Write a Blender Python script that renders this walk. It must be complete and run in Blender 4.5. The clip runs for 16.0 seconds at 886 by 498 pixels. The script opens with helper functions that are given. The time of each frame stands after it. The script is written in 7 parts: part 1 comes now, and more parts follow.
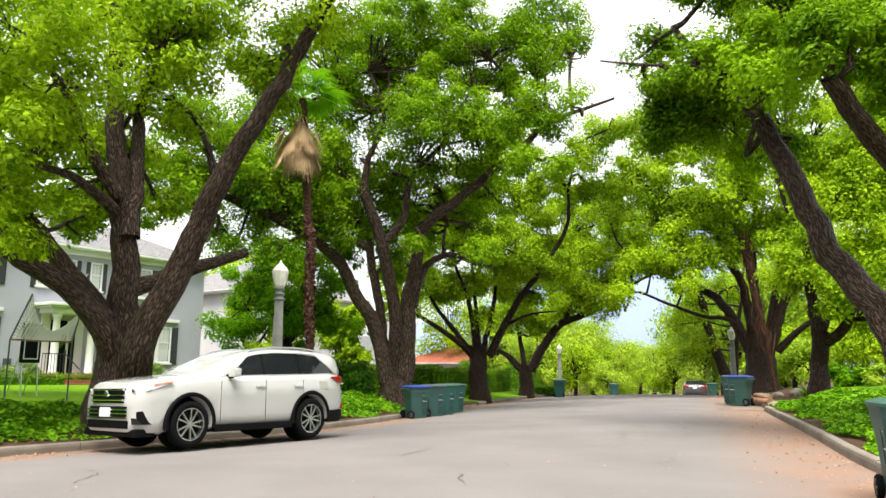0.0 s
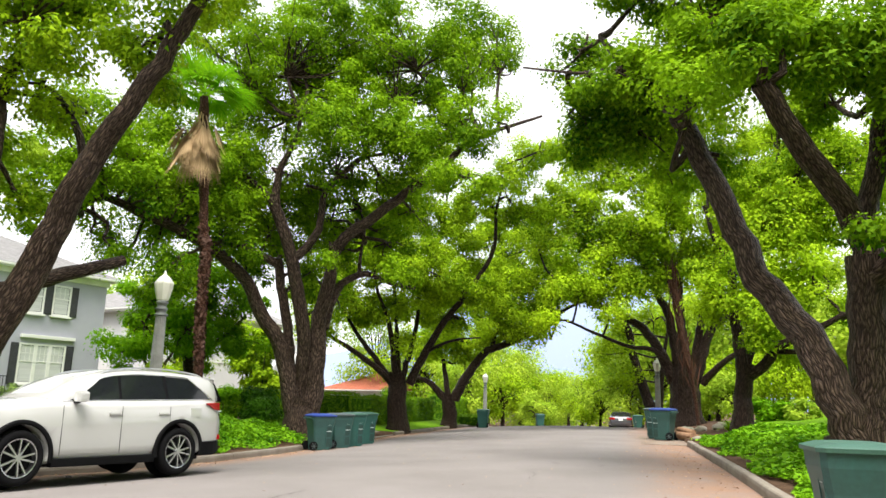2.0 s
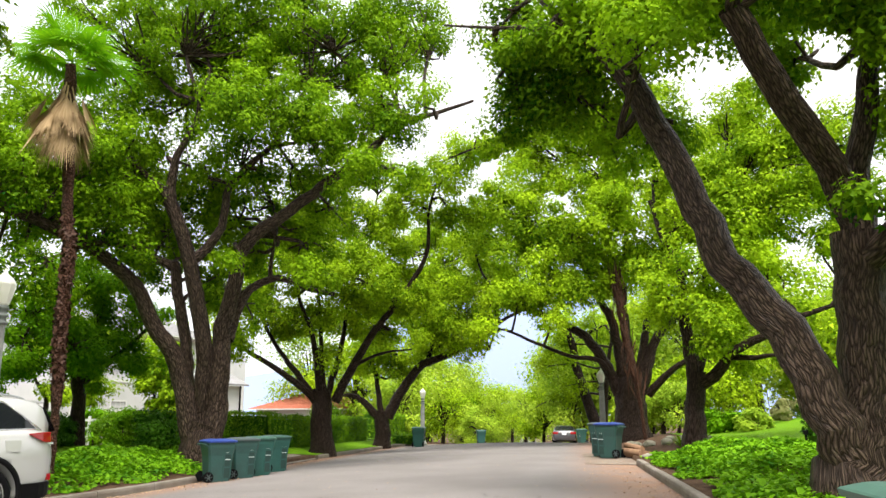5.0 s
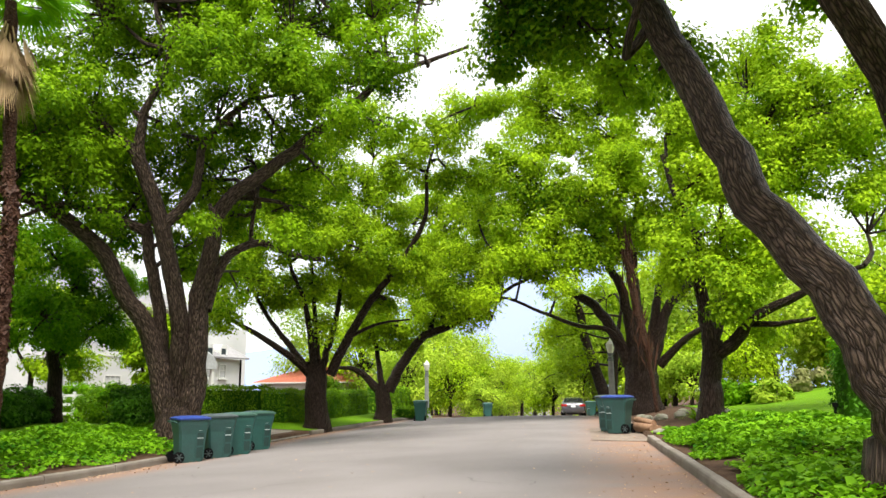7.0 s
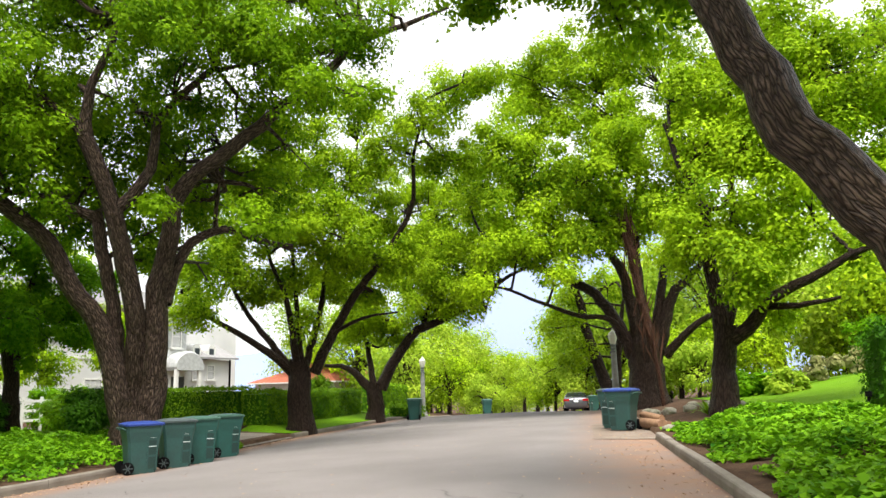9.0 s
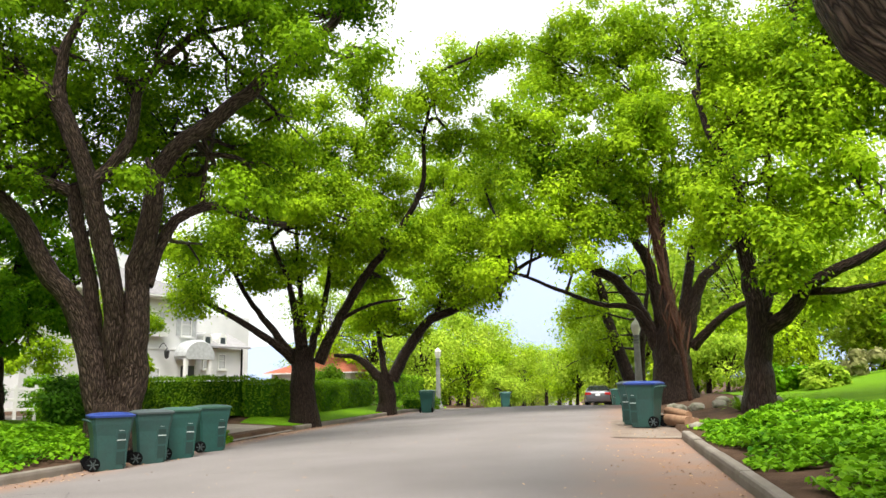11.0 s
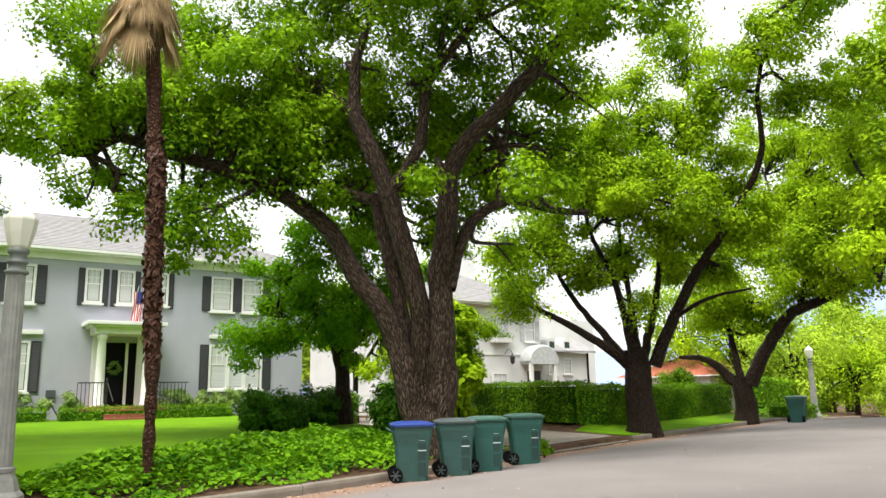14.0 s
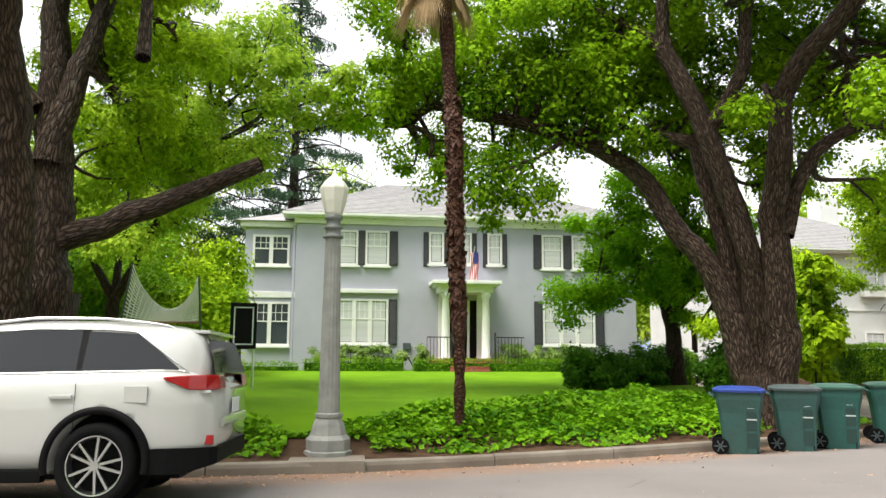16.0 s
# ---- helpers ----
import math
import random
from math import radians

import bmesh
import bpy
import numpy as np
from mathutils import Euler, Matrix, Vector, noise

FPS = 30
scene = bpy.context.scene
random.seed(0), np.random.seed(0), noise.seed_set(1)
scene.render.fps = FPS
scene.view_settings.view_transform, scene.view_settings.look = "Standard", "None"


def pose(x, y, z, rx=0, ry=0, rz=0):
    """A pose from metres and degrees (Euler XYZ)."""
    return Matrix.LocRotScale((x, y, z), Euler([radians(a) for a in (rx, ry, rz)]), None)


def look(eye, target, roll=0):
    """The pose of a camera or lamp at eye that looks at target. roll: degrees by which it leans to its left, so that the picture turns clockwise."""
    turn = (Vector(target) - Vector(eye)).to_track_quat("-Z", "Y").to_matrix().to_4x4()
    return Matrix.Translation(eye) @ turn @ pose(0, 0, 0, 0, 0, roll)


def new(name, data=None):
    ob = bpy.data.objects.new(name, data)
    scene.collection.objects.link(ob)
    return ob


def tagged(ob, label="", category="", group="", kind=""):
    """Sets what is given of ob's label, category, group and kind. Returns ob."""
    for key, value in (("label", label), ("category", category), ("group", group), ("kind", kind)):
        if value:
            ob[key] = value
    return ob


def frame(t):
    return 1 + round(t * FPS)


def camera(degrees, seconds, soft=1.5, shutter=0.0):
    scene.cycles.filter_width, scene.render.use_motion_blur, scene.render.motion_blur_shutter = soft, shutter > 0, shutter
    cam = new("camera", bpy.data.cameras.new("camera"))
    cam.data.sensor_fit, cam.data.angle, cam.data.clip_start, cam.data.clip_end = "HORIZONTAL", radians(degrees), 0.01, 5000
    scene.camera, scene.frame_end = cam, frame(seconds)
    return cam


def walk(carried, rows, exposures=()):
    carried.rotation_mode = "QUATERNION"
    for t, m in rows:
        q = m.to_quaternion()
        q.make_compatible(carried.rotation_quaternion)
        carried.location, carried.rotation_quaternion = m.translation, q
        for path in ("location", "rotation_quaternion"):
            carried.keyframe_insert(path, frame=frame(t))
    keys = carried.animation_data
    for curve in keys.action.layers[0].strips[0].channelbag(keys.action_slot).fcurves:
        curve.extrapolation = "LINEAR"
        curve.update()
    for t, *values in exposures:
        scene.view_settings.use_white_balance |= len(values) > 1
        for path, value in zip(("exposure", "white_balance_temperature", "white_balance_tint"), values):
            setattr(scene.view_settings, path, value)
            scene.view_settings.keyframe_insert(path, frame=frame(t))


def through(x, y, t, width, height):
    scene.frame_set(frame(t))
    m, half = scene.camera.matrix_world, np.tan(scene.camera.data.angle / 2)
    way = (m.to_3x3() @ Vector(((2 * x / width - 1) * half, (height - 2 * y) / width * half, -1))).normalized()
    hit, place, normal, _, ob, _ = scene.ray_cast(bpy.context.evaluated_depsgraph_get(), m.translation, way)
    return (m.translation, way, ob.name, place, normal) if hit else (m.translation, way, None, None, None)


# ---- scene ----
PATH = [
    (0, (5.761, 0.912, 1.277), (4.609, 2.513, 1.607), 0.6),
    (0.5, (5.683, 1.314, 1.303), (4.603, 2.958, 1.666), 1.2),
    (1, (5.652, 1.73, 1.304), (4.589, 3.381, 1.686), 1.8),
    (1.5, (5.53, 2.157, 1.315), (4.496, 3.824, 1.709), 2.1),
    (2, (5.435, 2.576, 1.31), (4.43, 4.258, 1.714), 1.5),
    (2.5, (5.309, 2.977, 1.318), (4.31, 4.663, 1.716), 1.5),
    (3, (5.168, 3.389, 1.343), (4.215, 5.097, 1.763), 1.0),
    (3.5, (5.092, 3.838, 1.358), (4.163, 5.553, 1.799), 1.1),
    (4, (4.94, 4.283, 1.389), (4.057, 6.019, 1.844), 1.1),
    (6.5, (4.385, 6.608, 1.401), (3.503, 8.359, 1.799), -0.8),
    (7, (4.288, 7.027, 1.428), (3.385, 8.771, 1.805), -0.2),
    (7.5, (4.17, 7.499, 1.435), (3.266, 9.243, 1.812), -0.9),
    (8, (4.054, 7.991, 1.426), (3.142, 9.731, 1.801), -0.7),
    (8.5, (3.946, 8.499, 1.406), (3.031, 10.237, 1.786), -1.1),
    (9, (3.791, 8.969, 1.408), (2.885, 10.712, 1.778), -1.4),
    (11.5, (3.271, 11.078, 1.377), (2.278, 12.778, 1.731), -1.0),
    (12, (3.117, 11.504, 1.38), (2.082, 13.173, 1.76), -1.2),
    (12.5, (3.084, 11.87, 1.381), (1.967, 13.485, 1.765), -1.2),
    (13, (2.998, 12.292, 1.39), (1.776, 13.832, 1.757), -1.2),
    (13.5, (2.897, 12.596, 1.42), (1.517, 13.994, 1.794), -2.0),
    (14, (2.795, 12.892, 1.425), (1.16, 13.98, 1.801), -1.0),
    (14.5, (2.679, 13.129, 1.457), (0.887, 13.942, 1.816), -0.9),
    (15, (2.574, 13.316, 1.464), (0.684, 13.872, 1.804), -1.0),
    (15.5, (2.515, 13.564, 1.472), (0.566, 13.901, 1.769), -0.2),
    (16, (2.357, 13.811, 1.468), (0.391, 14.063, 1.736), 0.3),
]
cam = camera(61.2, 16.0)
walk(cam, [(t, look(eye, target, roll)) for t, eye, target, roll in PATH], exposures=[(0, 0.86, 6550, 9.5), (16, 0.86, 6550, 9.5)])

# ---- world and sun ----
world = bpy.data.worlds.new("sky")
scene.world = world
world.use_nodes = True
wn, wl = world.node_tree.nodes, world.node_tree.links
wn.clear()
sky = wn.new("ShaderNodeTexSky")
sky.sky_type, sky.sun_disc = "NISHITA", False
sky.sun_elevation, sky.sun_rotation = radians(62), radians(150)
sky.dust_density, sky.air_density = 4.0, 1.0
cloud = wn.new("ShaderNodeTexNoise")
cloud.inputs["Scale"].default_value, cloud.inputs["Detail"].default_value = 1.6, 6
ramp = wn.new("ShaderNodeValToRGB")
ramp.color_ramp.elements[0].position, ramp.color_ramp.elements[0].color = 0.35, (8.0, 8.2, 8.6, 1)
ramp.color_ramp.elements[1].position, ramp.color_ramp.elements[1].color = 0.65, (10.6, 10.5, 10.2, 1)
mixw = wn.new("ShaderNodeMix")
mixw.data_type = "RGBA"
mixw.inputs["Factor"].default_value = 0.85
bg = wn.new("ShaderNodeBackground")
bg.inputs["Strength"].default_value = 0.105
wout = wn.new("ShaderNodeOutputWorld")
wl.new(cloud.outputs["Fac"], ramp.inputs["Fac"])
wl.new(sky.outputs["Color"], mixw.inputs["A"])
wl.new(ramp.outputs["Color"], mixw.inputs["B"])
wl.new(mixw.outputs["Result"], bg.inputs["Color"])
wl.new(bg.outputs["Background"], wout.inputs["Surface"])
sun_data = bpy.data.lights.new("sun", "SUN")
sun_data.energy, sun_data.angle, sun_data.color = 4.2, radians(36), (1.0, 0.96, 0.88)
sun = new("sun", sun_data)
sun.matrix_world = look((0, 0, 60), (-14, 24, 0))


# ---- materials ----
def material(name, base, rough=0.6, metal=0.0, second=None, scale=6.0, fine=60.0, bump=0.15, spec=0.5, stretch=None, coords="Object", fine_mix=0.35):
    """A surface with colour variation at two scales and a fine relief."""
    m = bpy.data.materials.new(name)
    m.use_nodes = True
    n, l = m.node_tree.nodes, m.node_tree.links
    b = n["Principled BSDF"]
    b.inputs["Roughness"].default_value, b.inputs["Metallic"].default_value = rough, metal
    b.inputs["Specular IOR Level"].default_value = spec
    second = second or tuple(c * 0.75 for c in base)
    co = n.new("ShaderNodeTexCoord")
    mp = n.new("ShaderNodeMapping")
    if stretch:
        mp.inputs["Scale"].default_value = stretch
    l.new(co.outputs[coords], mp.inputs["Vector"])
    big, small = n.new("ShaderNodeTexNoise"), n.new("ShaderNodeTexNoise")
    big.inputs["Scale"].default_value, big.inputs["Detail"].default_value = scale, 5
    small.inputs["Scale"].default_value, small.inputs["Detail"].default_value = fine, 4
    mix1, mix2 = n.new("ShaderNodeMix"), n.new("ShaderNodeMix")
    for mx in (mix1, mix2):
        mx.data_type = "RGBA"
    mix1.inputs["A"].default_value, mix1.inputs["B"].default_value = (*base, 1), (*second, 1)
    cr = n.new("ShaderNodeMapRange")
    cr.inputs["From Min"].default_value, cr.inputs["From Max"].default_value = 0.35, 0.65
    cr2 = n.new("ShaderNodeMapRange")
    cr2.inputs["From Min"].default_value, cr2.inputs["From Max"].default_value = 0.3, 0.7
    cr2.inputs["To Max"].default_value = fine_mix
    for tex in (big, small):
        l.new(mp.outputs["Vector"], tex.inputs["Vector"])
    l.new(big.outputs["Fac"], cr.inputs["Value"])
    l.new(small.outputs["Fac"], cr2.inputs["Value"])
    l.new(cr.outputs["Result"], mix1.inputs["Factor"])
    l.new(mix1.outputs["Result"], mix2.inputs["A"])
    mix2.inputs["B"].default_value = (*(c * 0.5 for c in second), 1)
    l.new(cr2.outputs["Result"], mix2.inputs["Factor"])
    l.new(mix2.outputs["Result"], b.inputs["Base Color"])
    if bump:
        bp = n.new("ShaderNodeBump")
        bp.inputs["Strength"].default_value, bp.inputs["Distance"].default_value = bump, 0.02
        l.new(small.outputs["Fac"], bp.inputs["Height"])
        l.new(bp.outputs["Normal"], b.inputs["Normal"])
    return m


def leaf_material(name, dark, light, through=0.4, rough=0.45, patch=0.5):
    """Leaves: the colour varies from leaf to leaf and in patches; light passes through the blade."""
    m = bpy.data.materials.new(name)
    m.use_nodes = True
    n, l = m.node_tree.nodes, m.node_tree.links
    b, o = n["Principled BSDF"], n["Material Output"]
    b.inputs["Roughness"].default_value = rough
    b.inputs["Specular IOR Level"].default_value = 0.06
    geo, co = n.new("ShaderNodeNewGeometry"), n.new("ShaderNodeTexCoord")
    tex = n.new("ShaderNodeTexNoise")
    tex.inputs["Scale"].default_value, tex.inputs["Detail"].default_value = patch, 3
    l.new(co.outputs["Object"], tex.inputs["Vector"])
    mr = n.new("ShaderNodeMapRange")
    mr.inputs["From Min"].default_value, mr.inputs["From Max"].default_value = 0.33, 0.67
    l.new(tex.outputs["Fac"], mr.inputs["Value"])
    av = n.new("ShaderNodeMath")
    av.operation = "MULTIPLY_ADD"
    av.inputs[1].default_value = 0.5
    half = n.new("ShaderNodeMath")
    half.operation = "MULTIPLY"
    half.inputs[1].default_value = 0.5
    l.new(geo.outputs["Random Per Island"], half.inputs[0])
    l.new(mr.outputs["Result"], av.inputs[0])
    l.new(half.outputs["Value"], av.inputs[2])
    mx = n.new("ShaderNodeMix")
    mx.data_type = "RGBA"
    mx.inputs["A"].default_value, mx.inputs["B"].default_value = (*dark, 1), (*light, 1)
    l.new(av.outputs["Value"], mx.inputs["Factor"])
    l.new(mx.outputs["Result"], b.inputs["Base Color"])
    tr = n.new("ShaderNodeBsdfTranslucent")
    l.new(mx.outputs["Result"], tr.inputs["Color"])
    sh = n.new("ShaderNodeMixShader")
    sh.inputs["Fac"].default_value = through
    l.new(b.outputs["BSDF"], sh.inputs[1])
    l.new(tr.outputs["BSDF"], sh.inputs[2])
    l.new(sh.outputs["Shader"], o.inputs["Surface"])
    return m


def bark_material(name, ridge, furrow, along=5.0, round_=38.0, bump=1.0):
    """Furrowed bark: ridges run along the limb; crevice shade is put into the furrow colour."""
    m = bpy.data.materials.new(name)
    m.use_nodes = True
    n, l = m.node_tree.nodes, m.node_tree.links
    b = n["Principled BSDF"]
    b.inputs["Roughness"].default_value, b.inputs["Specular IOR Level"].default_value = 0.455, 0.1
    uv, mp = n.new("ShaderNodeUVMap"), n.new("ShaderNodeMapping")
    mp.inputs["Scale"].default_value = (round_, along, 1)
    l.new(uv.outputs["UV"], mp.inputs["Vector"])
    warp = n.new("ShaderNodeTexNoise")
    warp.inputs["Scale"].default_value, warp.inputs["Detail"].default_value = 1.2, 3
    l.new(mp.outputs["Vector"], warp.inputs["Vector"])
    add = n.new("ShaderNodeVectorMath")
    add.operation = "MULTIPLY_ADD"
    add.inputs[1].default_value = (0.9, 0.9, 0)
    l.new(warp.outputs["Color"], add.inputs[0])
    l.new(mp.outputs["Vector"], add.inputs[2])
    vor = n.new("ShaderNodeTexVoronoi")
    vor.feature = "DISTANCE_TO_EDGE"
    vor.inputs["Scale"].default_value = 1.0
    l.new(add.outputs["Vector"], vor.inputs["Vector"])
    fine = n.new("ShaderNodeTexNoise")
    fine.inputs["Scale"].default_value, fine.inputs["Detail"].default_value = 6, 5
    l.new(mp.outputs["Vector"], fine.inputs["Vector"])
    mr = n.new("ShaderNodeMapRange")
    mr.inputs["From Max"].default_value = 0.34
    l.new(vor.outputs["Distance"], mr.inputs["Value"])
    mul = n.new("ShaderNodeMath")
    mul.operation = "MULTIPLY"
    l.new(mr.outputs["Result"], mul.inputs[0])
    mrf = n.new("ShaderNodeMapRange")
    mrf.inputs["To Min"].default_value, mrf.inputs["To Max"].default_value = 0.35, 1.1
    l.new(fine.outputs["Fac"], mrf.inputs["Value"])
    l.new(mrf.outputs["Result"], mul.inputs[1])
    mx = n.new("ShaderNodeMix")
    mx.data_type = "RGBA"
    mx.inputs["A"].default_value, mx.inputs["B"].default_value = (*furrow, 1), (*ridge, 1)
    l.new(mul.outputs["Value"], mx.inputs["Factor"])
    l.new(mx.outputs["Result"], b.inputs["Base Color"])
    bp = n.new("ShaderNodeBump")
    bp.inputs["Strength"].default_value, bp.inputs["Distance"].default_value = bump, 0.05
    l.new(mul.outputs["Value"], bp.inputs["Height"])
    l.new(bp.outputs["Normal"], b.inputs["Normal"])
    return m


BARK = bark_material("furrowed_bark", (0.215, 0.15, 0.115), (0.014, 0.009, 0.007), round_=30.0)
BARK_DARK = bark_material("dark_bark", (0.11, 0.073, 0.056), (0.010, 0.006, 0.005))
PALM_BARK = bark_material("palm_bark", (0.17, 0.085, 0.055), (0.03, 0.012, 0.008), along=14.0, round_=14.0)
LEAF = leaf_material("camphor_leaf", (0.030, 0.125, 0.002), (0.52, 0.73, 0.018), through=0.38, rough=0.6)
LEAF_DEEP = leaf_material("deep_camphor_leaf", (0.010, 0.085, 0.002), (0.35, 0.57, 0.012), through=0.40, rough=0.6)
LEAF_MAPLE = leaf_material("maple_leaf", (0.03, 0.14, 0.002), (0.23, 0.47, 0.006), through=0.4, rough=0.6)
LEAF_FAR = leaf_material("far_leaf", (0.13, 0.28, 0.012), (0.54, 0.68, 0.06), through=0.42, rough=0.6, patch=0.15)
LEAF_CEDAR = leaf_material("cedar_needles", (0.035, 0.08, 0.04), (0.075, 0.14, 0.07), through=0.2)
LEAF_IVY = leaf_material("ivy_leaf", (0.018, 0.11, 0.004), (0.25, 0.50, 0.014), through=0.3, rough=0.45, patch=1.2)
LEAF_HEDGE = leaf_material("hedge_leaf", (0.03, 0.12, 0.004), (0.24, 0.42, 0.014), through=0.35, patch=0.8)
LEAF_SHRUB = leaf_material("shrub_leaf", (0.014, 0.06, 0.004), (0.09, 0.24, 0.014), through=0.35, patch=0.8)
LEAF_ROSE = leaf_material("rose_leaf", (0.10, 0.20, 0.03), (0.34, 0.45, 0.14), through=0.35, patch=1.5)
LEAF_PALM = leaf_material("palm_leaf", (0.07, 0.25, 0.004), (0.22, 0.46, 0.008), through=0.4, rough=0.6)
DRY_GRASS = leaf_material("pale_grass", (0.20, 0.22, 0.07), (0.42, 0.40, 0.18), through=0.3)
THATCH = leaf_material("dead_frond", (0.27, 0.17, 0.085), (0.50, 0.36, 0.21), through=0.15, rough=0.8)
ASPHALT = material("worn_asphalt", (0.225, 0.205, 0.202), 0.9, second=(0.19, 0.172, 0.168), scale=0.5, fine=90, bump=0.25, spec=0.2)
CONCRETE = material("old_concrete", (0.28, 0.25, 0.215), 0.9, second=(0.20, 0.17, 0.14), scale=1.5, fine=80, bump=0.3, spec=0.2)
APRON = material("worn_apron_concrete", (0.27, 0.225, 0.185), 0.9, second=(0.2, 0.15, 0.12), scale=1.0, fine=60, bump=0.3, spec=0.2)
SOIL = material("leaf_strewn_soil", (0.115, 0.07, 0.045), 0.95, second=(0.06, 0.035, 0.022), scale=2.5, fine=40, bump=0.6, spec=0.1)
LAWN = material("mown_lawn", (0.16, 0.33, 0.004), 0.95, second=(0.115, 0.26, 0.003), scale=0.9, fine=160, bump=1.0, spec=0.15)
LITTER = leaf_material("fallen_leaf", (0.24, 0.13, 0.07), (0.6, 0.42, 0.28), through=0.1, rough=0.8)


# ---- mesh helpers ----
def part(name, bm, mat, parent=None, label="", smooth=False):
    """Links a bmesh, or finished mesh data, as one mesh object under its thing."""
    if isinstance(bm, bpy.types.Mesh):
        me = bm
    else:
        me = bpy.data.meshes.new(name)
        bm.normal_update()
        bm.to_mesh(me)
        bm.free()
    if mat and not me.materials:
        me.materials.append(mat)
    if smooth:
        me.polygons.foreach_set("use_smooth", [True] * len(me.polygons))
    ob = new(name, me)
    if parent:
        ob.parent = parent
    if label:
        tagged(ob, label)
    return ob


def thing(name, m, label, category, group="", kind=""):
    ob = new(name)
    ob.empty_display_size = 0.2
    ob.matrix_basis = m
    return tagged(ob, label, category, group, kind)


def mesh_from(name, verts, faces_n, loops, uvs=None):
    """Mesh data from arrays: all faces have faces_n corners."""
    me = bpy.data.meshes.new(name)
    verts = np.asarray(verts, dtype=np.float32)
    loops = np.asarray(loops, dtype=np.int32).ravel()
    count = len(loops) // faces_n
    me.vertices.add(len(verts))
    me.vertices.foreach_set("co", verts.ravel())
    me.loops.add(len(loops))
    me.loops.foreach_set("vertex_index", loops)
    me.polygons.add(count)
    me.polygons.foreach_set("loop_start", np.arange(0, count * faces_n, faces_n, dtype=np.int32))
    if uvs is not None:
        layer = me.uv_layers.new(name="UVMap")
        layer.data.foreach_set("uv", np.asarray(uvs, dtype=np.float32).ravel())
    me.update(calc_edges=True)
    me.validate()
    return me


def box(bm, x0, x1, y0, y1, z0, z1, bevel=0.0):
    m = Matrix.Translation(((x0 + x1) / 2, (y0 + y1) / 2, (z0 + z1) / 2)) @ Matrix.Diagonal((abs(x1 - x0), abs(y1 - y0), abs(z1 - z0), 1))
    made = bmesh.ops.create_cube(bm, size=1, matrix=m)
    if bevel:
        edges = list({e for v in made["verts"] for e in v.link_edges})
        bmesh.ops.bevel(bm, geom=edges, offset=bevel, segments=2, affect="EDGES", profile=0.7)
    return bm


def boxed(*a, bevel=0.0):
    return box(bmesh.new(), *a, bevel=bevel)


def lathe(bm, profile, sides=24, centre=(0, 0)):
    """Turns a profile of (radius, z) round an upright axis."""
    rings = []
    for r, z in profile:
        rings.append([bm.verts.new((centre[0] + r * math.cos(2 * math.pi * i / sides), centre[1] + r * math.sin(2 * math.pi * i / sides), z)) for i in range(sides)])
    for a, b in zip(rings, rings[1:]):
        for i in range(sides):
            bm.faces.new((a[i], a[(i + 1) % sides], b[(i + 1) % sides], b[i]))
    bm.faces.new(list(reversed(rings[0])))
    bm.faces.new(rings[-1])
    return bm


def smooth_line(points, step=0.25):
    """Points along a smooth curve through the given ones."""
    p = [np.array(q, float) for q in points]
    p = [2 * p[0] - p[1]] + p + [2 * p[-1] - p[-2]]
    out = []
    for a, b, c, d in zip(p, p[1:], p[2:], p[3:]):
        n = max(2, int(np.linalg.norm(c - b) / step))
        for i in range(n):
            t = i / n
            out.append(0.5 * (2 * b + (c - a) * t + (2 * a - 5 * b + 4 * c - d) * t * t + (3 * b - a - 3 * c + d) * t ** 3))
    out.append(p[-2])
    return np.array(out)


def tube(points, radii, sides, rng, rough=0.0):
    """Vertices, quads and bark coordinates of a tapered limb."""
    pts, radii = np.asarray(points), np.asarray(radii)
    n = len(pts)
    tang = np.gradient(pts, axis=0)
    tang /= np.linalg.norm(tang, axis=1)[:, None] + 1e-9
    ref = np.array((1.0, 0.0, 0.0)) if abs(tang[0][0]) < 0.8 else np.array((0.0, 1.0, 0.0))
    verts, dist = [], np.concatenate([[0], np.cumsum(np.linalg.norm(np.diff(pts, axis=0), axis=1))])
    ang = np.arange(sides) * 2 * np.pi / sides
    lobes = rng.uniform(-1, 1, sides) * rough
    for i in range(n):
        u = ref - tang[i] * (ref @ tang[i])
        u /= np.linalg.norm(u)
        ref, w = u, np.cross(tang[i], u)
        k = radii[i] * (1 + lobes * 0.6 + rng.uniform(-1, 1, sides) * rough * 0.4)
        verts.append(pts[i] + np.outer(np.cos(ang) * k, u) + np.outer(np.sin(ang) * k, w))
    verts = np.concatenate(verts)
    i, j = np.meshgrid(np.arange(n - 1), np.arange(sides), indexing="ij")
    i, j = i.ravel(), j.ravel()
    j2 = (j + 1) % sides
    quads = np.stack([i * sides + j, i * sides + j2, (i + 1) * sides + j2, (i + 1) * sides + j], 1)
    girth = max(radii.mean(), 0.03)
    uv = np.stack([np.stack([j / sides * girth * 6.28, dist[i]], 1), np.stack([(j + 1) / sides * girth * 6.28, dist[i]], 1),
                   np.stack([(j + 1) / sides * girth * 6.28, dist[i + 1]], 1), np.stack([j / sides * girth * 6.28, dist[i + 1]], 1)], 1)
    return verts, quads, uv


def joined(name, pieces):
    verts, quads, uvs, base = [], [], [], 0
    for v, q, u in pieces:
        verts.append(v), quads.append(q + base), uvs.append(u)
        base += len(v)
    return mesh_from(name, np.concatenate(verts), 4, np.concatenate(quads), np.concatenate(uvs).reshape(-1, 2))


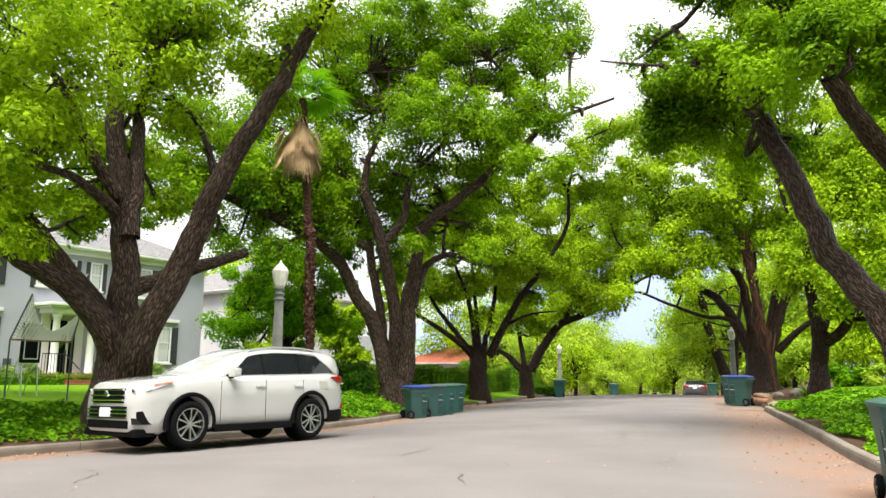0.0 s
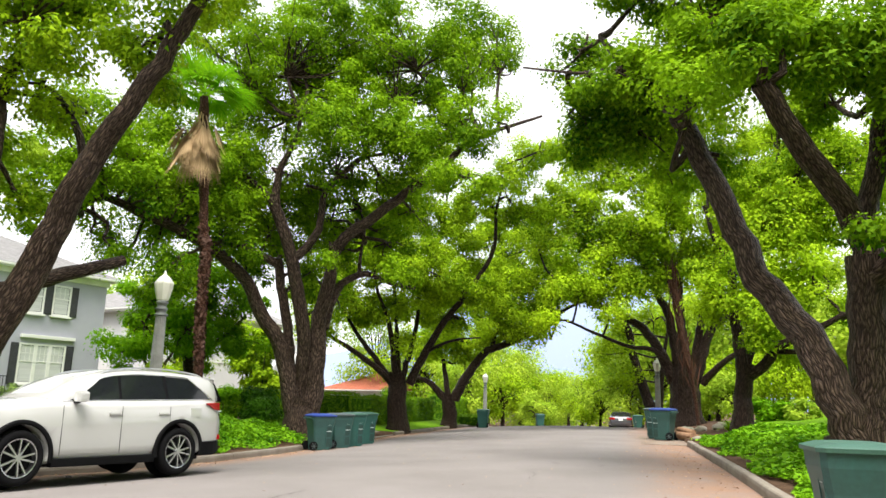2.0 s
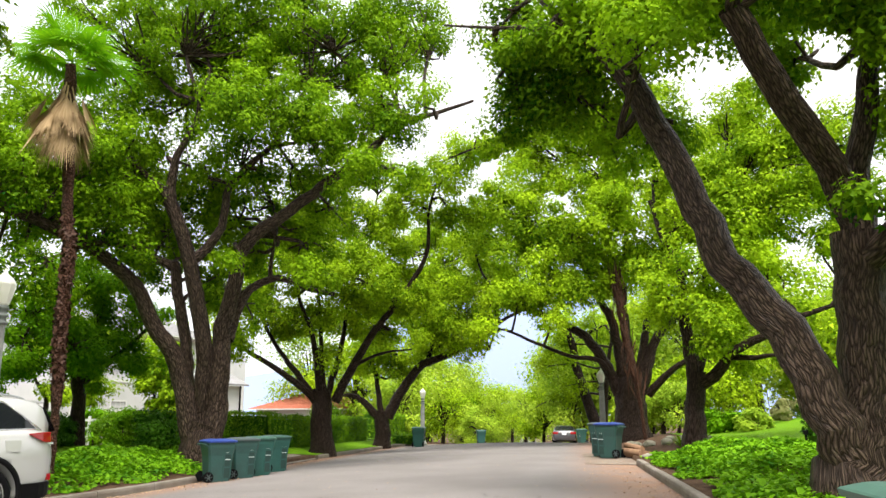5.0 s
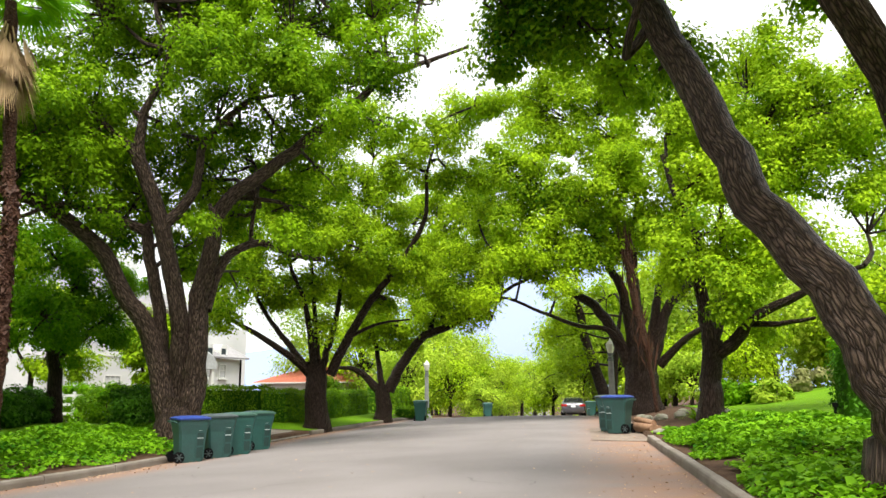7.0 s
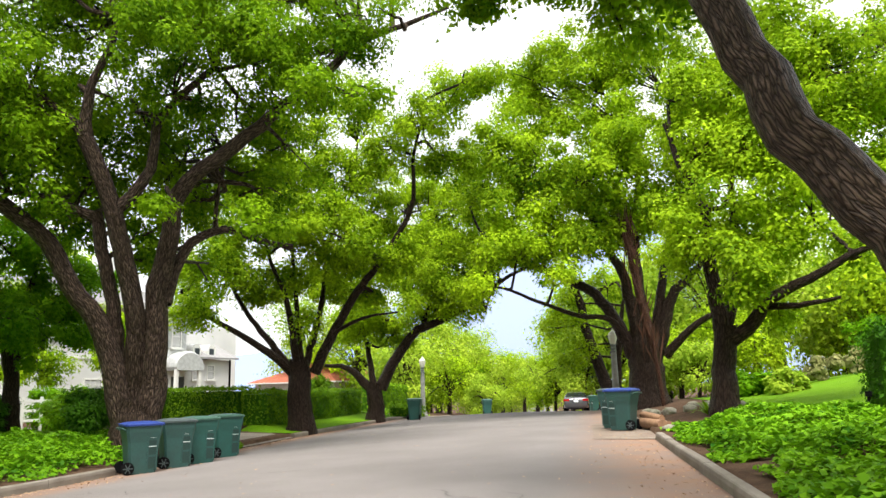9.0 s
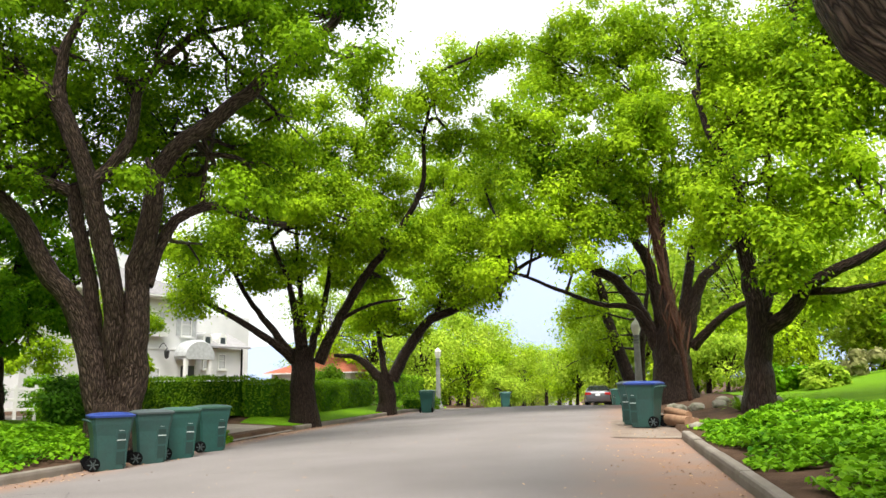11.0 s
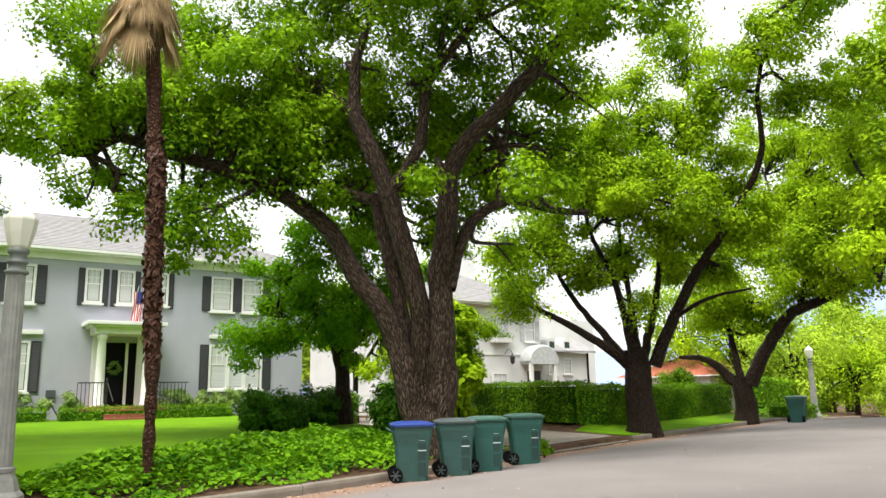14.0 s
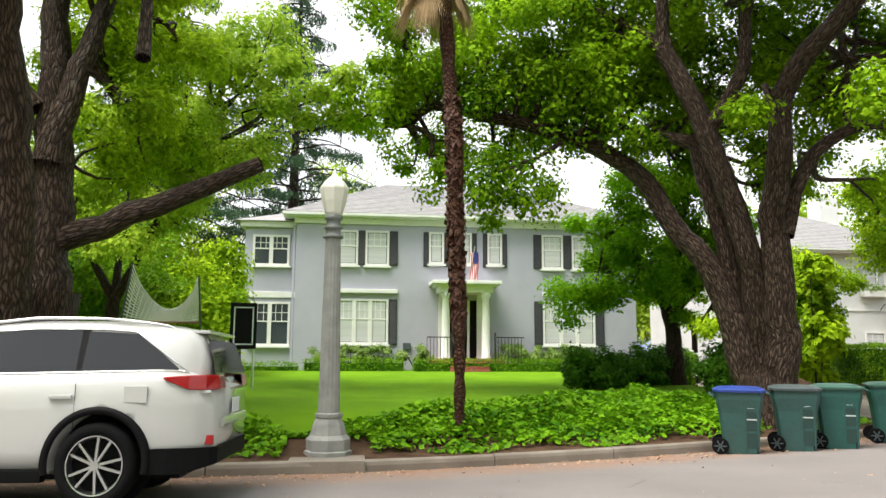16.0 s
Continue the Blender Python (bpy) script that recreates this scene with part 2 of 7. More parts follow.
def leaves(centres, normals, length, width, rng, droop=0.25, jitter=0.35):
    """One pointed, folded blade of four corners for each centre."""
    n = len(centres)
    normals = normals / (np.linalg.norm(normals, axis=1)[:, None] + 1e-9)
    d = rng.normal(size=(n, 3))
    d -= normals * (d * normals).sum(1)[:, None]
    d /= np.linalg.norm(d, axis=1)[:, None] + 1e-9
    d[:, 2] -= droop
    side = np.cross(normals, d)
    side /= np.linalg.norm(side, axis=1)[:, None] + 1e-9
    k = (1 + rng.uniform(-jitter, jitter, n))[:, None]
    L, W = length * k, width * k
    mid = centres + normals * W * 0.12
    verts = np.stack([centres - d * L * 0.5, mid + side * W * 0.5 - d * L * 0.05, centres + d * L * 0.5, mid - side * W * 0.5 - d * L * 0.05], 1).reshape(-1, 3)
    return verts


def slips(verts):
    """The blades cut down to three corners each, for crowns of very many leaves."""
    q = verts.reshape(-1, 4, 3)
    return np.stack([q[:, 0] * 0.5 + q[:, 1] * 0.5, q[:, 2], q[:, 3]], 1).reshape(-1, 3)


def slip_mesh(name, verts):
    return mesh_from(name, verts, 3, np.arange(len(verts)))


def leaf_mesh(name, verts):
    return mesh_from(name, verts, 4, np.arange(len(verts)))


def clump_leaves(centres, radii, per, length, width, rng, up=0.7, flat=0.8):
    """Leaves that fill round, slightly flattened clumps, thick at their outside."""
    n = len(centres)
    counts = np.full(n, per)
    c, r = np.repeat(centres, counts, 0), np.repeat(radii, counts)
    d = rng.normal(size=(len(c), 3))
    d /= np.linalg.norm(d, axis=1)[:, None]
    rad = rng.uniform(0.12, 1, len(c)) ** 0.4 * r * (1 + 0.18 * rng.normal(size=len(c)))
    p = c + d * rad[:, None] * np.array((1, 1, flat))
    nrm = d * 0.95 + np.array((0, 0, up)) + rng.normal(size=(len(c), 3)) * 0.3
    return leaves(p, nrm, length, width, rng)


class Tree:
    """A tree of limbs, twigs and leaf clumps round a base."""

    def __init__(self, name, base, label, bark, leaf, seed, leaf_size=0.13, per=150, clump=0.62, fill=1.0, group="street trees", category="tree", girth=1.0):
        self.girth = girth
        self.rng = np.random.default_rng(seed)
        self.thing = thing(name, pose(*base), label, category, group)
        self.bark, self.leaf, self.size, self.per, self.clump, self.fill = bark, leaf, leaf_size, per, clump, fill
        self.limbs, self.puffs = [], []

    def limb(self, r0, r1, *pts):
        if self.limbs:
            r0, r1 = r0 * self.girth, r1 * self.girth
        line = smooth_line(pts, 0.3)
        t = np.linspace(0, 1, len(line))
        rad = r0 + (r1 - r0) * t ** 0.85
        if not self.limbs:
            line = np.concatenate([line[:1] - np.array((0, 0, 0.6)), line])
            rad = np.concatenate([[r0 * 1.05], rad])
            h = line[:, 2] - line[0, 2]
            rad = rad * (1 + 0.3 * np.exp(-np.maximum(h - 0.6, 0) / 0.3))
        wob = self.rng.normal(size=line.shape) * np.minimum(0.03, rad * 0.1)[:, None]
        self.limbs.append((line + wob, rad))

    def puff(self, centre, radius, squash=0.85):
        self.puffs.append((np.array(centre), radius, squash))

    def build(self):
        rng = self.rng
        for i, (line, rad) in enumerate(self.limbs):
            v, q, u = tube(line, rad, 14 if rad[0] > 0.25 else 9, rng, 0.06 if i else 0.08)
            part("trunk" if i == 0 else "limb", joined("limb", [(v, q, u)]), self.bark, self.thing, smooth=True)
        spine = np.concatenate([l[len(l) // 3:] for l, r in self.limbs[1:]])
        centres, radii, twigs = [], [], []
        for c, R, sq in self.puffs:
            n = max(3, int(self.fill * 3.4 * (R / self.clump) ** 2))
            d = rng.normal(size=(n, 3))
            d /= np.linalg.norm(d, axis=1)[:, None]
            p = c + d * (rng.uniform(0.1, 1, n) ** 0.5 * R)[:, None] * np.array((1, 1, sq))
            centres.append(p)
            radii.append(self.clump * rng.uniform(0.55, 1.2, n))
            near = spine[np.argmin(((spine - c) ** 2).sum(1))]
            hub = near * 0.35 + c * 0.65 + rng.normal(size=3) * R * 0.1
            twigs.append((smooth_line([near, near * 0.6 + hub * 0.4 + rng.normal(size=3) * 0.2, hub], 0.4), 0.075, 0.045))
            for q in p[::2]:
                twigs.append((smooth_line([hub, (hub + q) / 2 + rng.normal(size=3) * 0.15, q], 0.5), 0.04, 0.012))
        pieces = [tube(l, np.linspace(a, b, len(l)), 5, rng) for l, a, b in twigs]
        tagged(part("twigwork", joined("twigwork", pieces), self.bark, self.thing, smooth=True), kind="stuff")
        v = clump_leaves(np.concatenate(centres), np.concatenate(radii), int(self.per * 2.0), self.size * 0.8, self.size * 0.66, rng, flat=0.7)
        part("crown", slip_mesh("crown", slips(v)), self.leaf, self.thing, "glossy green leaves in rounded clumps")
        return self.thing


# ---- the lie of the land ----
LEFT_Y = [-60, -20, 0, 6.8, 9, 12.1, 14.1, 16.1, 19.4, 26, 31, 44.5, 65, 120, 400, 3000]
LEFT_X = [-7.0, -7.0, -7.1, -7.35, -7.5, -7.55, -7.75, -8.15, -9.15, -11.8, -13.5, -17.6, -24.3, -43, -150, -1200]
RIGHT_Y, RIGHT_X = [-60, -20, 0, 6, 9.6, 12, 17, 24, 27.5, 43, 65, 120, 400, 3000], [14, 10.5, 7.9, 6.4, 5.55, 4.45, 2.9, 0.6, -0.5, -5.3, -12.4, -31.6, -138, -1188]
EDGE_Y = np.linspace(-60, 160, 441)


def eased(y, ys, xs, k=2.0):
    """Interpolated, with the bends rounded off."""
    return np.mean([np.interp(y + d, ys, xs) for d in np.linspace(-k, k, 7)], axis=0)


def left_edge(y):
    return eased(y, LEFT_Y, LEFT_X)


def right_edge(y):
    return eased(y, RIGHT_Y, RIGHT_X)


def fall(y):
    """The far side of the crest."""
    y = np.asarray(y, float)
    return -0.035 * np.clip(y - 44, 0, 150) - 0.0006 * np.clip(y - 40, 0, 8) ** 2


def left_level(y):
    return eased(y, [-60, 0, 10, 20, 40, 60], [-0.2, -0.13, -0.12, -0.12, -0.08, 0], 3) + fall(y)


def right_level(y):
    return eased(y, [-60, 0, 9, 12.5, 17, 24, 28, 42, 60], [-0.3, -0.08, 0.04, 0.12, 0.2, 0.28, 0.31, 0.32, 0.3], 3) + fall(y)


def road_level(x, y):
    a, b = left_edge(y), right_edge(y)
    u = np.clip((x - a) / (b - a), 0, 1)
    return left_level(y) * (1 - u) + right_level(y) * u + 0.11 * 4 * u * (1 - u) * (1 - 0.4 * (2 * u - 1) ** 2)


def step(a, b, x):
    t = np.clip((np.asarray(x, float) - a) / (b - a), 0, 1)
    return t * t * (3 - 2 * t)


def land(x, y):
    """The height of the ground off the road."""
    a, b = left_edge(y), right_edge(y)
    sl, sr = np.maximum(a - x, 0), np.maximum(x - b, 0)
    drive = step(23.6, 25.2, y) * (1 - step(30, 32, y))
    bank = 0.46 * (1 - drive) * (1 - 0.55 * step(30, 33, y))
    zl = left_level(y) + 0.14 + bank * step(0.25, 2.6, sl) + 0.17 * step(4, 18, sl) + 0.05 * drive * step(0, 6, sl) + 0.004 * np.clip(sl - 30, 0, 400)
    zr = right_level(y) + 0.13 + 0.34 * step(0.25, 2.8, sr) + 1.4 * step(3, 15, sr) + 0.02 * np.clip(sr - 20, 0, 300)
    return np.where(sl > 0, zl, np.where(sr > 0, zr, road_level(x, y)))


def sheet(name, s_columns, y_rows, place, mat, lift=0.0, thick=0.0):
    """A surface over columns and rows; place gives x and z."""
    S, Y = np.meshgrid(np.asarray(s_columns, float), np.asarray(y_rows, float))
    X, Z = place(S, Y)
    verts = np.stack([X, Y, Z + lift], -1).reshape(-1, 3)
    r, c = S.shape
    i, j = np.meshgrid(np.arange(r - 1), np.arange(c - 1), indexing="ij")
    a = (i * c + j).ravel()
    quads = np.stack([a, a + 1, a + c + 1, a + c], 1)
    return part(name, mesh_from(name, verts, 4, quads), mat, smooth=True)


near_rows = np.concatenate([[-3000, -1000, -300, -120], np.arange(-60, 100, 0.75), [104, 110, 120, 135, 150, 175, 194, 230, 300, 500, 1000, 3000]])
off = np.concatenate([[0.15, 0.3], np.arange(0.6, 6, 0.4), np.arange(6, 40, 1.5), [45, 60, 90, 150, 300, 700, 1500, 3000]])
cols = np.concatenate([-off[::-1], np.linspace(0, 1, 5), 1 + off])


def ground_place(s, y):
    a, b = left_edge(y), right_edge(y)
    x = np.where(s < 0, a + s, np.where(s > 1, b + s - 1, a - 0.1 + (b - a + 0.2) * np.clip(s, 0, 1)))
    z = np.where((s >= 0) & (s <= 1), road_level(x, y) - 0.08, land(x, y))
    return x, z


ground = tagged(sheet("ground", cols, near_rows, ground_place, SOIL), "brown soil with dry fallen leaves", "ground", kind="structure")
road_rows = np.concatenate([np.arange(-60, 100, 0.75), np.arange(100, 400, 6)])
road = tagged(sheet("road", np.linspace(0, 1, 61), road_rows, lambda u, y: ((lambda x: (x, road_level(x, y)))(left_edge(y) + (right_edge(y) - left_edge(y)) * u)), ASPHALT),
              "worn grey asphalt street with a low crown", "road", kind="structure")


# dust and rust washed towards both kerbs
xs_, ys_ = np.array([v.co.x for v in road.data.vertices]), np.array([v.co.y for v in road.data.vertices])
wash = np.maximum(1 - step(0.15, 1.5, xs_ - left_edge(ys_)), (1 - step(0.35, 2.3, right_edge(ys_) - xs_)))
road.data.attributes.new("wash", "FLOAT", "POINT").data.foreach_set("value", wash.astype(np.float32))
rn, rl = ASPHALT.node_tree.nodes, ASPHALT.node_tree.links
rb = rn["Principled BSDF"]
att = rn.new("ShaderNodeAttribute")
att.attribute_name = "wash"
rco, rno, rmul, rmix = rn.new("ShaderNodeTexCoord"), rn.new("ShaderNodeTexNoise"), rn.new("ShaderNodeMath"), rn.new("ShaderNodeMix")
rno.inputs["Scale"].default_value, rno.inputs["Detail"].default_value = 1.6, 8
rmap = rn.new("ShaderNodeMapRange")
rmap.inputs["From Min"].default_value, rmap.inputs["From Max"].default_value, rmap.inputs["To Min"].default_value = 0.3, 0.62, 0.45
rmul.operation, rmix.data_type = "MULTIPLY", "RGBA"
rl.new(rco.outputs["Object"], rno.inputs["Vector"])
rl.new(rno.outputs["Fac"], rmap.inputs["Value"])
rl.new(att.outputs["Fac"], rmul.inputs[0])
rl.new(rmap.outputs["Result"], rmul.inputs[1])
rl.new(rmul.outputs["Value"], rmix.inputs["Factor"])
rl.new(rb.inputs["Base Color"].links[0].from_socket, rmix.inputs["A"])
rmix.inputs["B"].default_value = (0.27, 0.165, 0.115, 1)
rl.new(rmix.outputs["Result"], rb.inputs["Base Color"])



def kerb_run(edge, level, side, y0, y1, parent):
    """Kerb stones with rounded tops, one after another, each a little uneven."""
    rng = np.random.default_rng(int(abs(y0) * 7 + side + 3))
    y = y0
    while y < y1 - 0.3:
        y2 = min(y + 1.9, y1)
        bm, rings = bmesh.new(), []
        dz = rng.uniform(-0.008, 0.008)
        for yy in np.linspace(y + 0.006, y2 - 0.006, 4):
            x, z = float(edge(yy)), float(level(yy))
            prof = [(0, -0.12), (0.0, 0.09), (0.012, 0.135), (0.035, 0.15), (0.15, 0.15), (0.15, -0.12)]
            rings.append([bm.verts.new((x + side * p, yy, z + q + (dz if q > 0 else 0))) for p, q in prof])
        for a, b in zip(rings, rings[1:]):
            for i in range(5):
                bm.faces.new((a[i], a[i + 1], b[i + 1], b[i]) if side > 0 else (a[i], b[i], b[i + 1], a[i + 1]))
        bm.faces.new(rings[0] if side < 0 else rings[0][::-1])
        bm.faces.new(rings[-1][::-1] if side < 0 else rings[-1])
        part("kerb_stone", bm, CONCRETE, parent)
        y = y2


kerb_left = thing("kerb_left", pose(0, 0, 0), "weathered concrete kerb beside the ivy", "kerb", kind="structure")
kerb_run(left_edge, left_level, -1, -24, 25.0, kerb_left)
kerb_run(left_edge, left_level, -1, 30.2, 62, kerb_left)
kerb_right = thing("kerb_right", pose(0, 0, 0), "weathered concrete kerb beside the ivy bank", "kerb", kind="structure")
kerb_run(right_edge, right_level, 1, -24, 25.2, kerb_right)
kerb_run(right_edge, right_level, 1, 31.5, 62, kerb_right)

rng0 = np.random.default_rng(5)


def lawn_place(s, y):
    x = left_edge(y) - s
    return x, land(x, y)


lawn_rows = np.arange(-30, 24.1, 0.5)
tagged(sheet("lawn_left", np.concatenate([np.arange(1.2, 8, 0.5), np.arange(8, 24, 1.0)]), lawn_rows, lawn_place, LAWN, 0.025), "bright green mown lawn before the house", "lawn", kind="structure")
tagged(sheet("lawn_island", np.linspace(0.2, 2.6, 8), np.arange(30.3, 44, 0.5), lawn_place, LAWN, 0.02), "small grass strip round the street trees", "lawn", kind="structure")


def right_lawn_place(s, y):
    x = right_edge(y) + s
    return x, land(x, y)


tagged(sheet("lawn_right", np.arange(3.2, 26, 0.8), np.arange(14, 52, 0.8), right_lawn_place, LAWN, 0.025), "bright sloping lawn behind the ivy bank", "lawn", kind="structure")
tagged(sheet("driveway", np.linspace(-0.02, 22, 24), np.arange(25.1, 30.15, 0.35), lawn_place, CONCRETE, 0.03), "pale concrete driveway crossing the verge", "driveway", kind="structure")
tagged(sheet("driveway_right", np.linspace(-1.3, 2.4, 9), np.arange(25.3, 31.4, 0.35), lambda s, y: (right_edge(y) + s, np.where(s < 0, road_level(right_edge(y) + s, y), right_level(y) + 0.005 + 0.05 * s)), APRON, 0.012),
       "concrete apron at the kerb cut", "driveway", kind="structure")

# ---- trees ----

oak_a = Tree("camphor_tree", (-8.6, 9.5, 0.35), "huge old camphor tree with spreading limbs beside the parked car", BARK, LEAF, 11, 0.15, 180, 0.6, girth=0.86)
oak_b = Tree("camphor_tree", (-11.5, 21.55, 0.45), "old camphor tree with forked furrowed trunk behind the bins", BARK, LEAF_DEEP, 12, 0.16, 125, 0.6)
oak_c = Tree("camphor_tree", (-14.3, 31.7, 0.3), "many-stemmed camphor tree on the grass strip by the driveway", BARK_DARK, LEAF, 13, 0.18, 160, 0.7, 1.25, girth=0.64)
oak_d = Tree("camphor_tree", (-16.6, 40.5, 0.15), "camphor tree with a long limb arching over the street", BARK_DARK, LEAF, 14, 0.21, 140, 0.75, 1.2, girth=0.75)
oak_e = Tree("camphor_tree", (5.15, 15.7, 0.75), "twin-trunked camphor tree leaning over the street from the ivy bank", BARK, LEAF_DEEP, 15, 0.14, 190, 0.5, 1.2)
oak_f = Tree("camphor_tree", (-2.6, 39.8, 0.6), "massive broad-trunked camphor tree behind the kerbside bins", BARK_DARK, LEAF, 16, 0.21, 150, 0.8, 1.25, girth=0.8)
oak_g = Tree("camphor_tree", (1.3, 28.5, 0.75), "slender camphor tree on the ivy bank with low fresh foliage", BARK_DARK, LEAF, 17, 0.17, 150, 0.65, 1.15, girth=1.0)
oak_h = Tree("camphor_tree", (-5.2, 46.0, 0.3), "slim leaning camphor tree further down the street", BARK_DARK, LEAF, 18, 0.2, 100, 0.7)

# oak_a
oak_a.limb(0.56, 0.5, (0.09, 0.15, 0.27), (0.07, 0.12, 1.12), (0.08, 0.13, 1.92))
oak_a.limb(0.38, 0.12, (0.05, 0.08, 0.39), (0.23, -0.19, 1.45), (0.01, -1.15, 2.55), (-0.11, -1.93, 2.96), (-0.32, -2.88, 3.62), (-0.51, -3.77, 4.34))
oak_a.limb(0.3, 0.1, (-0.09, -0.16, 1.85), (-0.98, -1.00, 3.38), (-1.70, -1.55, 4.43), (-2.47, -2.19, 5.37))
oak_a.limb(0.44, 0.1, (0.09, 0.15, 0.55), (-0.01, 0.17, 1.81), (-0.18, 0.09, 3.95), (-0.42, -0.12, 5.80), (-0.60, -0.23, 8.26), (-0.79, -0.35, 10.16))
oak_a.limb(0.26, 0.08, (0.04, 0.08, 3.68), (-0.35, 0.39, 5.53), (-0.79, 0.62, 6.93), (-1.02, 1.22, 8.66))
oak_a.limb(0.44, 0.1, (0.18, 0.30, 0.38), (0.78, 0.02, 1.45), (1.72, 0.31, 3.22), (2.58, 0.47, 4.85), (3.45, 0.64, 6.00), (4.30, 0.80, 7.23), (5.05, 0.76, 8.03), (5.78, 0.70, 8.77))
oak_a.limb(0.18, 0.05, (-0.10, -0.17, 4.50), (-0.13, -0.95, 5.53), (-0.05, -1.55, 6.52), (-0.09, -2.35, 7.06), (0.04, -2.86, 7.50))
oak_a.limb(0.16, 0.06, (-0.13, -0.22, 4.25), (0.40, -1.27, 4.55), (0.91, -2.38, 4.55))
oak_a.limb(0.12, 0.04, (0.93, 1.55, 4.97), (0.47, 1.43, 6.18), (-0.08, 1.16, 6.95), (-0.58, 0.98, 7.13))
oak_a.limb(0.24, 0.13, (-0.05, 0.2, 2.6), (-0.1, 1.2, 3.0), (0.05, 2.2, 3.4), (0.2, 3.05, 3.75))
oak_a.puff((1.4, -2.4, 6.6), 1.4)
oak_a.puff((-0.8, 0.5, 8.2), 1.6)
oak_a.puff((-0.7, -3.2, 6.1), 1.8)
oak_a.puff((0.9, -2.4, 5.0), 1.0)
oak_a.puff((-1.7, -2.8, 4.4), 1.8)
oak_a.puff((1.3, 0.2, 7.9), 1.3)
oak_a.puff((3.0, 1.1, 7.1), 1.0)
oak_a.puff((4.0, 0.8, 8.4), 1.3)
oak_a.puff((-2.1, -3.6, 8.7), 2.4)
oak_a.puff((0.2, 0.4, 9.9), 1.6)
oak_a.puff((-3.1, 0.7, 5.3), 0.9)
oak_a.puff((-3.7, -0.4, 7.7), 1.3)
oak_a.puff((4.7, 2.0, 10.0), 1.3)
oak_a.puff((-3.5, 0.0, 10.3), 1.8)
oak_a.puff((0.6, -2.9, 3.3), 0.8)
oak_a.puff((-0.5, 1.2, 6.8), 0.7)
oak_a.puff((-0.2, 1.6, 6.5), 0.5)
oak_a.puff((-0.5, 1.2, 4.8), 0.4)
oak_a.puff((-1.2, 0.3, 6.2), 0.8)
oak_a.puff((-2.6, 1.2, 6.5), 0.9)
oak_a.puff((-2.3, 0.3, 4.2), 0.5)
oak_a.puff((-2.6, 1.1, 4.5), 0.5)
oak_a.puff((-2.8, -1.1, 5.7), 0.7)
# oak_b
oak_b.limb(0.5, 0.5, (0.22, 0.22, -0.05), (0.22, 0.22, 0.45), (0.22, 0.22, 0.9))
oak_b.limb(0.31, 0.1, (0.12, -0.01, 0.43), (0.03, -0.12, 1.04), (-0.13, -0.31, 2.08), (-0.30, -0.65, 2.84), (-0.55, -1.18, 3.62), (-0.79, -1.68, 4.53), (-1.02, -2.22, 5.13), (-1.27, -2.83, 5.50), (-1.51, -3.45, 5.76), (-1.80, -4.18, 6.02), (-2.09, -4.93, 6.24), (-2.46, -5.91, 6.53), (-2.67, -6.41, 6.10))
oak_b.limb(0.2, 0.15, (-0.02, 0.04, 0.20), (-0.10, 0.04, 1.05), (-0.12, -0.05, 1.61), (-0.14, -0.20, 2.84), (-0.22, -0.43, 3.90), (-0.30, -0.61, 4.78), (-0.36, -0.76, 5.42))
oak_b.limb(0.16, 0.05, (-0.36, -0.76, 5.3), (-0.75, -1.1, 5.5), (-1.3, -1.6, 5.75), (-2.0, -2.2, 5.9))
oak_b.limb(0.27, 0.19, (0.2, 0.2, 0.2), (0.18, 0.24, 1.04), (0.26, 0.14, 1.60), (0.43, -0.07, 2.80), (0.40, -0.45, 4.11), (0.34, -0.81, 5.32), (0.23, -1.10, 6.14), (0.06, -1.47, 7.06))
oak_b.limb(0.16, 0.06, (0.06, -1.47, 7.06), (0.17, -1.56, 8.06), (0.38, -1.51, 8.55), (0.72, -1.42, 9.24), (0.89, -1.43, 9.96))
oak_b.limb(0.15, 0.06, (0.06, -1.47, 7.06), (-0.36, -1.82, 7.62), (-0.84, -2.21, 8.08))
oak_b.limb(0.16, 0.08, (0.34, -0.81, 5.32), (0.66, -0.57, 5.72), (0.98, -0.33, 6.40), (1.03, -0.25, 7.42), (1.27, -0.07, 8.02), (1.69, 0.23, 8.63), (2.14, 0.55, 9.10))
oak_b.limb(0.34, 0.12, (0.4, 0.4, 0.2), (0.53, 0.45, 1.03), (0.57, 0.41, 1.59), (0.68, 0.31, 2.82), (0.84, 0.28, 3.97), (1.11, 0.28, 5.23), (1.27, 0.29, 5.91), (1.81, 0.54, 6.48), (2.46, 0.82, 7.01), (3.09, 1.11, 7.53), (3.55, 1.31, 7.96), (4.01, 1.52, 8.29), (4.46, 1.73, 8.66))
oak_b.limb(0.18, 0.07, (0.78, 0.46, 3.22), (0.78, 0.59, 3.69), (0.83, 0.77, 4.24), (0.99, 1.04, 4.80), (1.38, 1.47, 5.15), (1.75, 1.84, 5.15), (2.18, 2.28, 4.91), (2.78, 2.88, 4.79))
oak_b.limb(0.08, 0.04, (1.38, 1.47, 5.15), (1.38, 1.47, 5.75), (1.48, 1.47, 6.45))
oak_b.limb(0.13, 0.04, (4.46, 1.73, 8.66), (5.26, 2.23, 9.66), (6.46, 2.63, 10.06), (7.66, 2.73, 10.26))
oak_b.puff((-1.5, -4.7, 7.5), 0.7)
oak_b.puff((-2.3, -4.5, 9.5), 0.8)
oak_b.puff((-0.6, -4.2, 8.2), 0.8)
oak_b.puff((-2.0, -3.5, 7.2), 0.7)
oak_b.puff((-0.6, -3.0, 6.6), 0.7)
oak_b.puff((-0.7, -2.8, 8.4), 0.8)
oak_b.puff((-0.7, 0.1, 5.8), 0.6)
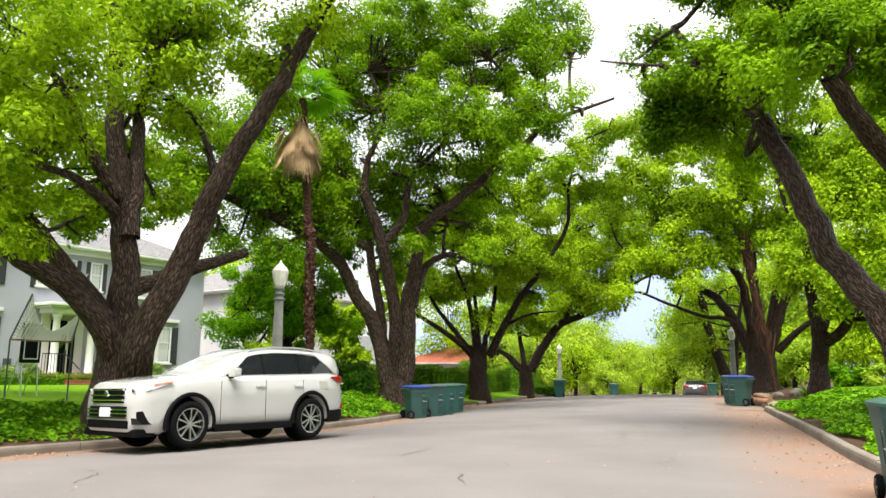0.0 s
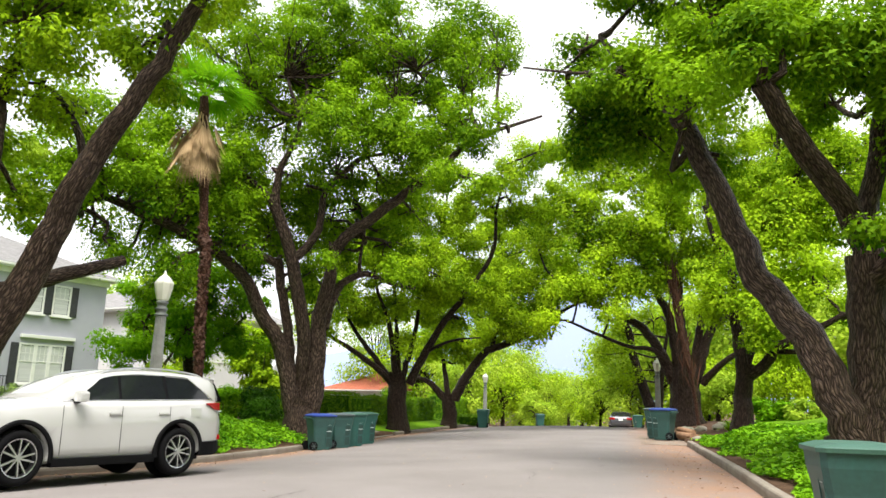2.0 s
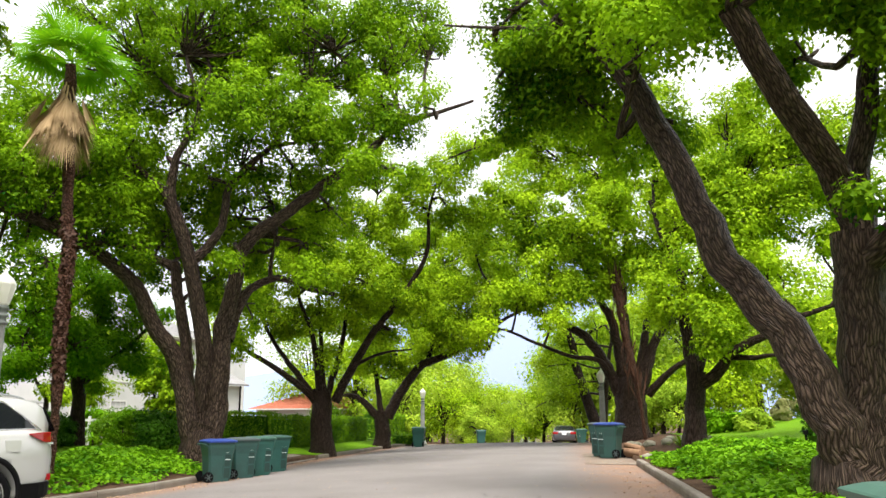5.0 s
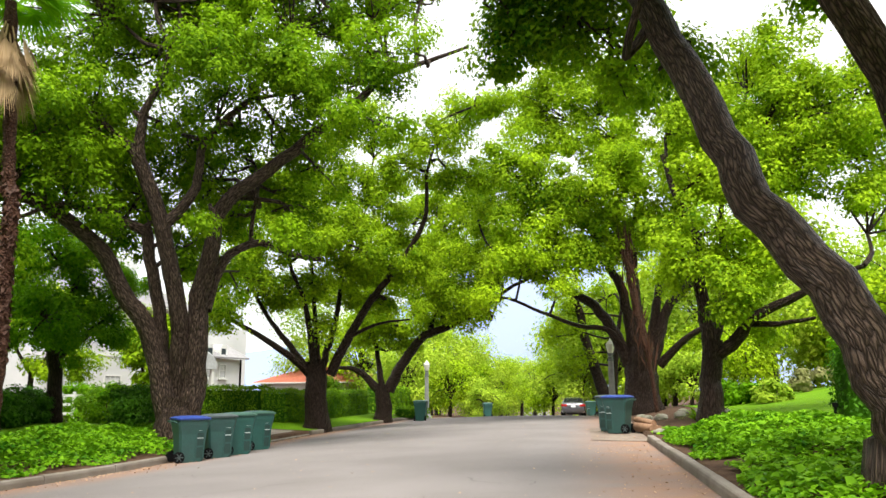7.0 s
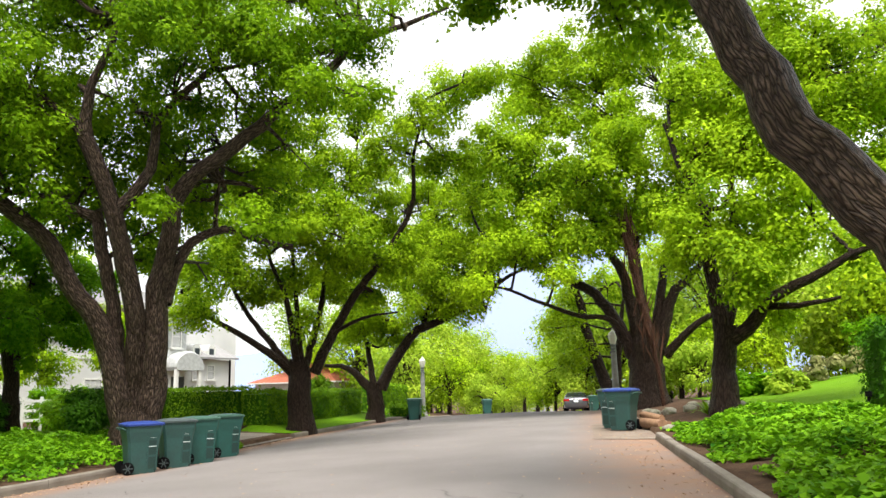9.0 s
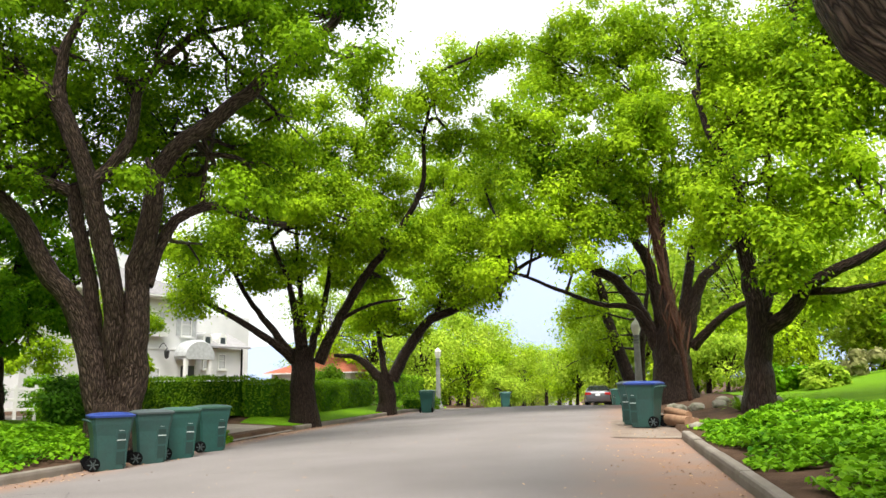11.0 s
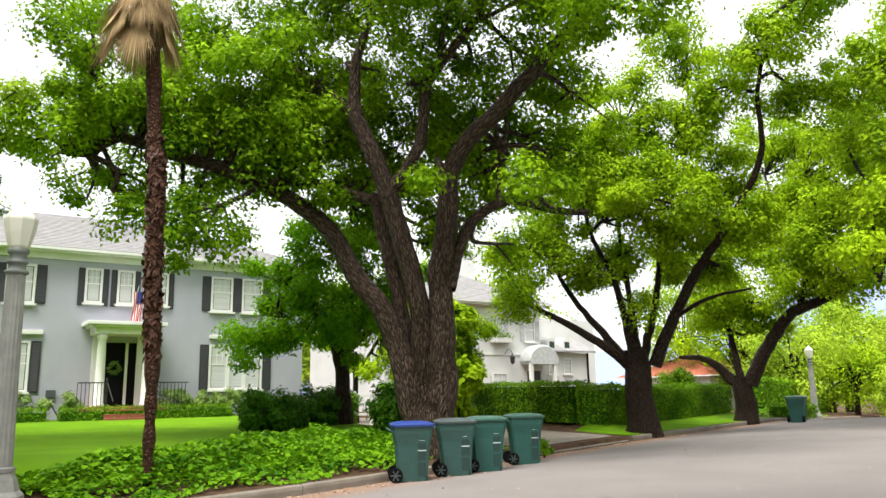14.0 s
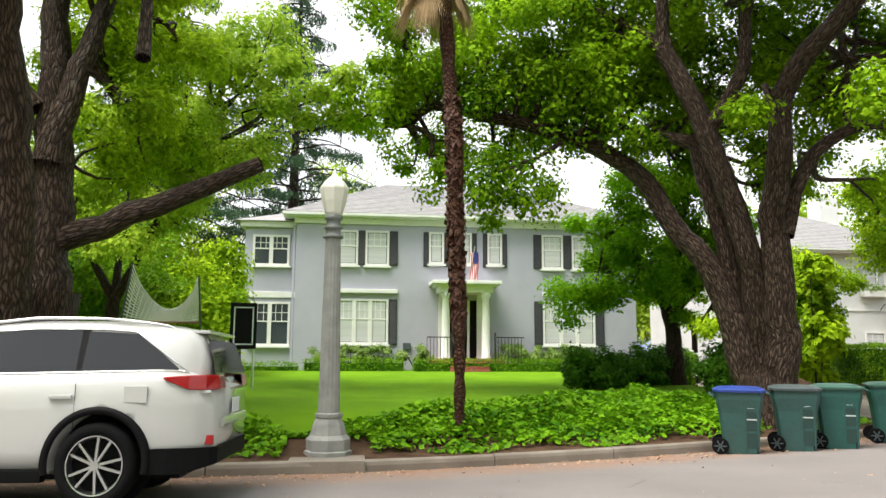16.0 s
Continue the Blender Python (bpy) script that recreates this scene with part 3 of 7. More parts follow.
oak_b.puff((-0.1, -0.6, 8.2), 0.7)
oak_b.puff((0.3, 1.8, 6.1), 0.6)
oak_b.puff((1.2, 1.0, 8.3), 0.7)
oak_b.puff((-0.4, 0.6, 4.6), 0.4)
oak_b.puff((-0.6, -1.6, 5.3), 0.4)
oak_b.puff((-1.3, -5.3, 6.5), 0.6)
oak_b.puff((0.1, 2.8, 7.6), 0.6)
oak_b.puff((-2.0, -6.0, 7.2), 1.0)
oak_b.puff((-2.4, -5.0, 8.4), 1.0)
oak_b.puff((-1.5, -7.0, 8.2), 0.9)
oak_b.puff((-2.8, -7.2, 6.4), 0.8)
oak_b.puff((-3.2, -4.0, 9.2), 1.2)
oak_b.puff((-2.6, -6.8, 9.2), 1.0)
oak_b.puff((-2.7, 0.0, 5.6), 1.1)
oak_b.puff((-2.0, 0.6, 7.0), 1.1)
oak_b.puff((-1.2, 1.3, 5.2), 0.9)
oak_b.puff((-1.2, 1.3, 8.4), 1.2)
oak_b.puff((-0.5, 2.0, 6.6), 1.0)
oak_b.puff((0.3, 2.7, 8.6), 1.2)
oak_b.puff((1.6, 3.2, 6.4), 0.9)
oak_b.puff((2.4, 3.4, 7.6), 1.0)
oak_b.puff((-1.4, -3.6, 7.4), 1.1)
oak_b.puff((-2.0, -5.2, 7.8), 1.0)
oak_b.puff((-2.6, -6.6, 7.2), 0.9)
oak_b.puff((-1.0, -2.2, 7.6), 1.0)
oak_b.puff((2.2, -1.2, 9.6), 1.3)
oak_b.puff((3.6, 0.2, 9.6), 1.2)
oak_b.puff((-1.7, -2.0, 8.8), 1.6)
oak_b.puff((-1.4, -0.1, 10.6), 2.0)
oak_b.puff((1.2, -0.2, 8.9), 1.3)
oak_b.puff((2.4, -0.2, 10.2), 1.6)
oak_b.puff((3.3, 0.8, 9.1), 1.5)
oak_b.puff((4.7, 0.9, 8.0), 1.0)
oak_b.puff((1.8, 2.1, 8.5), 1.0)
oak_b.puff((6.3, 1.2, 7.7), 0.7)
oak_b.puff((5.2, 1.5, 10.0), 1.3)
oak_b.puff((-2.0, -0.9, 7.3), 1.4)
oak_b.puff((-1.0, -2.7, 5.7), 1.0)
oak_b.puff((3.4, 0.9, 5.1), 0.8)
oak_b.puff((0.0, 0.0, 13.3), 3.0)
oak_b.puff((-1.9, -2.2, 12.0), 2.7)
oak_b.puff((-2.2, 0.5, 6.6), 0.8)
oak_b.puff((6.7, 1.7, 9.9), 0.7)
oak_b.puff((-3.6, -2.7, 7.2), 1.9)
oak_b.puff((-1.2, -4.4, 4.2), 1.1)
oak_b.puff((-4.3, -5.9, 7.7), 0.7)
oak_b.puff((-3.5, -6.6, 6.7), 0.6)
oak_b.puff((-2.9, -5.5, 5.5), 0.7)
oak_b.puff((-2.2, -4.2, 5.1), 0.5)
oak_b.puff((-1.9, -5.8, 4.7), 0.4)
oak_b.puff((-1.9, -3.6, 6.2), 0.7)
oak_b.puff((-2.3, -4.4, 7.2), 0.8)
oak_b.puff((-3.3, -2.0, 7.3), 0.8)
oak_b.puff((-3.3, -2.0, 8.5), 1.0)
oak_b.puff((-2.6, -0.6, 7.3), 0.6)
oak_b.puff((1.9, -0.6, 5.4), 0.5)
oak_b.puff((1.2, 3.0, 7.2), 0.8)
oak_b.puff((2.8, 1.7, 13.9), 2.4)
oak_b.puff((4.7, 4.0, 14.1), 1.8)
oak_b.puff((4.5, 2.1, 12.1), 1.2)
oak_b.puff((-4.4, -6.2, 8.2), 1.1)
oak_b.puff((-4.8, -7.0, 6.8), 0.7)
oak_b.puff((-4.8, -4.8, 7.2), 1.0)
oak_b.puff((-5.4, -6.0, 6.3), 0.8)
oak_b.puff((-3.4, -4.3, 5.3), 0.5)
oak_b.puff((-4.1, -3.4, 8.1), 1.2)
oak_b.puff((-1.3, 1.9, 7.4), 1.5)
oak_b.puff((-1.5, 3.7, 6.9), 1.4)
oak_b.puff((-2.2, 0.1, 8.2), 1.0)
oak_b.puff((-2.8, 3.3, 5.6), 0.9)
oak_b.puff((-2.2, 4.3, 4.9), 0.7)
oak_b.puff((-2.7, 1.2, 6.1), 0.7)
oak_b.puff((2.5, 2.1, 12.4), 2.2)
oak_b.puff((4.6, 2.5, 12.9), 1.5)
oak_b.puff((0.1, 0.1, 13.2), 2.2)
oak_b.puff((2.8, 3.6, 10.6), 1.6)
oak_b.puff((-3.6, 0.4, 9.3), 1.4)
oak_b.puff((-2.1, 2.1, 8.0), 1.0)
oak_b.puff((-3.3, 0.8, 6.7), 0.9)
oak_b.puff((-4.4, -0.5, 8.5), 1.4)
oak_b.puff((-1.9, 2.4, 12.2), 1.4)
# oak_c
oak_c.limb(0.48, 0.4, (0.11, 0.08, -0.32), (0.05, 0.04, 1.06), (-0.01, -0.00, 2.36))
oak_c.limb(0.28, 0.08, (-0.13, -0.10, 1.82), (-0.50, -0.70, 2.46), (-1.53, -1.81, 3.42), (-2.19, -2.65, 4.03), (-2.69, -3.35, 4.85))
oak_c.limb(0.26, 0.07, (-0.13, -0.10, 1.93), (-1.59, -0.81, 3.93), (-2.36, -0.98, 5.08), (-2.97, -1.03, 6.28))
oak_c.limb(0.26, 0.06, (0.00, 0.00, 1.92), (-0.15, -0.53, 4.53), (-0.48, -1.22, 6.25), (-0.48, -1.63, 7.97))
oak_c.limb(0.2, 0.06, (0.12, 0.09, 2.14), (-0.10, -0.08, 5.02), (-0.22, -0.17, 7.07), (-0.17, -0.13, 8.95))
oak_c.limb(0.24, 0.06, (0.24, 0.18, 2.14), (0.50, 0.81, 4.62), (0.46, 1.20, 6.76), (0.99, 2.03, 9.04))
oak_c.limb(0.34, 0.07, (0.47, 0.36, 1.92), (1.80, 0.89, 4.54), (3.08, 1.37, 6.31), (4.09, 1.65, 8.09), (4.39, 1.37, 10.08), (4.96, 1.31, 11.61))
oak_c.limb(0.14, 0.05, (0.88, 0.68, 3.24), (2.49, 0.66, 3.82), (4.04, 0.60, 3.94))
oak_c.puff((-3.4, -2.1, 4.3), 0.9)
oak_c.puff((-4.3, -1.6, 5.7), 1.0)
oak_c.puff((-1.8, -2.0, 5.8), 0.8)
oak_c.puff((-2.0, -0.2, 5.2), 0.9)
oak_c.puff((0.1, -0.4, 5.6), 0.9)
oak_c.puff((1.2, 0.5, 6.2), 1.0)
oak_c.puff((1.5, 1.7, 4.9), 0.9)
oak_c.puff((2.5, 1.4, 6.4), 1.0)
oak_c.puff((-0.4, -0.1, 8.6), 1.2)
oak_c.puff((1.6, -0.1, 7.7), 1.1)
oak_c.puff((-2.3, -0.8, 8.8), 1.2)
oak_c.puff((-2.8, -1.6, 6.8), 1.1)
oak_c.puff((0.4, -0.1, 3.8), 0.6)
oak_c.puff((-1.9, -2.7, 5.7), 1.3)
oak_c.puff((-1.5, -3.7, 4.3), 0.8)
oak_c.puff((-1.5, -1.1, 7.3), 1.6)
oak_c.puff((0.4, -1.0, 8.5), 1.7)
oak_c.puff((0.1, 0.1, 10.6), 1.8)
oak_c.puff((2.3, -0.7, 6.9), 1.5)
oak_c.puff((1.7, 1.3, 9.5), 1.6)
oak_c.puff((3.2, 1.2, 10.5), 1.3)
oak_c.puff((4.8, 1.2, 11.1), 1.3)
oak_c.puff((2.1, 2.9, 8.1), 1.4)
oak_c.puff((0.1, 2.6, 6.3), 1.4)
oak_c.puff((-2.2, 0.8, 5.5), 1.2)
oak_c.puff((5.9, 2.0, 12.4), 1.3)
oak_c.puff((7.2, 1.8, 13.0), 1.0)
oak_c.puff((1.2, 2.2, 13.1), 1.4)
oak_c.puff((-2.0, -0.3, 9.6), 1.6)
oak_c.puff((1.3, -1.5, 6.5), 1.1)
oak_c.puff((4.6, 3.5, 10.4), 1.4)
oak_c.puff((3.7, 1.6, 6.1), 1.1)
# oak_d
oak_d.limb(0.46, 0.36, (0.04, 0.03, -0.38), (0.04, 0.02, 0.87), (0.03, 0.02, 1.71))
oak_d.limb(0.34, 0.1, (-0.16, -0.10, 1.43), (-1.07, -0.68, 2.42), (-2.03, -1.29, 2.57))
oak_d.limb(0.4, 0.08, (0.25, 0.16, 1.42), (1.78, 0.66, 3.94), (3.19, 1.08, 4.61), (4.59, 1.49, 5.28), (6.23, 2.06, 6.51), (7.61, 2.46, 7.16))
oak_d.limb(0.2, 0.06, (2.08, 1.32, 4.39), (2.34, 1.49, 6.00), (1.85, 1.18, 7.78))
oak_d.limb(0.25, 0.07, (0.01, 0.01, 1.43), (-0.63, 0.19, 4.01), (-1.41, 0.29, 5.83))
oak_d.puff((1.6, 1.0, 5.9), 1.3)
oak_d.puff((2.5, 2.6, 5.1), 1.0)
oak_d.puff((3.3, 1.2, 7.1), 1.4)
oak_d.puff((0.4, 1.3, 3.8), 1.0)
oak_d.puff((4.5, 2.3, 6.5), 1.1)
oak_d.puff((4.0, 2.3, 9.0), 1.6)
oak_d.puff((1.8, 1.9, 8.7), 1.4)
oak_d.puff((-0.8, -0.5, 4.6), 1.5)
oak_d.puff((0.6, 0.4, 5.1), 1.7)
oak_d.puff((3.1, 0.8, 6.2), 1.7)
oak_d.puff((4.7, 0.6, 6.6), 1.7)
oak_d.puff((5.2, 0.9, 8.3), 1.7)
oak_d.puff((1.6, 2.2, 8.9), 2.1)
oak_d.puff((-0.4, 2.1, 7.8), 1.8)
oak_d.puff((2.7, 2.9, 11.1), 2.1)
oak_d.puff((5.4, 2.2, 11.8), 1.7)
oak_d.puff((-2.5, 0.8, 6.6), 1.8)
oak_d.puff((6.8, 0.8, 8.4), 1.2)
oak_d.puff((5.2, 0.9, 4.9), 0.8)
oak_d.puff((-0.1, 3.5, 12.2), 1.9)
# oak_e
oak_e.limb(0.4, 0.42, (-0.2, -0.1, -0.1), (-0.18, -0.05, 0.15), (-0.12, 0.0, 0.42))
oak_e.limb(0.3, 0.17, (-0.24, -0.2, 0.2), (-0.38, -0.26, 0.57), (-0.58, -0.19, 1.17), (-0.86, -0.08, 1.76), (-1.19, -0.01, 2.31), (-1.54, -0.01, 2.67), (-1.69, 0.12, 3.27), (-1.94, 0.21, 3.90), (-2.23, 0.31, 4.64), (-2.50, 0.38, 5.34), (-2.82, 0.43, 6.03), (-3.3, 0.6, 6.7))
oak_e.limb(0.16, 0.06, (-3.2, 0.55, 6.55), (-3.9, 1.1, 7.4), (-4.6, 1.5, 8.5))
oak_e.limb(0.34, 0.3, (-0.02, 0.1, 0.1), (-0.02, 0.1, 0.46), (0.01, 0.1, 1.06), (0.05, 0.1, 1.81), (0.08, 0.1, 2.51), (0.11, 0.1, 3.0))
oak_e.limb(0.22, 0.15, (0.11, 0.1, 2.8), (0.06, 0.0, 3.3), (-0.12, -0.4, 3.71), (-0.4, -1.0, 4.1), (-0.68, -1.6, 4.6), (-1.0, -2.2, 5.2))
oak_e.limb(0.2, 0.1, (0.11, 0.1, 2.9), (0.2, 0.1, 3.88), (0.38, 0.1, 4.61), (0.48, 0.1, 5.37), (0.7, 0.0, 6.3))
oak_e.limb(0.22, 0.1, (0.11, 0.1, 2.6), (0.6, -0.3, 2.95), (1.34, -0.66, 3.38), (1.96, -1.0, 3.96))
oak_e.limb(0.05, 0.02, (-3.1, 0.4, 6.4), (-4.0, 0.5, 7.0), (-5.0, 0.7, 7.4), (-6.2, 1.0, 7.9))
oak_e.puff((-1.2, -2.3, 5.9), 0.8)
oak_e.puff((-0.6, -1.8, 6.3), 0.8)
oak_e.puff((-2.3, -0.6, 6.6), 0.7)
oak_e.puff((-3.6, 0.2, 6.9), 0.7)
oak_e.puff((-4.6, 1.4, 6.9), 0.8)
oak_e.puff((-3.3, 1.8, 6.6), 0.8)
oak_e.puff((0.9, -0.6, 6.8), 0.9)
oak_e.puff((-1.5, 0.6, 7.9), 1.0)
oak_e.puff((-3.0, 1.0, 7.4), 0.9)
oak_e.puff((-4.1, 1.0, 7.1), 0.9)
oak_e.puff((-5.1, 2.0, 6.4), 0.8)
oak_e.puff((-3.9, 2.0, 6.1), 0.8)
oak_e.puff((-2.2, -1.0, 5.6), 0.5)
oak_e.puff((-1.8, -0.0, 6.9), 0.9)
oak_e.puff((-0.9, 1.0, 7.1), 1.0)
oak_e.puff((-0.1, -1.0, 5.8), 0.8)
oak_e.puff((0.5, -1.0, 5.6), 0.7)
oak_e.puff((-5.7, 3.0, 8.8), 0.7)
oak_e.puff((-0.5, 2.0, 6.2), 0.6)
oak_e.puff((1.3, 0.0, 5.3), 1.3)
oak_e.puff((-3.5, 1.0, 9.3), 1.3)
oak_e.puff((-1.3, -0.0, 8.5), 1.5)
oak_e.puff((-2.2, 2.0, 5.4), 0.5)
oak_e.puff((0.4, -1.0, 3.2), 0.4)
oak_e.puff((1.8, 0.0, 3.8), 1.1)
oak_e.puff((-3.4, 3.0, 5.7), 0.6)
# oak_f
oak_f.limb(0.72, 0.64, (-0.55, -0.11, 0.13), (-0.50, -0.10, 1.74), (-0.44, -0.09, 2.67))
oak_f.limb(0.19, 0.05, (-0.82, -0.17, 1.98), (-1.60, -0.95, 3.42), (-2.66, -1.78, 3.60), (-4.02, -2.68, 4.18), (-5.39, -3.58, 4.77), (-5.63, -4.24, 3.80))
oak_f.limb(0.4, 0.1, (-0.93, -0.19, 1.98), (-1.99, -0.67, 4.24), (-3.26, -1.19, 5.24), (-4.81, -1.77, 5.91), (-6.14, -2.31, 6.94))
oak_f.limb(0.4, 0.1, (-0.62, -0.13, 2.20), (-1.11, -0.57, 5.27), (-1.75, -1.05, 6.71), (-2.24, -1.49, 8.90))
oak_f.limb(0.34, 0.08, (-0.39, -0.08, 2.43), (-0.67, 0.20, 5.82), (-0.60, 0.56, 8.37), (-0.28, 0.96, 11.02))
oak_f.limb(0.4, 0.1, (-0.03, -0.01, 2.19), (0.66, 0.14, 4.27), (1.49, 0.31, 5.18), (2.78, 0.58, 6.53))
oak_f.limb(0.26, 0.08, (0.24, 0.05, 1.95), (1.05, -0.12, 2.72), (2.00, -0.26, 3.35), (3.52, -0.28, 3.82))
oak_f.limb(0.3, 0.08, (-0.12, -0.03, 2.42), (0.48, 0.44, 6.00), (1.05, 0.90, 8.75), (1.41, 1.32, 11.63))
oak_f.puff((-3.4, -1.9, 6.4), 1.3)
oak_f.puff((-5.1, -1.9, 7.0), 1.2)
oak_f.puff((-1.3, -1.5, 7.2), 1.4)
oak_f.puff((-0.2, 1.1, 8.0), 1.4)
oak_f.puff((-2.7, -1.9, 9.1), 1.5)
oak_f.puff((-5.6, -3.5, 6.0), 0.8)
oak_f.puff((-4.2, -1.6, 8.5), 1.3)
oak_f.puff((1.3, 0.8, 8.1), 1.4)
oak_f.puff((-5.0, -2.8, 10.2), 1.3)
oak_f.puff((-4.2, -3.9, 6.2), 1.1)
oak_f.puff((-3.2, -2.7, 7.1), 1.4)
oak_f.puff((-4.1, -1.9, 9.6), 1.7)
oak_f.puff((-2.2, -1.5, 9.4), 1.9)
oak_f.puff((-1.9, -0.4, 12.5), 2.2)
oak_f.puff((-4.7, 0.0, 13.1), 2.0)
oak_f.puff((0.6, -1.9, 10.8), 2.1)
oak_f.puff((-1.7, 1.7, 8.2), 1.6)
oak_f.puff((0.9, -0.8, 7.9), 1.4)
oak_f.puff((2.1, -0.6, 9.7), 1.9)
oak_f.puff((-4.8, -4.1, 7.9), 1.1)
oak_f.puff((-5.5, -2.2, 11.3), 1.4)
oak_f.puff((-2.5, -0.5, 15.0), 2.2)
oak_f.puff((0.6, 0.1, 14.6), 2.5)
oak_f.puff((3.1, 1.7, 13.0), 2.3)
oak_f.puff((-2.5, -2.6, 6.3), 1.2)
oak_f.puff((4.1, 0.9, 9.8), 2.2)
oak_f.puff((-5.1, -5.2, 6.1), 0.9)
oak_f.puff((-5.1, -0.1, 14.9), 1.5)
oak_f.puff((-0.3, -3.1, 9.4), 1.8)
oak_f.puff((-5.0, -6.2, 4.5), 0.5)
oak_f.puff((5.8, 2.2, 12.4), 2.3)
oak_f.puff((-7.5, -1.6, 9.3), 1.2)
oak_f.puff((-2.7, -3.6, 5.0), 0.7)
# oak_g
oak_g.limb(0.3, 0.26, (-0.05, -0.01, 0.02), (0.02, 0.00, 1.22), (0.06, 0.01, 2.08))
oak_g.limb(0.2, 0.06, (0.17, 0.02, 1.72), (0.89, -0.08, 2.21), (1.07, -0.26, 2.58), (2.08, -0.33, 3.00), (2.92, -0.42, 3.43), (3.82, -0.50, 3.72))
oak_g.limb(0.22, 0.06, (0.01, 0.00, 1.94), (-0.16, -0.02, 3.72), (-0.19, -0.03, 5.25), (-0.63, -0.09, 6.16), (-0.92, -0.12, 7.40))
oak_g.limb(0.16, 0.05, (0.09, 0.01, 1.94), (0.46, 0.40, 3.42), (0.47, 0.74, 5.80), (0.86, 1.12, 7.64))
oak_g.limb(0.1, 0.04, (1.03, 0.14, 2.48), (1.77, -0.27, 2.40), (2.65, -0.65, 2.48))
oak_g.puff((0.5, 0.3, 4.2), 0.7)
oak_g.puff((0.8, 1.6, 3.5), 0.7)
oak_g.puff((0.3, -0.6, 5.1), 0.7)
oak_g.puff((1.3, 1.9, 5.0), 0.9)
oak_g.puff((-0.5, -0.8, 3.9), 0.6)
oak_g.puff((1.2, 0.6, 2.6), 0.5)
oak_g.puff((-1.0, 0.2, 5.4), 0.7)
oak_g.puff((1.0, 0.4, 6.4), 1.0)
oak_g.puff((-0.0, 0.1, 6.6), 1.0)
oak_g.puff((1.8, -0.0, 7.4), 1.0)
oak_g.puff((-1.0, -0.0, 3.8), 0.5)
oak_g.puff((0.5, -0.9, 3.5), 0.8)
oak_g.puff((-0.7, -1.1, 4.2), 0.7)
oak_g.puff((1.2, 0.2, 4.1), 0.9)
oak_g.puff((2.2, 0.3, 4.7), 1.1)
oak_g.puff((0.1, 1.0, 6.7), 1.1)
oak_g.puff((1.4, 0.2, 6.3), 1.2)
oak_g.puff((2.6, 1.4, 6.8), 1.3)
oak_g.puff((3.6, 1.5, 8.2), 1.5)
oak_g.puff((2.3, 1.3, 8.9), 1.5)
oak_g.puff((4.0, 1.5, 5.5), 1.1)
oak_g.puff((0.6, -0.9, 2.7), 0.4)
oak_g.puff((-0.7, 0.9, 8.5), 1.0)
oak_g.puff((3.1, 0.4, 3.5), 0.6)
oak_g.puff((0.8, 1.1, 8.3), 1.3)
oak_g.puff((3.0, 2.4, 9.9), 1.5)
oak_g.puff((4.1, 2.6, 7.7), 1.4)
oak_g.puff((1.6, 2.2, 10.7), 1.4)
oak_g.puff((4.9, 2.7, 9.7), 1.5)
# oak_h
oak_h.limb(0.35, 0.16, (-1.06, -0.26, 0.31), (-1.51, -0.37, 1.98), (-2.10, -0.51, 3.99), (-2.31, -0.56, 5.45), (-3.08, -0.75, 7.27))
oak_h.limb(0.2, 0.08, (-0.78, -0.19, 0.44), (-0.48, -0.12, 3.66), (-0.08, -0.02, 5.94))
oak_h.puff((-2.9, -0.7, 4.6), 1.2)
oak_h.puff((-2.1, -0.5, 3.1), 0.9)
oak_h.puff((-3.4, -0.8, 5.5), 0.9)
oak_h.puff((-1.7, 0.6, 6.1), 1.5)
oak_h.puff((-3.2, 0.3, 2.6), 0.7)
for grown in (oak_a, oak_b, oak_c, oak_d, oak_e, oak_f, oak_g, oak_h):
    grown.build()



def plain(name, colour, rough=0.5, metal=0.0, coat=0.0, emit=0.0):
    m = bpy.data.materials.new(name)
    m.use_nodes = True
    b = m.node_tree.nodes["Principled BSDF"]
    b.inputs["Base Color"].default_value = (*colour, 1)
    b.inputs["Roughness"].default_value, b.inputs["Metallic"].default_value = rough, metal
    b.inputs["Coat Weight"].default_value = coat
    return m


CAR_WHITE = plain("pearl_white_paint", (0.47, 0.47, 0.465), 0.25, coat=1.0)
CAR_DARK = plain("dark_grey_paint", (0.06, 0.06, 0.07), 0.25, coat=1.0)
CAR_SILVER = plain("silver_paint", (0.32, 0.33, 0.36), 0.3, 0.6, coat=1.0)
GLASS_DARK = plain("tinted_glass", (0.012, 0.014, 0.016), 0.04)
GLASS_DARK.node_tree.nodes["Principled BSDF"].inputs["Specular IOR Level"].default_value = 0.45
TRIM_BLACK = material("black_plastic", (0.005, 0.005, 0.006), 0.6, scale=5, bump=0.05, spec=0.1)
RUBBER = material("tyre_rubber", (0.007, 0.007, 0.008), 0.85, scale=20, bump=0.1, spec=0.1)
ALLOY = plain("alloy_metal", (0.62, 0.63, 0.65), 0.3, 1.0)
CHROME = plain("chrome", (0.8, 0.8, 0.82), 0.08, 1.0)
RED_LENS = plain("red_lens", (0.30, 0.004, 0.008), 0.2, coat=0.4)
CLEAR_LENS = plain("clear_lens", (0.62, 0.64, 0.67), 0.1, 0.3, coat=1.0)
AMBER = plain("amber_lens", (0.5, 0.13, 0.02), 0.15, coat=1.0)
PLATE = plain("plate_white", (0.72, 0.74, 0.78), 0.5)
BIN_GREEN = material("bin_green_plastic", (0.024, 0.085, 0.076), 0.5, second=(0.028, 0.075, 0.07), scale=3, fine=25, bump=0.04)
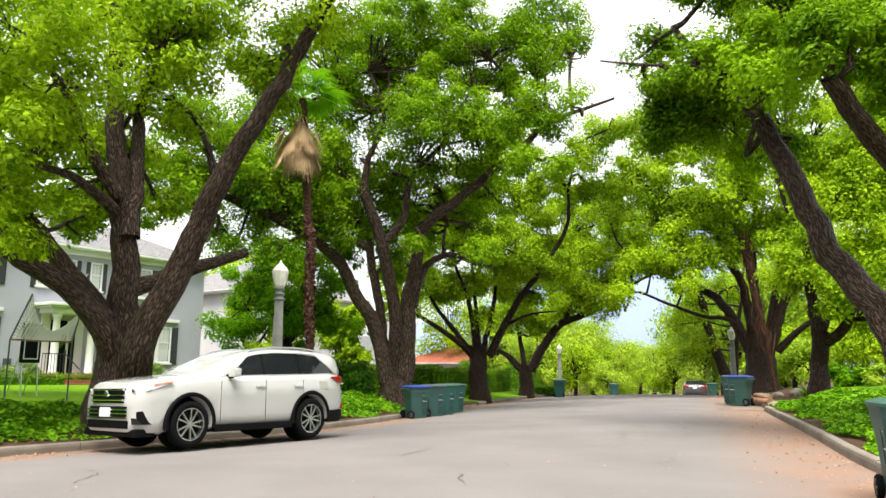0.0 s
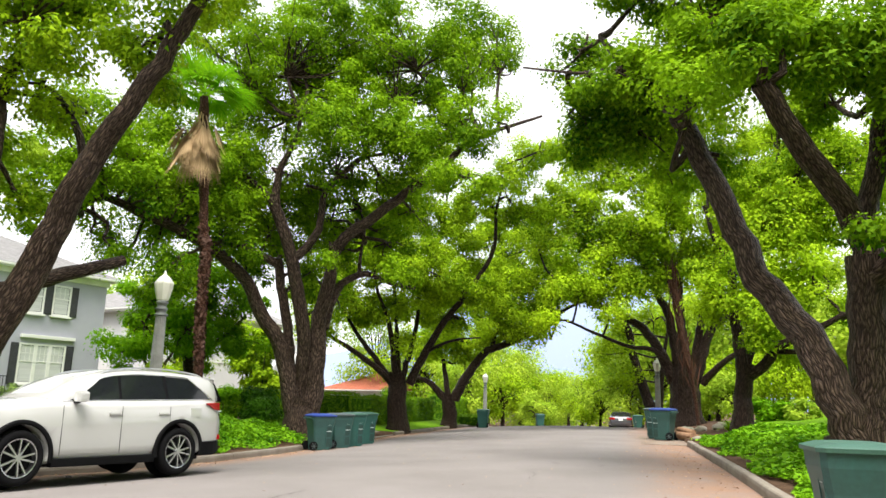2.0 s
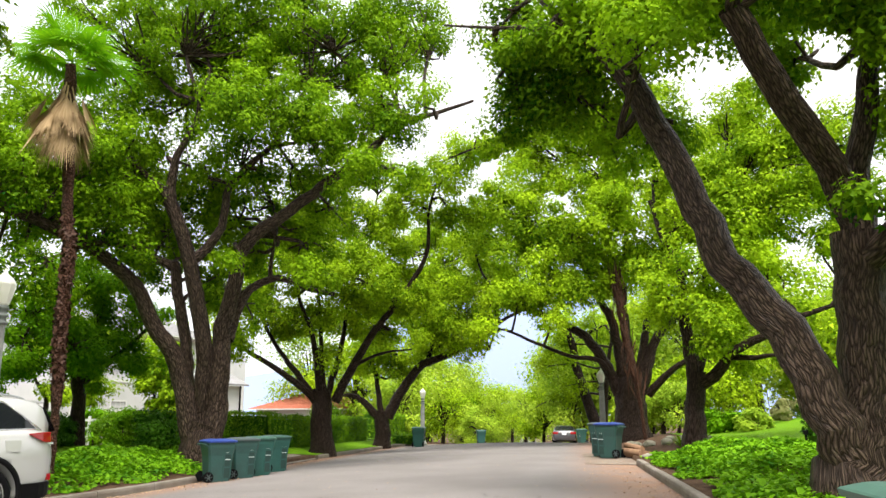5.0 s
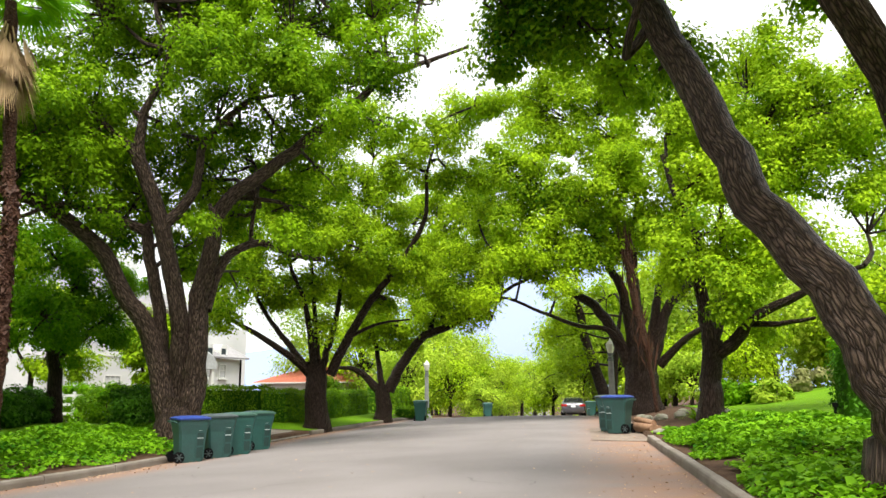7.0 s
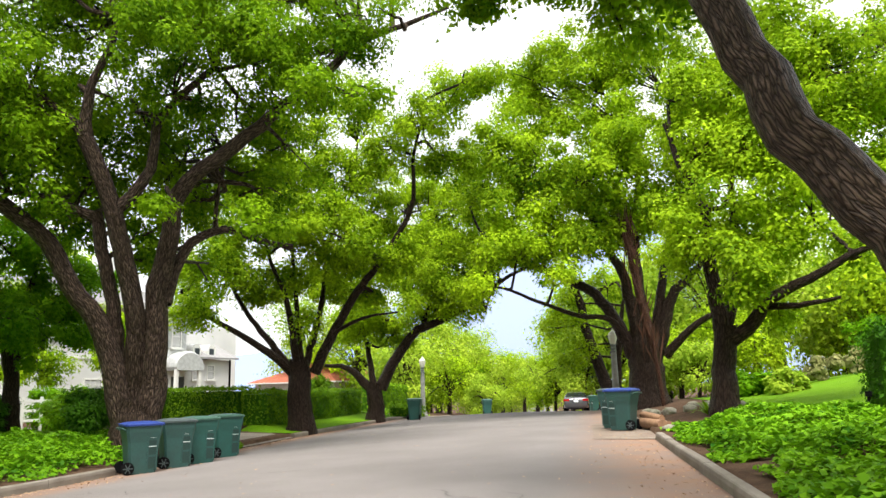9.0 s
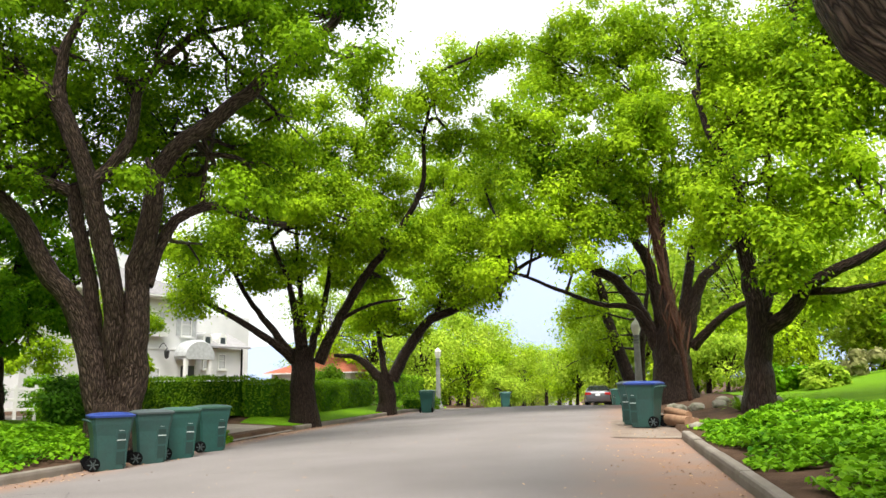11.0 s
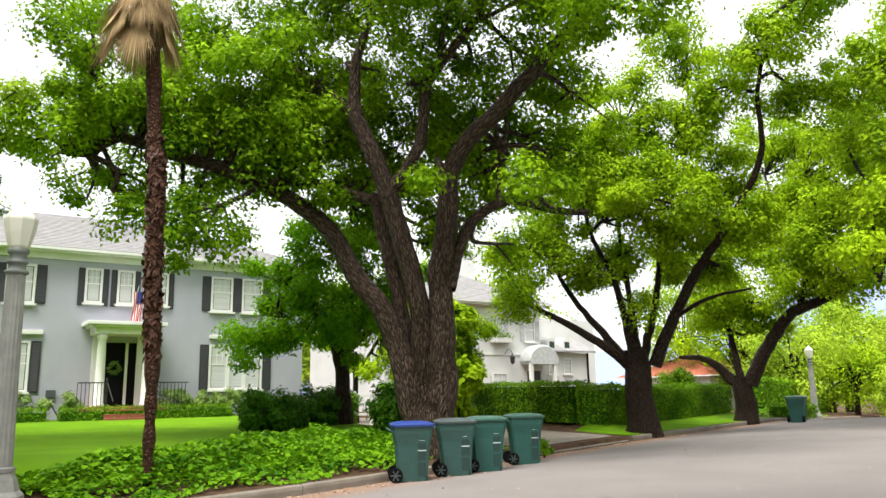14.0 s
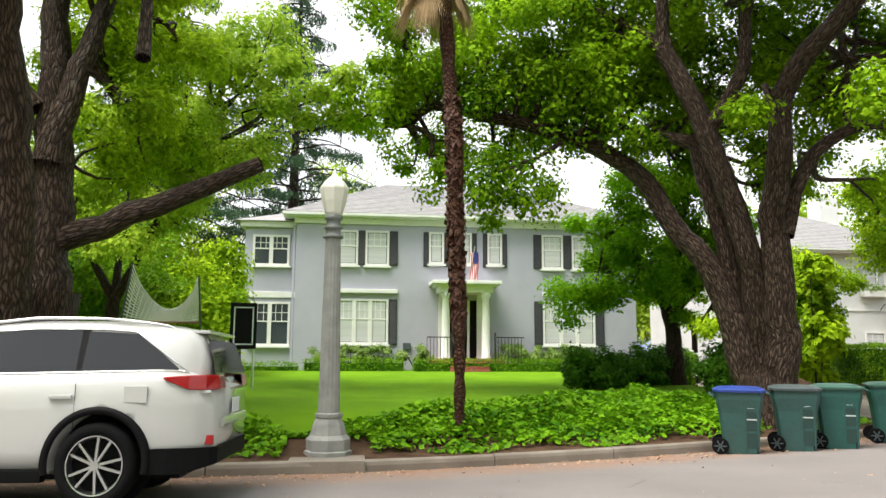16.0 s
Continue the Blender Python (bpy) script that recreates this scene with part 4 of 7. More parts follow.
BIN_TEAL = material("bin_teal_plastic", (0.016, 0.09, 0.078), 0.5, second=(0.018, 0.085, 0.072), scale=3, fine=25, bump=0.04)
BIN_SHADE = material("bin_shaded_plastic", (0.016, 0.05, 0.045), 0.55, scale=3, bump=0.03)
LID_BLUE = material("lid_blue_plastic", (0.025, 0.06, 0.30), 0.5, scale=3, bump=0.04)
LID_GREY = material("lid_grey_plastic", (0.075, 0.10, 0.105), 0.5, scale=3, bump=0.04)
LID_GREEN = material("lid_green_plastic", (0.05, 0.13, 0.10), 0.5, scale=3, bump=0.04)
STENCIL = plain("white_stencil", (0.55, 0.6, 0.6), 0.7)
POST_GREY = material("lamp_post_concrete", (0.36, 0.36, 0.34), 0.85, second=(0.27, 0.27, 0.26), scale=6, fine=120, bump=0.2)
POST_BAND = material("lamp_band_iron", (0.22, 0.24, 0.23), 0.6, scale=8, bump=0.1)
GLOBE = plain("frosted_globe", (0.78, 0.77, 0.68), 0.35)
STUCCO = material("grey_blue_stucco", (0.40, 0.405, 0.475), 0.9, second=(0.37, 0.375, 0.445), scale=1.2, fine=90, bump=0.12, fine_mix=0.08)
STUCCO_WHITE = material("white_stucco", (0.66, 0.66, 0.655), 0.9, second=(0.60, 0.605, 0.605), scale=1.0, fine=90, bump=0.1, fine_mix=0.06)
TRIM_WHITE = material("white_trim_paint", (0.74, 0.74, 0.725), 0.5, second=(0.68, 0.68, 0.66), scale=2, fine=50, bump=0.03, fine_mix=0.05)
SHUTTER = material("charcoal_shutter_paint", (0.035, 0.037, 0.042), 0.5, scale=6, bump=0.05)
SHINGLE = material("grey_roof_shingle", (0.30, 0.295, 0.30), 0.95, second=(0.24, 0.235, 0.24), scale=3, fine=40, bump=0.3)
ROOF_RED = material("red_clay_tile", (0.48, 0.15, 0.08), 0.85, second=(0.35, 0.10, 0.06), scale=4, fine=30, bump=0.4)
WIN_GLASS = plain("window_glass", (0.05, 0.06, 0.07), 0.03)
BLIND = material("window_blind", (0.62, 0.63, 0.63), 0.8, second=(0.52, 0.53, 0.54), scale=0.6, fine=1.0, bump=0.0, stretch=(0.2, 0.2, 60), fine_mix=0.4)
IRON = material("black_iron", (0.02, 0.02, 0.022), 0.5, scale=8, bump=0.05)
BRICK_RED = material("red_brick", (0.33, 0.10, 0.07), 0.9, scale=6, bump=0.3)
WOOD = material("cut_log_wood", (0.36, 0.21, 0.12), 0.85, second=(0.24, 0.13, 0.075), scale=5, fine=40, bump=0.4, stretch=(1, 1, 0.2))
ROCK = material("mossy_rock", (0.32, 0.29, 0.24), 0.9, second=(0.18, 0.18, 0.12), scale=4, fine=30, bump=0.6)
HAZE = plain("hazy_ridge", (0.21, 0.26, 0.40), 1.0)


# ---- parked white car ----
def loft(sections, cap=True):
    bm = bmesh.new()
    rings = [[bm.verts.new(p) for p in s] for s in sections]
    for a, b in zip(rings, rings[1:]):
        for i in range(len(a)):
            j = (i + 1) % len(a)
            bm.faces.new((a[i], a[j], b[j], b[i]))
    if cap:
        bm.faces.new(rings[0][::-1])
        bm.faces.new(rings[-1])
    bmesh.ops.recalc_face_normals(bm, faces=bm.faces)
    return bm


def carved(bm, cutters):
    """The mesh with the cutters' volumes taken away."""
    me = bpy.data.meshes.new("carved")
    bm.to_mesh(me)
    bm.free()
    ob, tools = new("carving", me), []
    for c in cutters:
        cm = bpy.data.meshes.new("cutter")
        c.to_mesh(cm)
        c.free()
        t = new("cutter", cm)
        tools.append(t)
        mod = ob.modifiers.new("cut", "BOOLEAN")
        mod.operation, mod.solver, mod.object = "DIFFERENCE", "EXACT", t
    bpy.context.view_layer.update()
    done = bpy.data.meshes.new_from_object(ob.evaluated_get(bpy.context.evaluated_depsgraph_get()))
    for o in (ob, *tools):
        bpy.data.objects.remove(o)
    return done


def disc_x(bm, r, x0, x1, y, z, sides=32):
    m = Matrix.Translation(((x0 + x1) / 2, y, z)) @ Matrix.Rotation(math.pi / 2, 4, "Y")
    bmesh.ops.create_cone(bm, cap_ends=True, segments=sides, radius1=r, radius2=r, depth=abs(x1 - x0), matrix=m)
    return bm


def wheel(car, side, x, y, r):
    """Tyre and spoked rim, facing the side it is on."""
    bm, rings = bmesh.new(), []
    prof = [(r * 0.66, -0.11), (r * 0.9, -0.125), (r * 0.985, -0.095), (r, -0.05), (r, 0.05), (r * 0.985, 0.095), (r * 0.9, 0.125), (r * 0.66, 0.11)]
    for i in range(40):
        a = 2 * math.pi * i / 40
        rings.append([bm.verts.new((x + d, y + q * math.cos(a), r + q * math.sin(a))) for q, d in prof])
    for i in range(40):
        a, b = rings[i], rings[(i + 1) % 40]
        for j in range(len(prof)):
            k = (j + 1) % len(prof)
            bm.faces.new((a[j], b[j], b[k], a[k]))
    bmesh.ops.recalc_face_normals(bm, faces=bm.faces)
    w = part("wheel", bm, RUBBER, car, "black tyre on a multi-spoke alloy rim", smooth=True)
    # black disc that stands for the shade between the spokes
    part("brake_drum", disc_x(bmesh.new(), r * 0.64, x - 0.06 * side, x + 0.02 * side, y, r), TRIM_BLACK, w)
    bm = bmesh.new()
    outer = [(r * 0.62, 0.03), (r * 0.67, 0.115), (r * 0.70, 0.118), (r * 0.70, 0.02)]
    rings = []
    for i in range(40):
        a = 2 * math.pi * i / 40
        rings.append([bm.verts.new((x + side * d, y + q * math.cos(a), r + q * math.sin(a))) for q, d in outer])
    for i in range(40):
        a, b = rings[i], rings[(i + 1) % 40]
        for j in range(4):
            bm.faces.new((a[j], b[j], b[(j + 1) % 4], a[(j + 1) % 4]))
    for i in range(10):
        a = 2 * math.pi * i / 10 + (0.07 if i % 2 else -0.07) + 0.3
        m = Matrix.Translation((x + side * 0.085, y, r)) @ Matrix.Rotation(a, 4, "X") @ Matrix.Translation((0, r * 0.36, 0)) @ Matrix.Diagonal((0.03, r * 0.62, 0.024, 1))
        bmesh.ops.create_cube(bm, size=1, matrix=m)
    disc_x(bm, 0.042, x + side * 0.05, x + side * 0.112, y, r, 16)
    bmesh.ops.recalc_face_normals(bm, faces=bm.faces)
    part("rim", bm, ALLOY, w, "silver alloy rim")


def spline(y, ys, vs):
    return float(np.mean([np.interp(y + d, ys, vs) for d in (-0.06, -0.03, 0, 0.03, 0.06)]))


SUV = dict(y=[-2.40, -2.34, -2.15, -1.75, -1.2, -0.9, -0.3, 0.6, 1.4, 2.0, 2.30, 2.47],
           top=[0.86, 1.01, 1.08, 1.13, 1.18, 1.19, 1.19, 1.20, 1.22, 1.24, 1.22, 1.02],
           wide=[0.66, 0.80, 0.90, 0.945, 0.958, 0.96, 0.96, 0.96, 0.962, 0.93, 0.85, 0.72],
           low=[0.33, 0.26, 0.23, 0.24, 0.27, 0.28, 0.28, 0.28, 0.30, 0.33, 0.38, 0.46],
           roof_y=[-1.02, -0.6, -0.2, 0.15, 0.6, 1.3, 1.9, 2.22, 2.30, 2.44],
           roof=[1.20, 1.43, 1.60, 1.68, 1.72, 1.72, 1.68, 1.63, 1.55, 1.24], roof_w=0.70)
SEDAN = dict(y=[-2.40, -2.34, -2.1, -1.7, -1.2, -0.8, -0.3, 0.6, 1.3, 1.8, 2.3, 2.42],
             top=[0.60, 0.72, 0.80, 0.86, 0.92, 0.95, 0.96, 0.98, 1.0, 1.02, 1.0, 0.8],
             wide=[0.62, 0.78, 0.86, 0.90, 0.91, 0.91, 0.91, 0.91, 0.91, 0.90, 0.84, 0.76],
             low=[0.28, 0.22, 0.2, 0.2, 0.2, 0.2, 0.2, 0.2, 0.22, 0.25, 0.3, 0.4],
             roof_y=[-0.95, -0.5, -0.1, 0.3, 0.8, 1.2, 1.6, 1.9, 2.0], roof=[0.97, 1.2, 1.38, 1.44, 1.43, 1.36, 1.18, 1.03, 1.0], roof_w=0.60)


def build_car(name, m, spec, paint, label, front_wheel, rear_wheel, r, detail=True):
    """A car that faces -y: shell with carved wheel houses, cabin, glass, lamps, wheels."""
    car = thing(name, m, label, "car", "parked cars")
    top = lambda y: spline(y, spec["y"], spec["top"])
    wide = lambda y: spline(y, spec["y"], spec["wide"])
    low = lambda y: spline(y, spec["y"], spec["low"])
    roof = lambda y: spline(y, spec["roof_y"], spec["roof"])
    rw, sections = spec["roof_w"], []
    for y in np.concatenate([np.linspace(spec["y"][0], spec["y"][0] + 0.3, 7), np.linspace(spec["y"][0] + 0.4, spec["y"][-1] - 0.4, 26), np.linspace(spec["y"][-1] - 0.3, spec["y"][-1], 7)]):
        w, t, b = wide(y), top(y), low(y)
        h = t - b
        half = [(w * 0.80, b), (w * 0.95, b + 0.05), (w * 0.985, b + h * 0.25), (w * 0.99, b + h * 0.42), (w * 1.0, b + h * 0.60), (w * 1.0, b + h * 0.72), (w * 0.975, b + h * 0.88), (w * 0.93, t), (w * 0.78, t + 0.035), (w * 0.4, t + 0.05)]
        sections.append([(x, y, z) for x, z in half] + [(-x, y, z) for x, z in reversed(half)])
    arches = [disc_x(bmesh.new(), r + 0.075, s * 0.62, s * 1.2, y, r + 0.02, 40) for s in (1, -1) for y in (front_wheel, rear_wheel)]
    part("body", carved(loft(sections), arches), paint, car, smooth=True)
    sections = []
    ys = np.linspace(spec["roof_y"][0] + 0.06, spec["roof_y"][-1] - 0.06, 30)
    belt = lambda y: (wide(y) * 0.925, top(y) - 0.02)
    def side_at(y, v, lift=0.0):
        bx, bz = belt(y)
        z1 = max(roof(y) - 0.06, bz + 0.02)
        x1 = bx + (rw - bx) * min(1, (z1 - bz) / 0.44)
        return (bx + (x1 - bx) * v + lift, y, bz + (z1 - bz) * v)
    for y in ys:
        a, b = side_at(y, 0), side_at(y, 1)
        z = max(roof(y), b[2] + 0.01)
        half = [a, side_at(y, 0.5), b, (b[0] - 0.05, y, z - 0.015), (b[0] * 0.6, y, z + 0.012), (b[0] * 0.25, y, z + 0.02)]
        low_in = [(a[0], y, a[2] - 0.06)]
        right = low_in + half
        sections.append(right + [(-p[0], p[1], p[2]) for p in reversed(right)])
    part("cabin", loft(sections), paint, car, smooth=True)

    def pane(y0, y1, v0, v1, side, slant0=0.0, slant1=0.0, pname="window", mat=GLASS_DARK, lift=0.006, words="dark tinted side window"):
        bm, grid = bmesh.new(), []
        for i in range(9):
            row = []
            for j in range(5):
                v = v0 + (v1 - v0) * j / 4
                y = (y0 + slant0 * j / 4) + ((y1 + slant1 * j / 4) - (y0 + slant0 * j / 4)) * i / 8
                p = side_at(y, v, lift)
                row.append(bm.verts.new((p[0] * side, p[1], p[2])))
            grid.append(row)
        for i in range(8):
            for j in range(4):
                q = (grid[i][j], grid[i + 1][j], grid[i + 1][j + 1], grid[i][j + 1])
                bm.faces.new(q if side > 0 else q[::-1])
        return part(pname, bm, mat, car, words, smooth=True)

    a0 = spec["roof_y"][0]
    for s in (1, -1):
        if detail:
            pane(-0.72, 0.20, 0.10, 0.93, s, 0.62, 0.03)
            pane(0.25, 1.12, 0.10, 0.93, s, 0.03, -0.02)
            pane(1.17, 2.12, 0.10, 0.90, s, 0.0, -0.42)
            pane(0.19, 0.26, 0.09, 0.94, s, 0.03, 0.03, "pillar", TRIM_BLACK, 0.004, "gloss black door pillar")
            pane(1.11, 1.18, 0.09, 0.94, s, -0.02, 0.0, "pillar", TRIM_BLACK, 0.004, "gloss black door pillar")
        else:
            pane(-0.6, 0.3, 0.10, 0.9, s, 0.5, 0.0)
            pane(0.36, 1.2, 0.10, 0.9, s, 0.0, -0.2)
    # windscreen and rear window follow the cabin
    def glass_strip(y0, y1, inset, pname):
        bm, grid = bmesh.new(), []
        for i in range(7):
            y = y0 + (y1 - y0) * i / 6
            half = side_at(y, 1)[0] * inset
            z = roof(y) + 0.026
            grid.append([bm.verts.new((half * k, y, z - 0.02 * k * k)) for k in np.linspace(-1, 1, 9)])
        for i in range(6):
            for j in range(8):
                bm.faces.new((grid[i][j], grid[i][j + 1], grid[i + 1][j + 1], grid[i + 1][j]))
        bmesh.ops.recalc_face_normals(bm, faces=bm.faces)
        return part(pname, bm, GLASS_DARK, car, "tinted glass", smooth=True)
    if detail:
        glass_strip(-0.92, -0.02, 0.93, "windscreen")
        bm = bmesh.new()
        q = [(-0.66, 2.335, 1.55), (0.66, 2.335, 1.55), (0.78, 2.45, 1.22), (-0.78, 2.45, 1.22)]
        bm.faces.new([bm.verts.new(p) for p in q[::-1]])
        bmesh.ops.solidify(bm, geom=bm.faces[:], thickness=0.02)
        part("rear_window", bm, GLASS_DARK, car)
    else:
        glass_strip(-0.85, -0.05, 0.9, "windscreen")
        glass_strip(1.25, 1.85, 0.9, "rear_window")
    for s in (1, -1):
        for y in (front_wheel, rear_wheel):
            wheel(car, s, s * (wide(y) - 0.115), y, r)
            bm, rings = bmesh.new(), []
            for i in range(25):
                a = math.radians(-12 + 204 * i / 24)
                row = []
                for rad, dx in ((r + 0.055, 0.0), (r + 0.06, 0.022), (r + 0.125, 0.016), (r + 0.13, -0.03)):
                    row.append(bm.verts.new((s * (wide(y) * 0.993 + dx), y + rad * math.cos(a), r + 0.02 + rad * math.sin(a))))
                rings.append(row)
            for p, q in zip(rings, rings[1:]):
                for j in range(3):
                    bm.faces.new((p[j], q[j], q[j + 1], p[j + 1]))
            bmesh.ops.recalc_face_normals(bm, faces=bm.faces)
            if detail:
                part("wheel_arch", bm, TRIM_BLACK, car, "black plastic arch moulding", smooth=True)
            else:
                bm.free()
            part("wheel_house", disc_x(bmesh.new(), r + 0.07, s * 0.60, s * 0.64, y, r + 0.02), TRIM_BLACK, car)
        part("sill", boxed(s * 0.86, s * 0.965, front_wheel + r + 0.1, rear_wheel - r - 0.1, 0.235, 0.36, bevel=0.02), TRIM_BLACK, car, "black plastic sill")
        if not detail:
            part("tail_lamp", boxed(s * 0.45, s * 0.86, 2.28, 2.44, 0.76, 0.92, bevel=0.03), RED_LENS, car, "red tail lamp")
            continue
        # tail lamp wraps round the corner
        bm = loft([[(s * 0.936, 1.98, 1.165), (s * 0.934, 1.98, 1.185), (s * 0.88, 1.98, 1.185), (s * 0.88, 1.98, 1.165)],
                   [(s * 0.890, 2.21, 1.07), (s * 0.880, 2.21, 1.20), (s * 0.80, 2.21, 1.20), (s * 0.80, 2.21, 1.07)],
                   [(s * 0.825, 2.37, 1.06), (s * 0.81, 2.37, 1.205), (s * 0.70, 2.37, 1.205), (s * 0.70, 2.37, 1.06)],
                   [(s * 0.70, 2.49, 1.07), (s * 0.69, 2.47, 1.2), (s * 0.45, 2.47, 1.2), (s * 0.45, 2.49, 1.07)]])
        bmesh.ops.bevel(bm, geom=bm.edges[:], offset=0.008, segments=1, affect="EDGES")
        lamp = part("tail_lamp", bm, RED_LENS, car, "red wraparound tail lamp", smooth=False)
        part("reverse_lens", boxed(s * 0.62, s * 0.82, 2.22, 2.42, 1.035, 1.062, bevel=0.008), CLEAR_LENS, lamp)
        part("reflector", boxed(s * 0.62, s * 0.775, 2.36, 2.455, 0.55, 0.64, bevel=0.015), RED_LENS, car, "low red reflector")
        # headlamp, fog lamp
        bm = loft([[(s * 0.50, -2.395, 0.89), (s * 0.50, -2.38, 0.96), (s * 0.50, -2.2, 0.96), (s * 0.50, -2.2, 0.89)],
                   [(s * 0.72, -2.345, 0.90), (s * 0.72, -2.30, 1.005), (s * 0.72, -2.1, 1.005), (s * 0.72, -2.1, 0.90)],
                   [(s * 0.885, -2.20, 0.95), (s * 0.875, -2.15, 1.045), (s * 0.80, -2.0, 1.045), (s * 0.80, -2.0, 0.95)],
                   [(s * 0.955, -1.82, 1.06), (s * 0.945, -1.78, 1.095), (s * 0.85, -1.74, 1.095), (s * 0.85, -1.74, 1.06)]])
        hl = part("headlight", bm, CLEAR_LENS, car, "clear swept-back headlight", smooth=False)
        part("projector", lathe(bmesh.new(), [(0.045, 0.0), (0.05, 0.02), (0.03, 0.03)], 14, (0, 0)), CHROME, hl)
        hl.children[0].matrix_basis = pose(s * 0.70, -2.348, 0.945, 90, 0, s * 8)
        bm = loft([[(s * 0.905, -2.13, 1.03), (s * 0.90, -2.09, 1.055), (s * 0.85, -2.05, 1.055), (s * 0.85, -2.05, 1.03)],
                   [(s * 0.962, -1.81, 1.072), (s * 0.955, -1.78, 1.098), (s * 0.86, -1.74, 1.098), (s * 0.86, -1.74, 1.072)]])
        part("turn_signal", bm, AMBER, hl, "amber turn signal strip")
        part("brow", loft([[(s * 0.46, -2.402, 0.862), (s * 0.46, -2.40, 0.888), (s * 0.46, -2.2, 0.888), (s * 0.46, -2.2, 0.862)],
                           [(s * 0.74, -2.352, 0.872), (s * 0.74, -2.35, 0.894), (s * 0.74, -2.1, 0.894), (s * 0.74, -2.1, 0.872)]]), CHROME, hl, "chrome lower brow")
        part("fog_lamp_bezel", loft([[(s * 0.66, -2.385, 0.60), (s * 0.84, -2.30, 0.62), (s * 0.84, -2.1, 0.62), (s * 0.66, -2.1, 0.60)],
                                     [(s * 0.76, -2.395, 0.41), (s * 0.885, -2.27, 0.41), (s * 0.885, -2.1, 0.41), (s * 0.76, -2.1, 0.41)]]), TRIM_BLACK, car, "black triangular fog lamp surround")
        part("fog_lamp", lathe(bmesh.new(), [(0.048, 0.0), (0.05, 0.02), (0.03, 0.028)], 16), CLEAR_LENS, car, "round fog lamp")
        car.children[-1].matrix_basis = pose(s * 0.80, -2.345, 0.47, 90, 0, s * 28)
        # mirror, handles, rail, window line
        mir = part("door_mirror", boxed(s * 0.94, s * 1.14, -0.66, -0.50, 1.17, 1.33, bevel=0.045), paint, car, "white door mirror")
        part("mirror_foot", boxed(s * 0.88, s * 0.97, -0.62, -0.54, 1.15, 1.20, bevel=0.01), TRIM_BLACK, mir)
        for y in (-0.02, 0.92):
            part("door_handle", boxed(s * 0.955, s * 0.99, y, y + 0.22, 0.985, 1.025, bevel=0.014), paint, car, "body-coloured door handle")
        for y in (-0.80, 0.22, 1.16):
            part("door_gap", boxed(s * 0.955, s * 0.9622, y, y + 0.004, 0.40, 1.12), TRIM_BLACK, car)
        bm = bmesh.new()
        line = [side_at(y, 0.07, 0.01) for y in np.linspace(-0.8, 2.2, 22)] + [side_at(2.2 - 0.55 * k, 0.07 + 0.86 * k, 0.01) for k in np.linspace(0.15, 1, 6)] + [side_at(y, 0.95, 0.01) for y in np.linspace(1.6, -0.05, 12)]
        me = joined("window_line", [tube(np.array([(p[0] * s, p[1], p[2]) for p in line]), np.full(len(line), 0.009), 5, rng0)])
        bm.free()
        part("window_line", me, CHROME, car, "thin chrome window surround")
        rail = np.array([(s * 0.655, y, roof(y) - 0.02 + 0.045 * math.sin(math.pi * min(1, max(0, (y + 0.05) / 2.05))) ** 0.4) for y in np.linspace(-0.05, 2.0, 24)])
        part("roof_rail", joined("roof_rail", [tube(rail, np.full(24, 0.016), 6, rng0)]), ALLOY, car, "slim silver roof rail")
        part("fuel_flap", boxed(s * 0.90, s * 0.9525, 1.62, 1.84, 0.95, 1.10, bevel=0.003), paint, car) if s > 0 else None
    if detail:
        part("lower_intake", boxed(-0.66, 0.66, -2.415, -2.2, 0.34, 0.475, bevel=0.03), TRIM_BLACK, car, "black lower intake")
        low_grille = part("lower_grille", boxed(-0.60, 0.60, -2.425, -2.2, 0.50, 0.70, bevel=0.03), TRIM_BLACK, car, "lower grille with chrome bars")
        for z in (0.525, 0.585, 0.645):
            part("grille_bar", boxed(-0.63, 0.63, -2.45, -2.40, z - 0.013, z + 0.013, bevel=0.008), CHROME, low_grille)
        grille = part("grille", boxed(-0.50, 0.50, -2.43, -2.2, 0.745, 0.985, bevel=0.04), TRIM_BLACK, car, "black upper grille with chrome bars")
        for z, k in ((0.795, 0.50), (0.875, 0.53), (0.965, 0.50)):
            part("grille_bar", boxed(-k, k, -2.45, -2.40, z - 0.016, z + 0.016, bevel=0.010), CHROME, grille)
        badge = part("badge", lathe(bmesh.new(), [(0.075, 0.0), (0.08, 0.012), (0.055, 0.02)], 20), CHROME, grille, "plain oval chrome badge")
        badge.matrix_basis = pose(0, -2.445, 0.90, 90, 0, 0) @ Matrix.Diagonal((1.0, 0.7, 1.0, 1.0))
        part("number_plate", boxed(-0.16, 0.16, -2.47, -2.45, 0.53, 0.68, bevel=0.004), PLATE, car, "plain number plate")
        part("plate_text", boxed(-0.12, 0.12, -2.473, -2.47, 0.58, 0.635), TRIM_BLACK, car.children[-1])
        part("number_plate", boxed(-0.16, 0.16, 2.50, 2.515, 0.82, 0.97, bevel=0.004), PLATE, car, "plain number plate")
        part("front_skirt", boxed(-0.84, 0.84, -2.36, -2.0, 0.21, 0.34, bevel=0.03), TRIM_BLACK, car, "black lower skirt")
        part("rear_skirt", loft([[(-k, y, 0.30 + 0.25 * max(0, y - 2.2)), (k, y, 0.30 + 0.25 * max(0, y - 2.2)), (k, y, 0.53), (-k, y, 0.53)] for y, k in ((1.9, 0.955), (2.05, 0.935), (2.2, 0.895), (2.32, 0.845), (2.42, 0.78), (2.49, 0.70))]), TRIM_BLACK, car, "black lower bumper")
        part("spoiler", boxed(-0.62, 0.62, 2.0, 2.34, 1.605, 1.64, bevel=0.015), paint, car, "white roof spoiler")
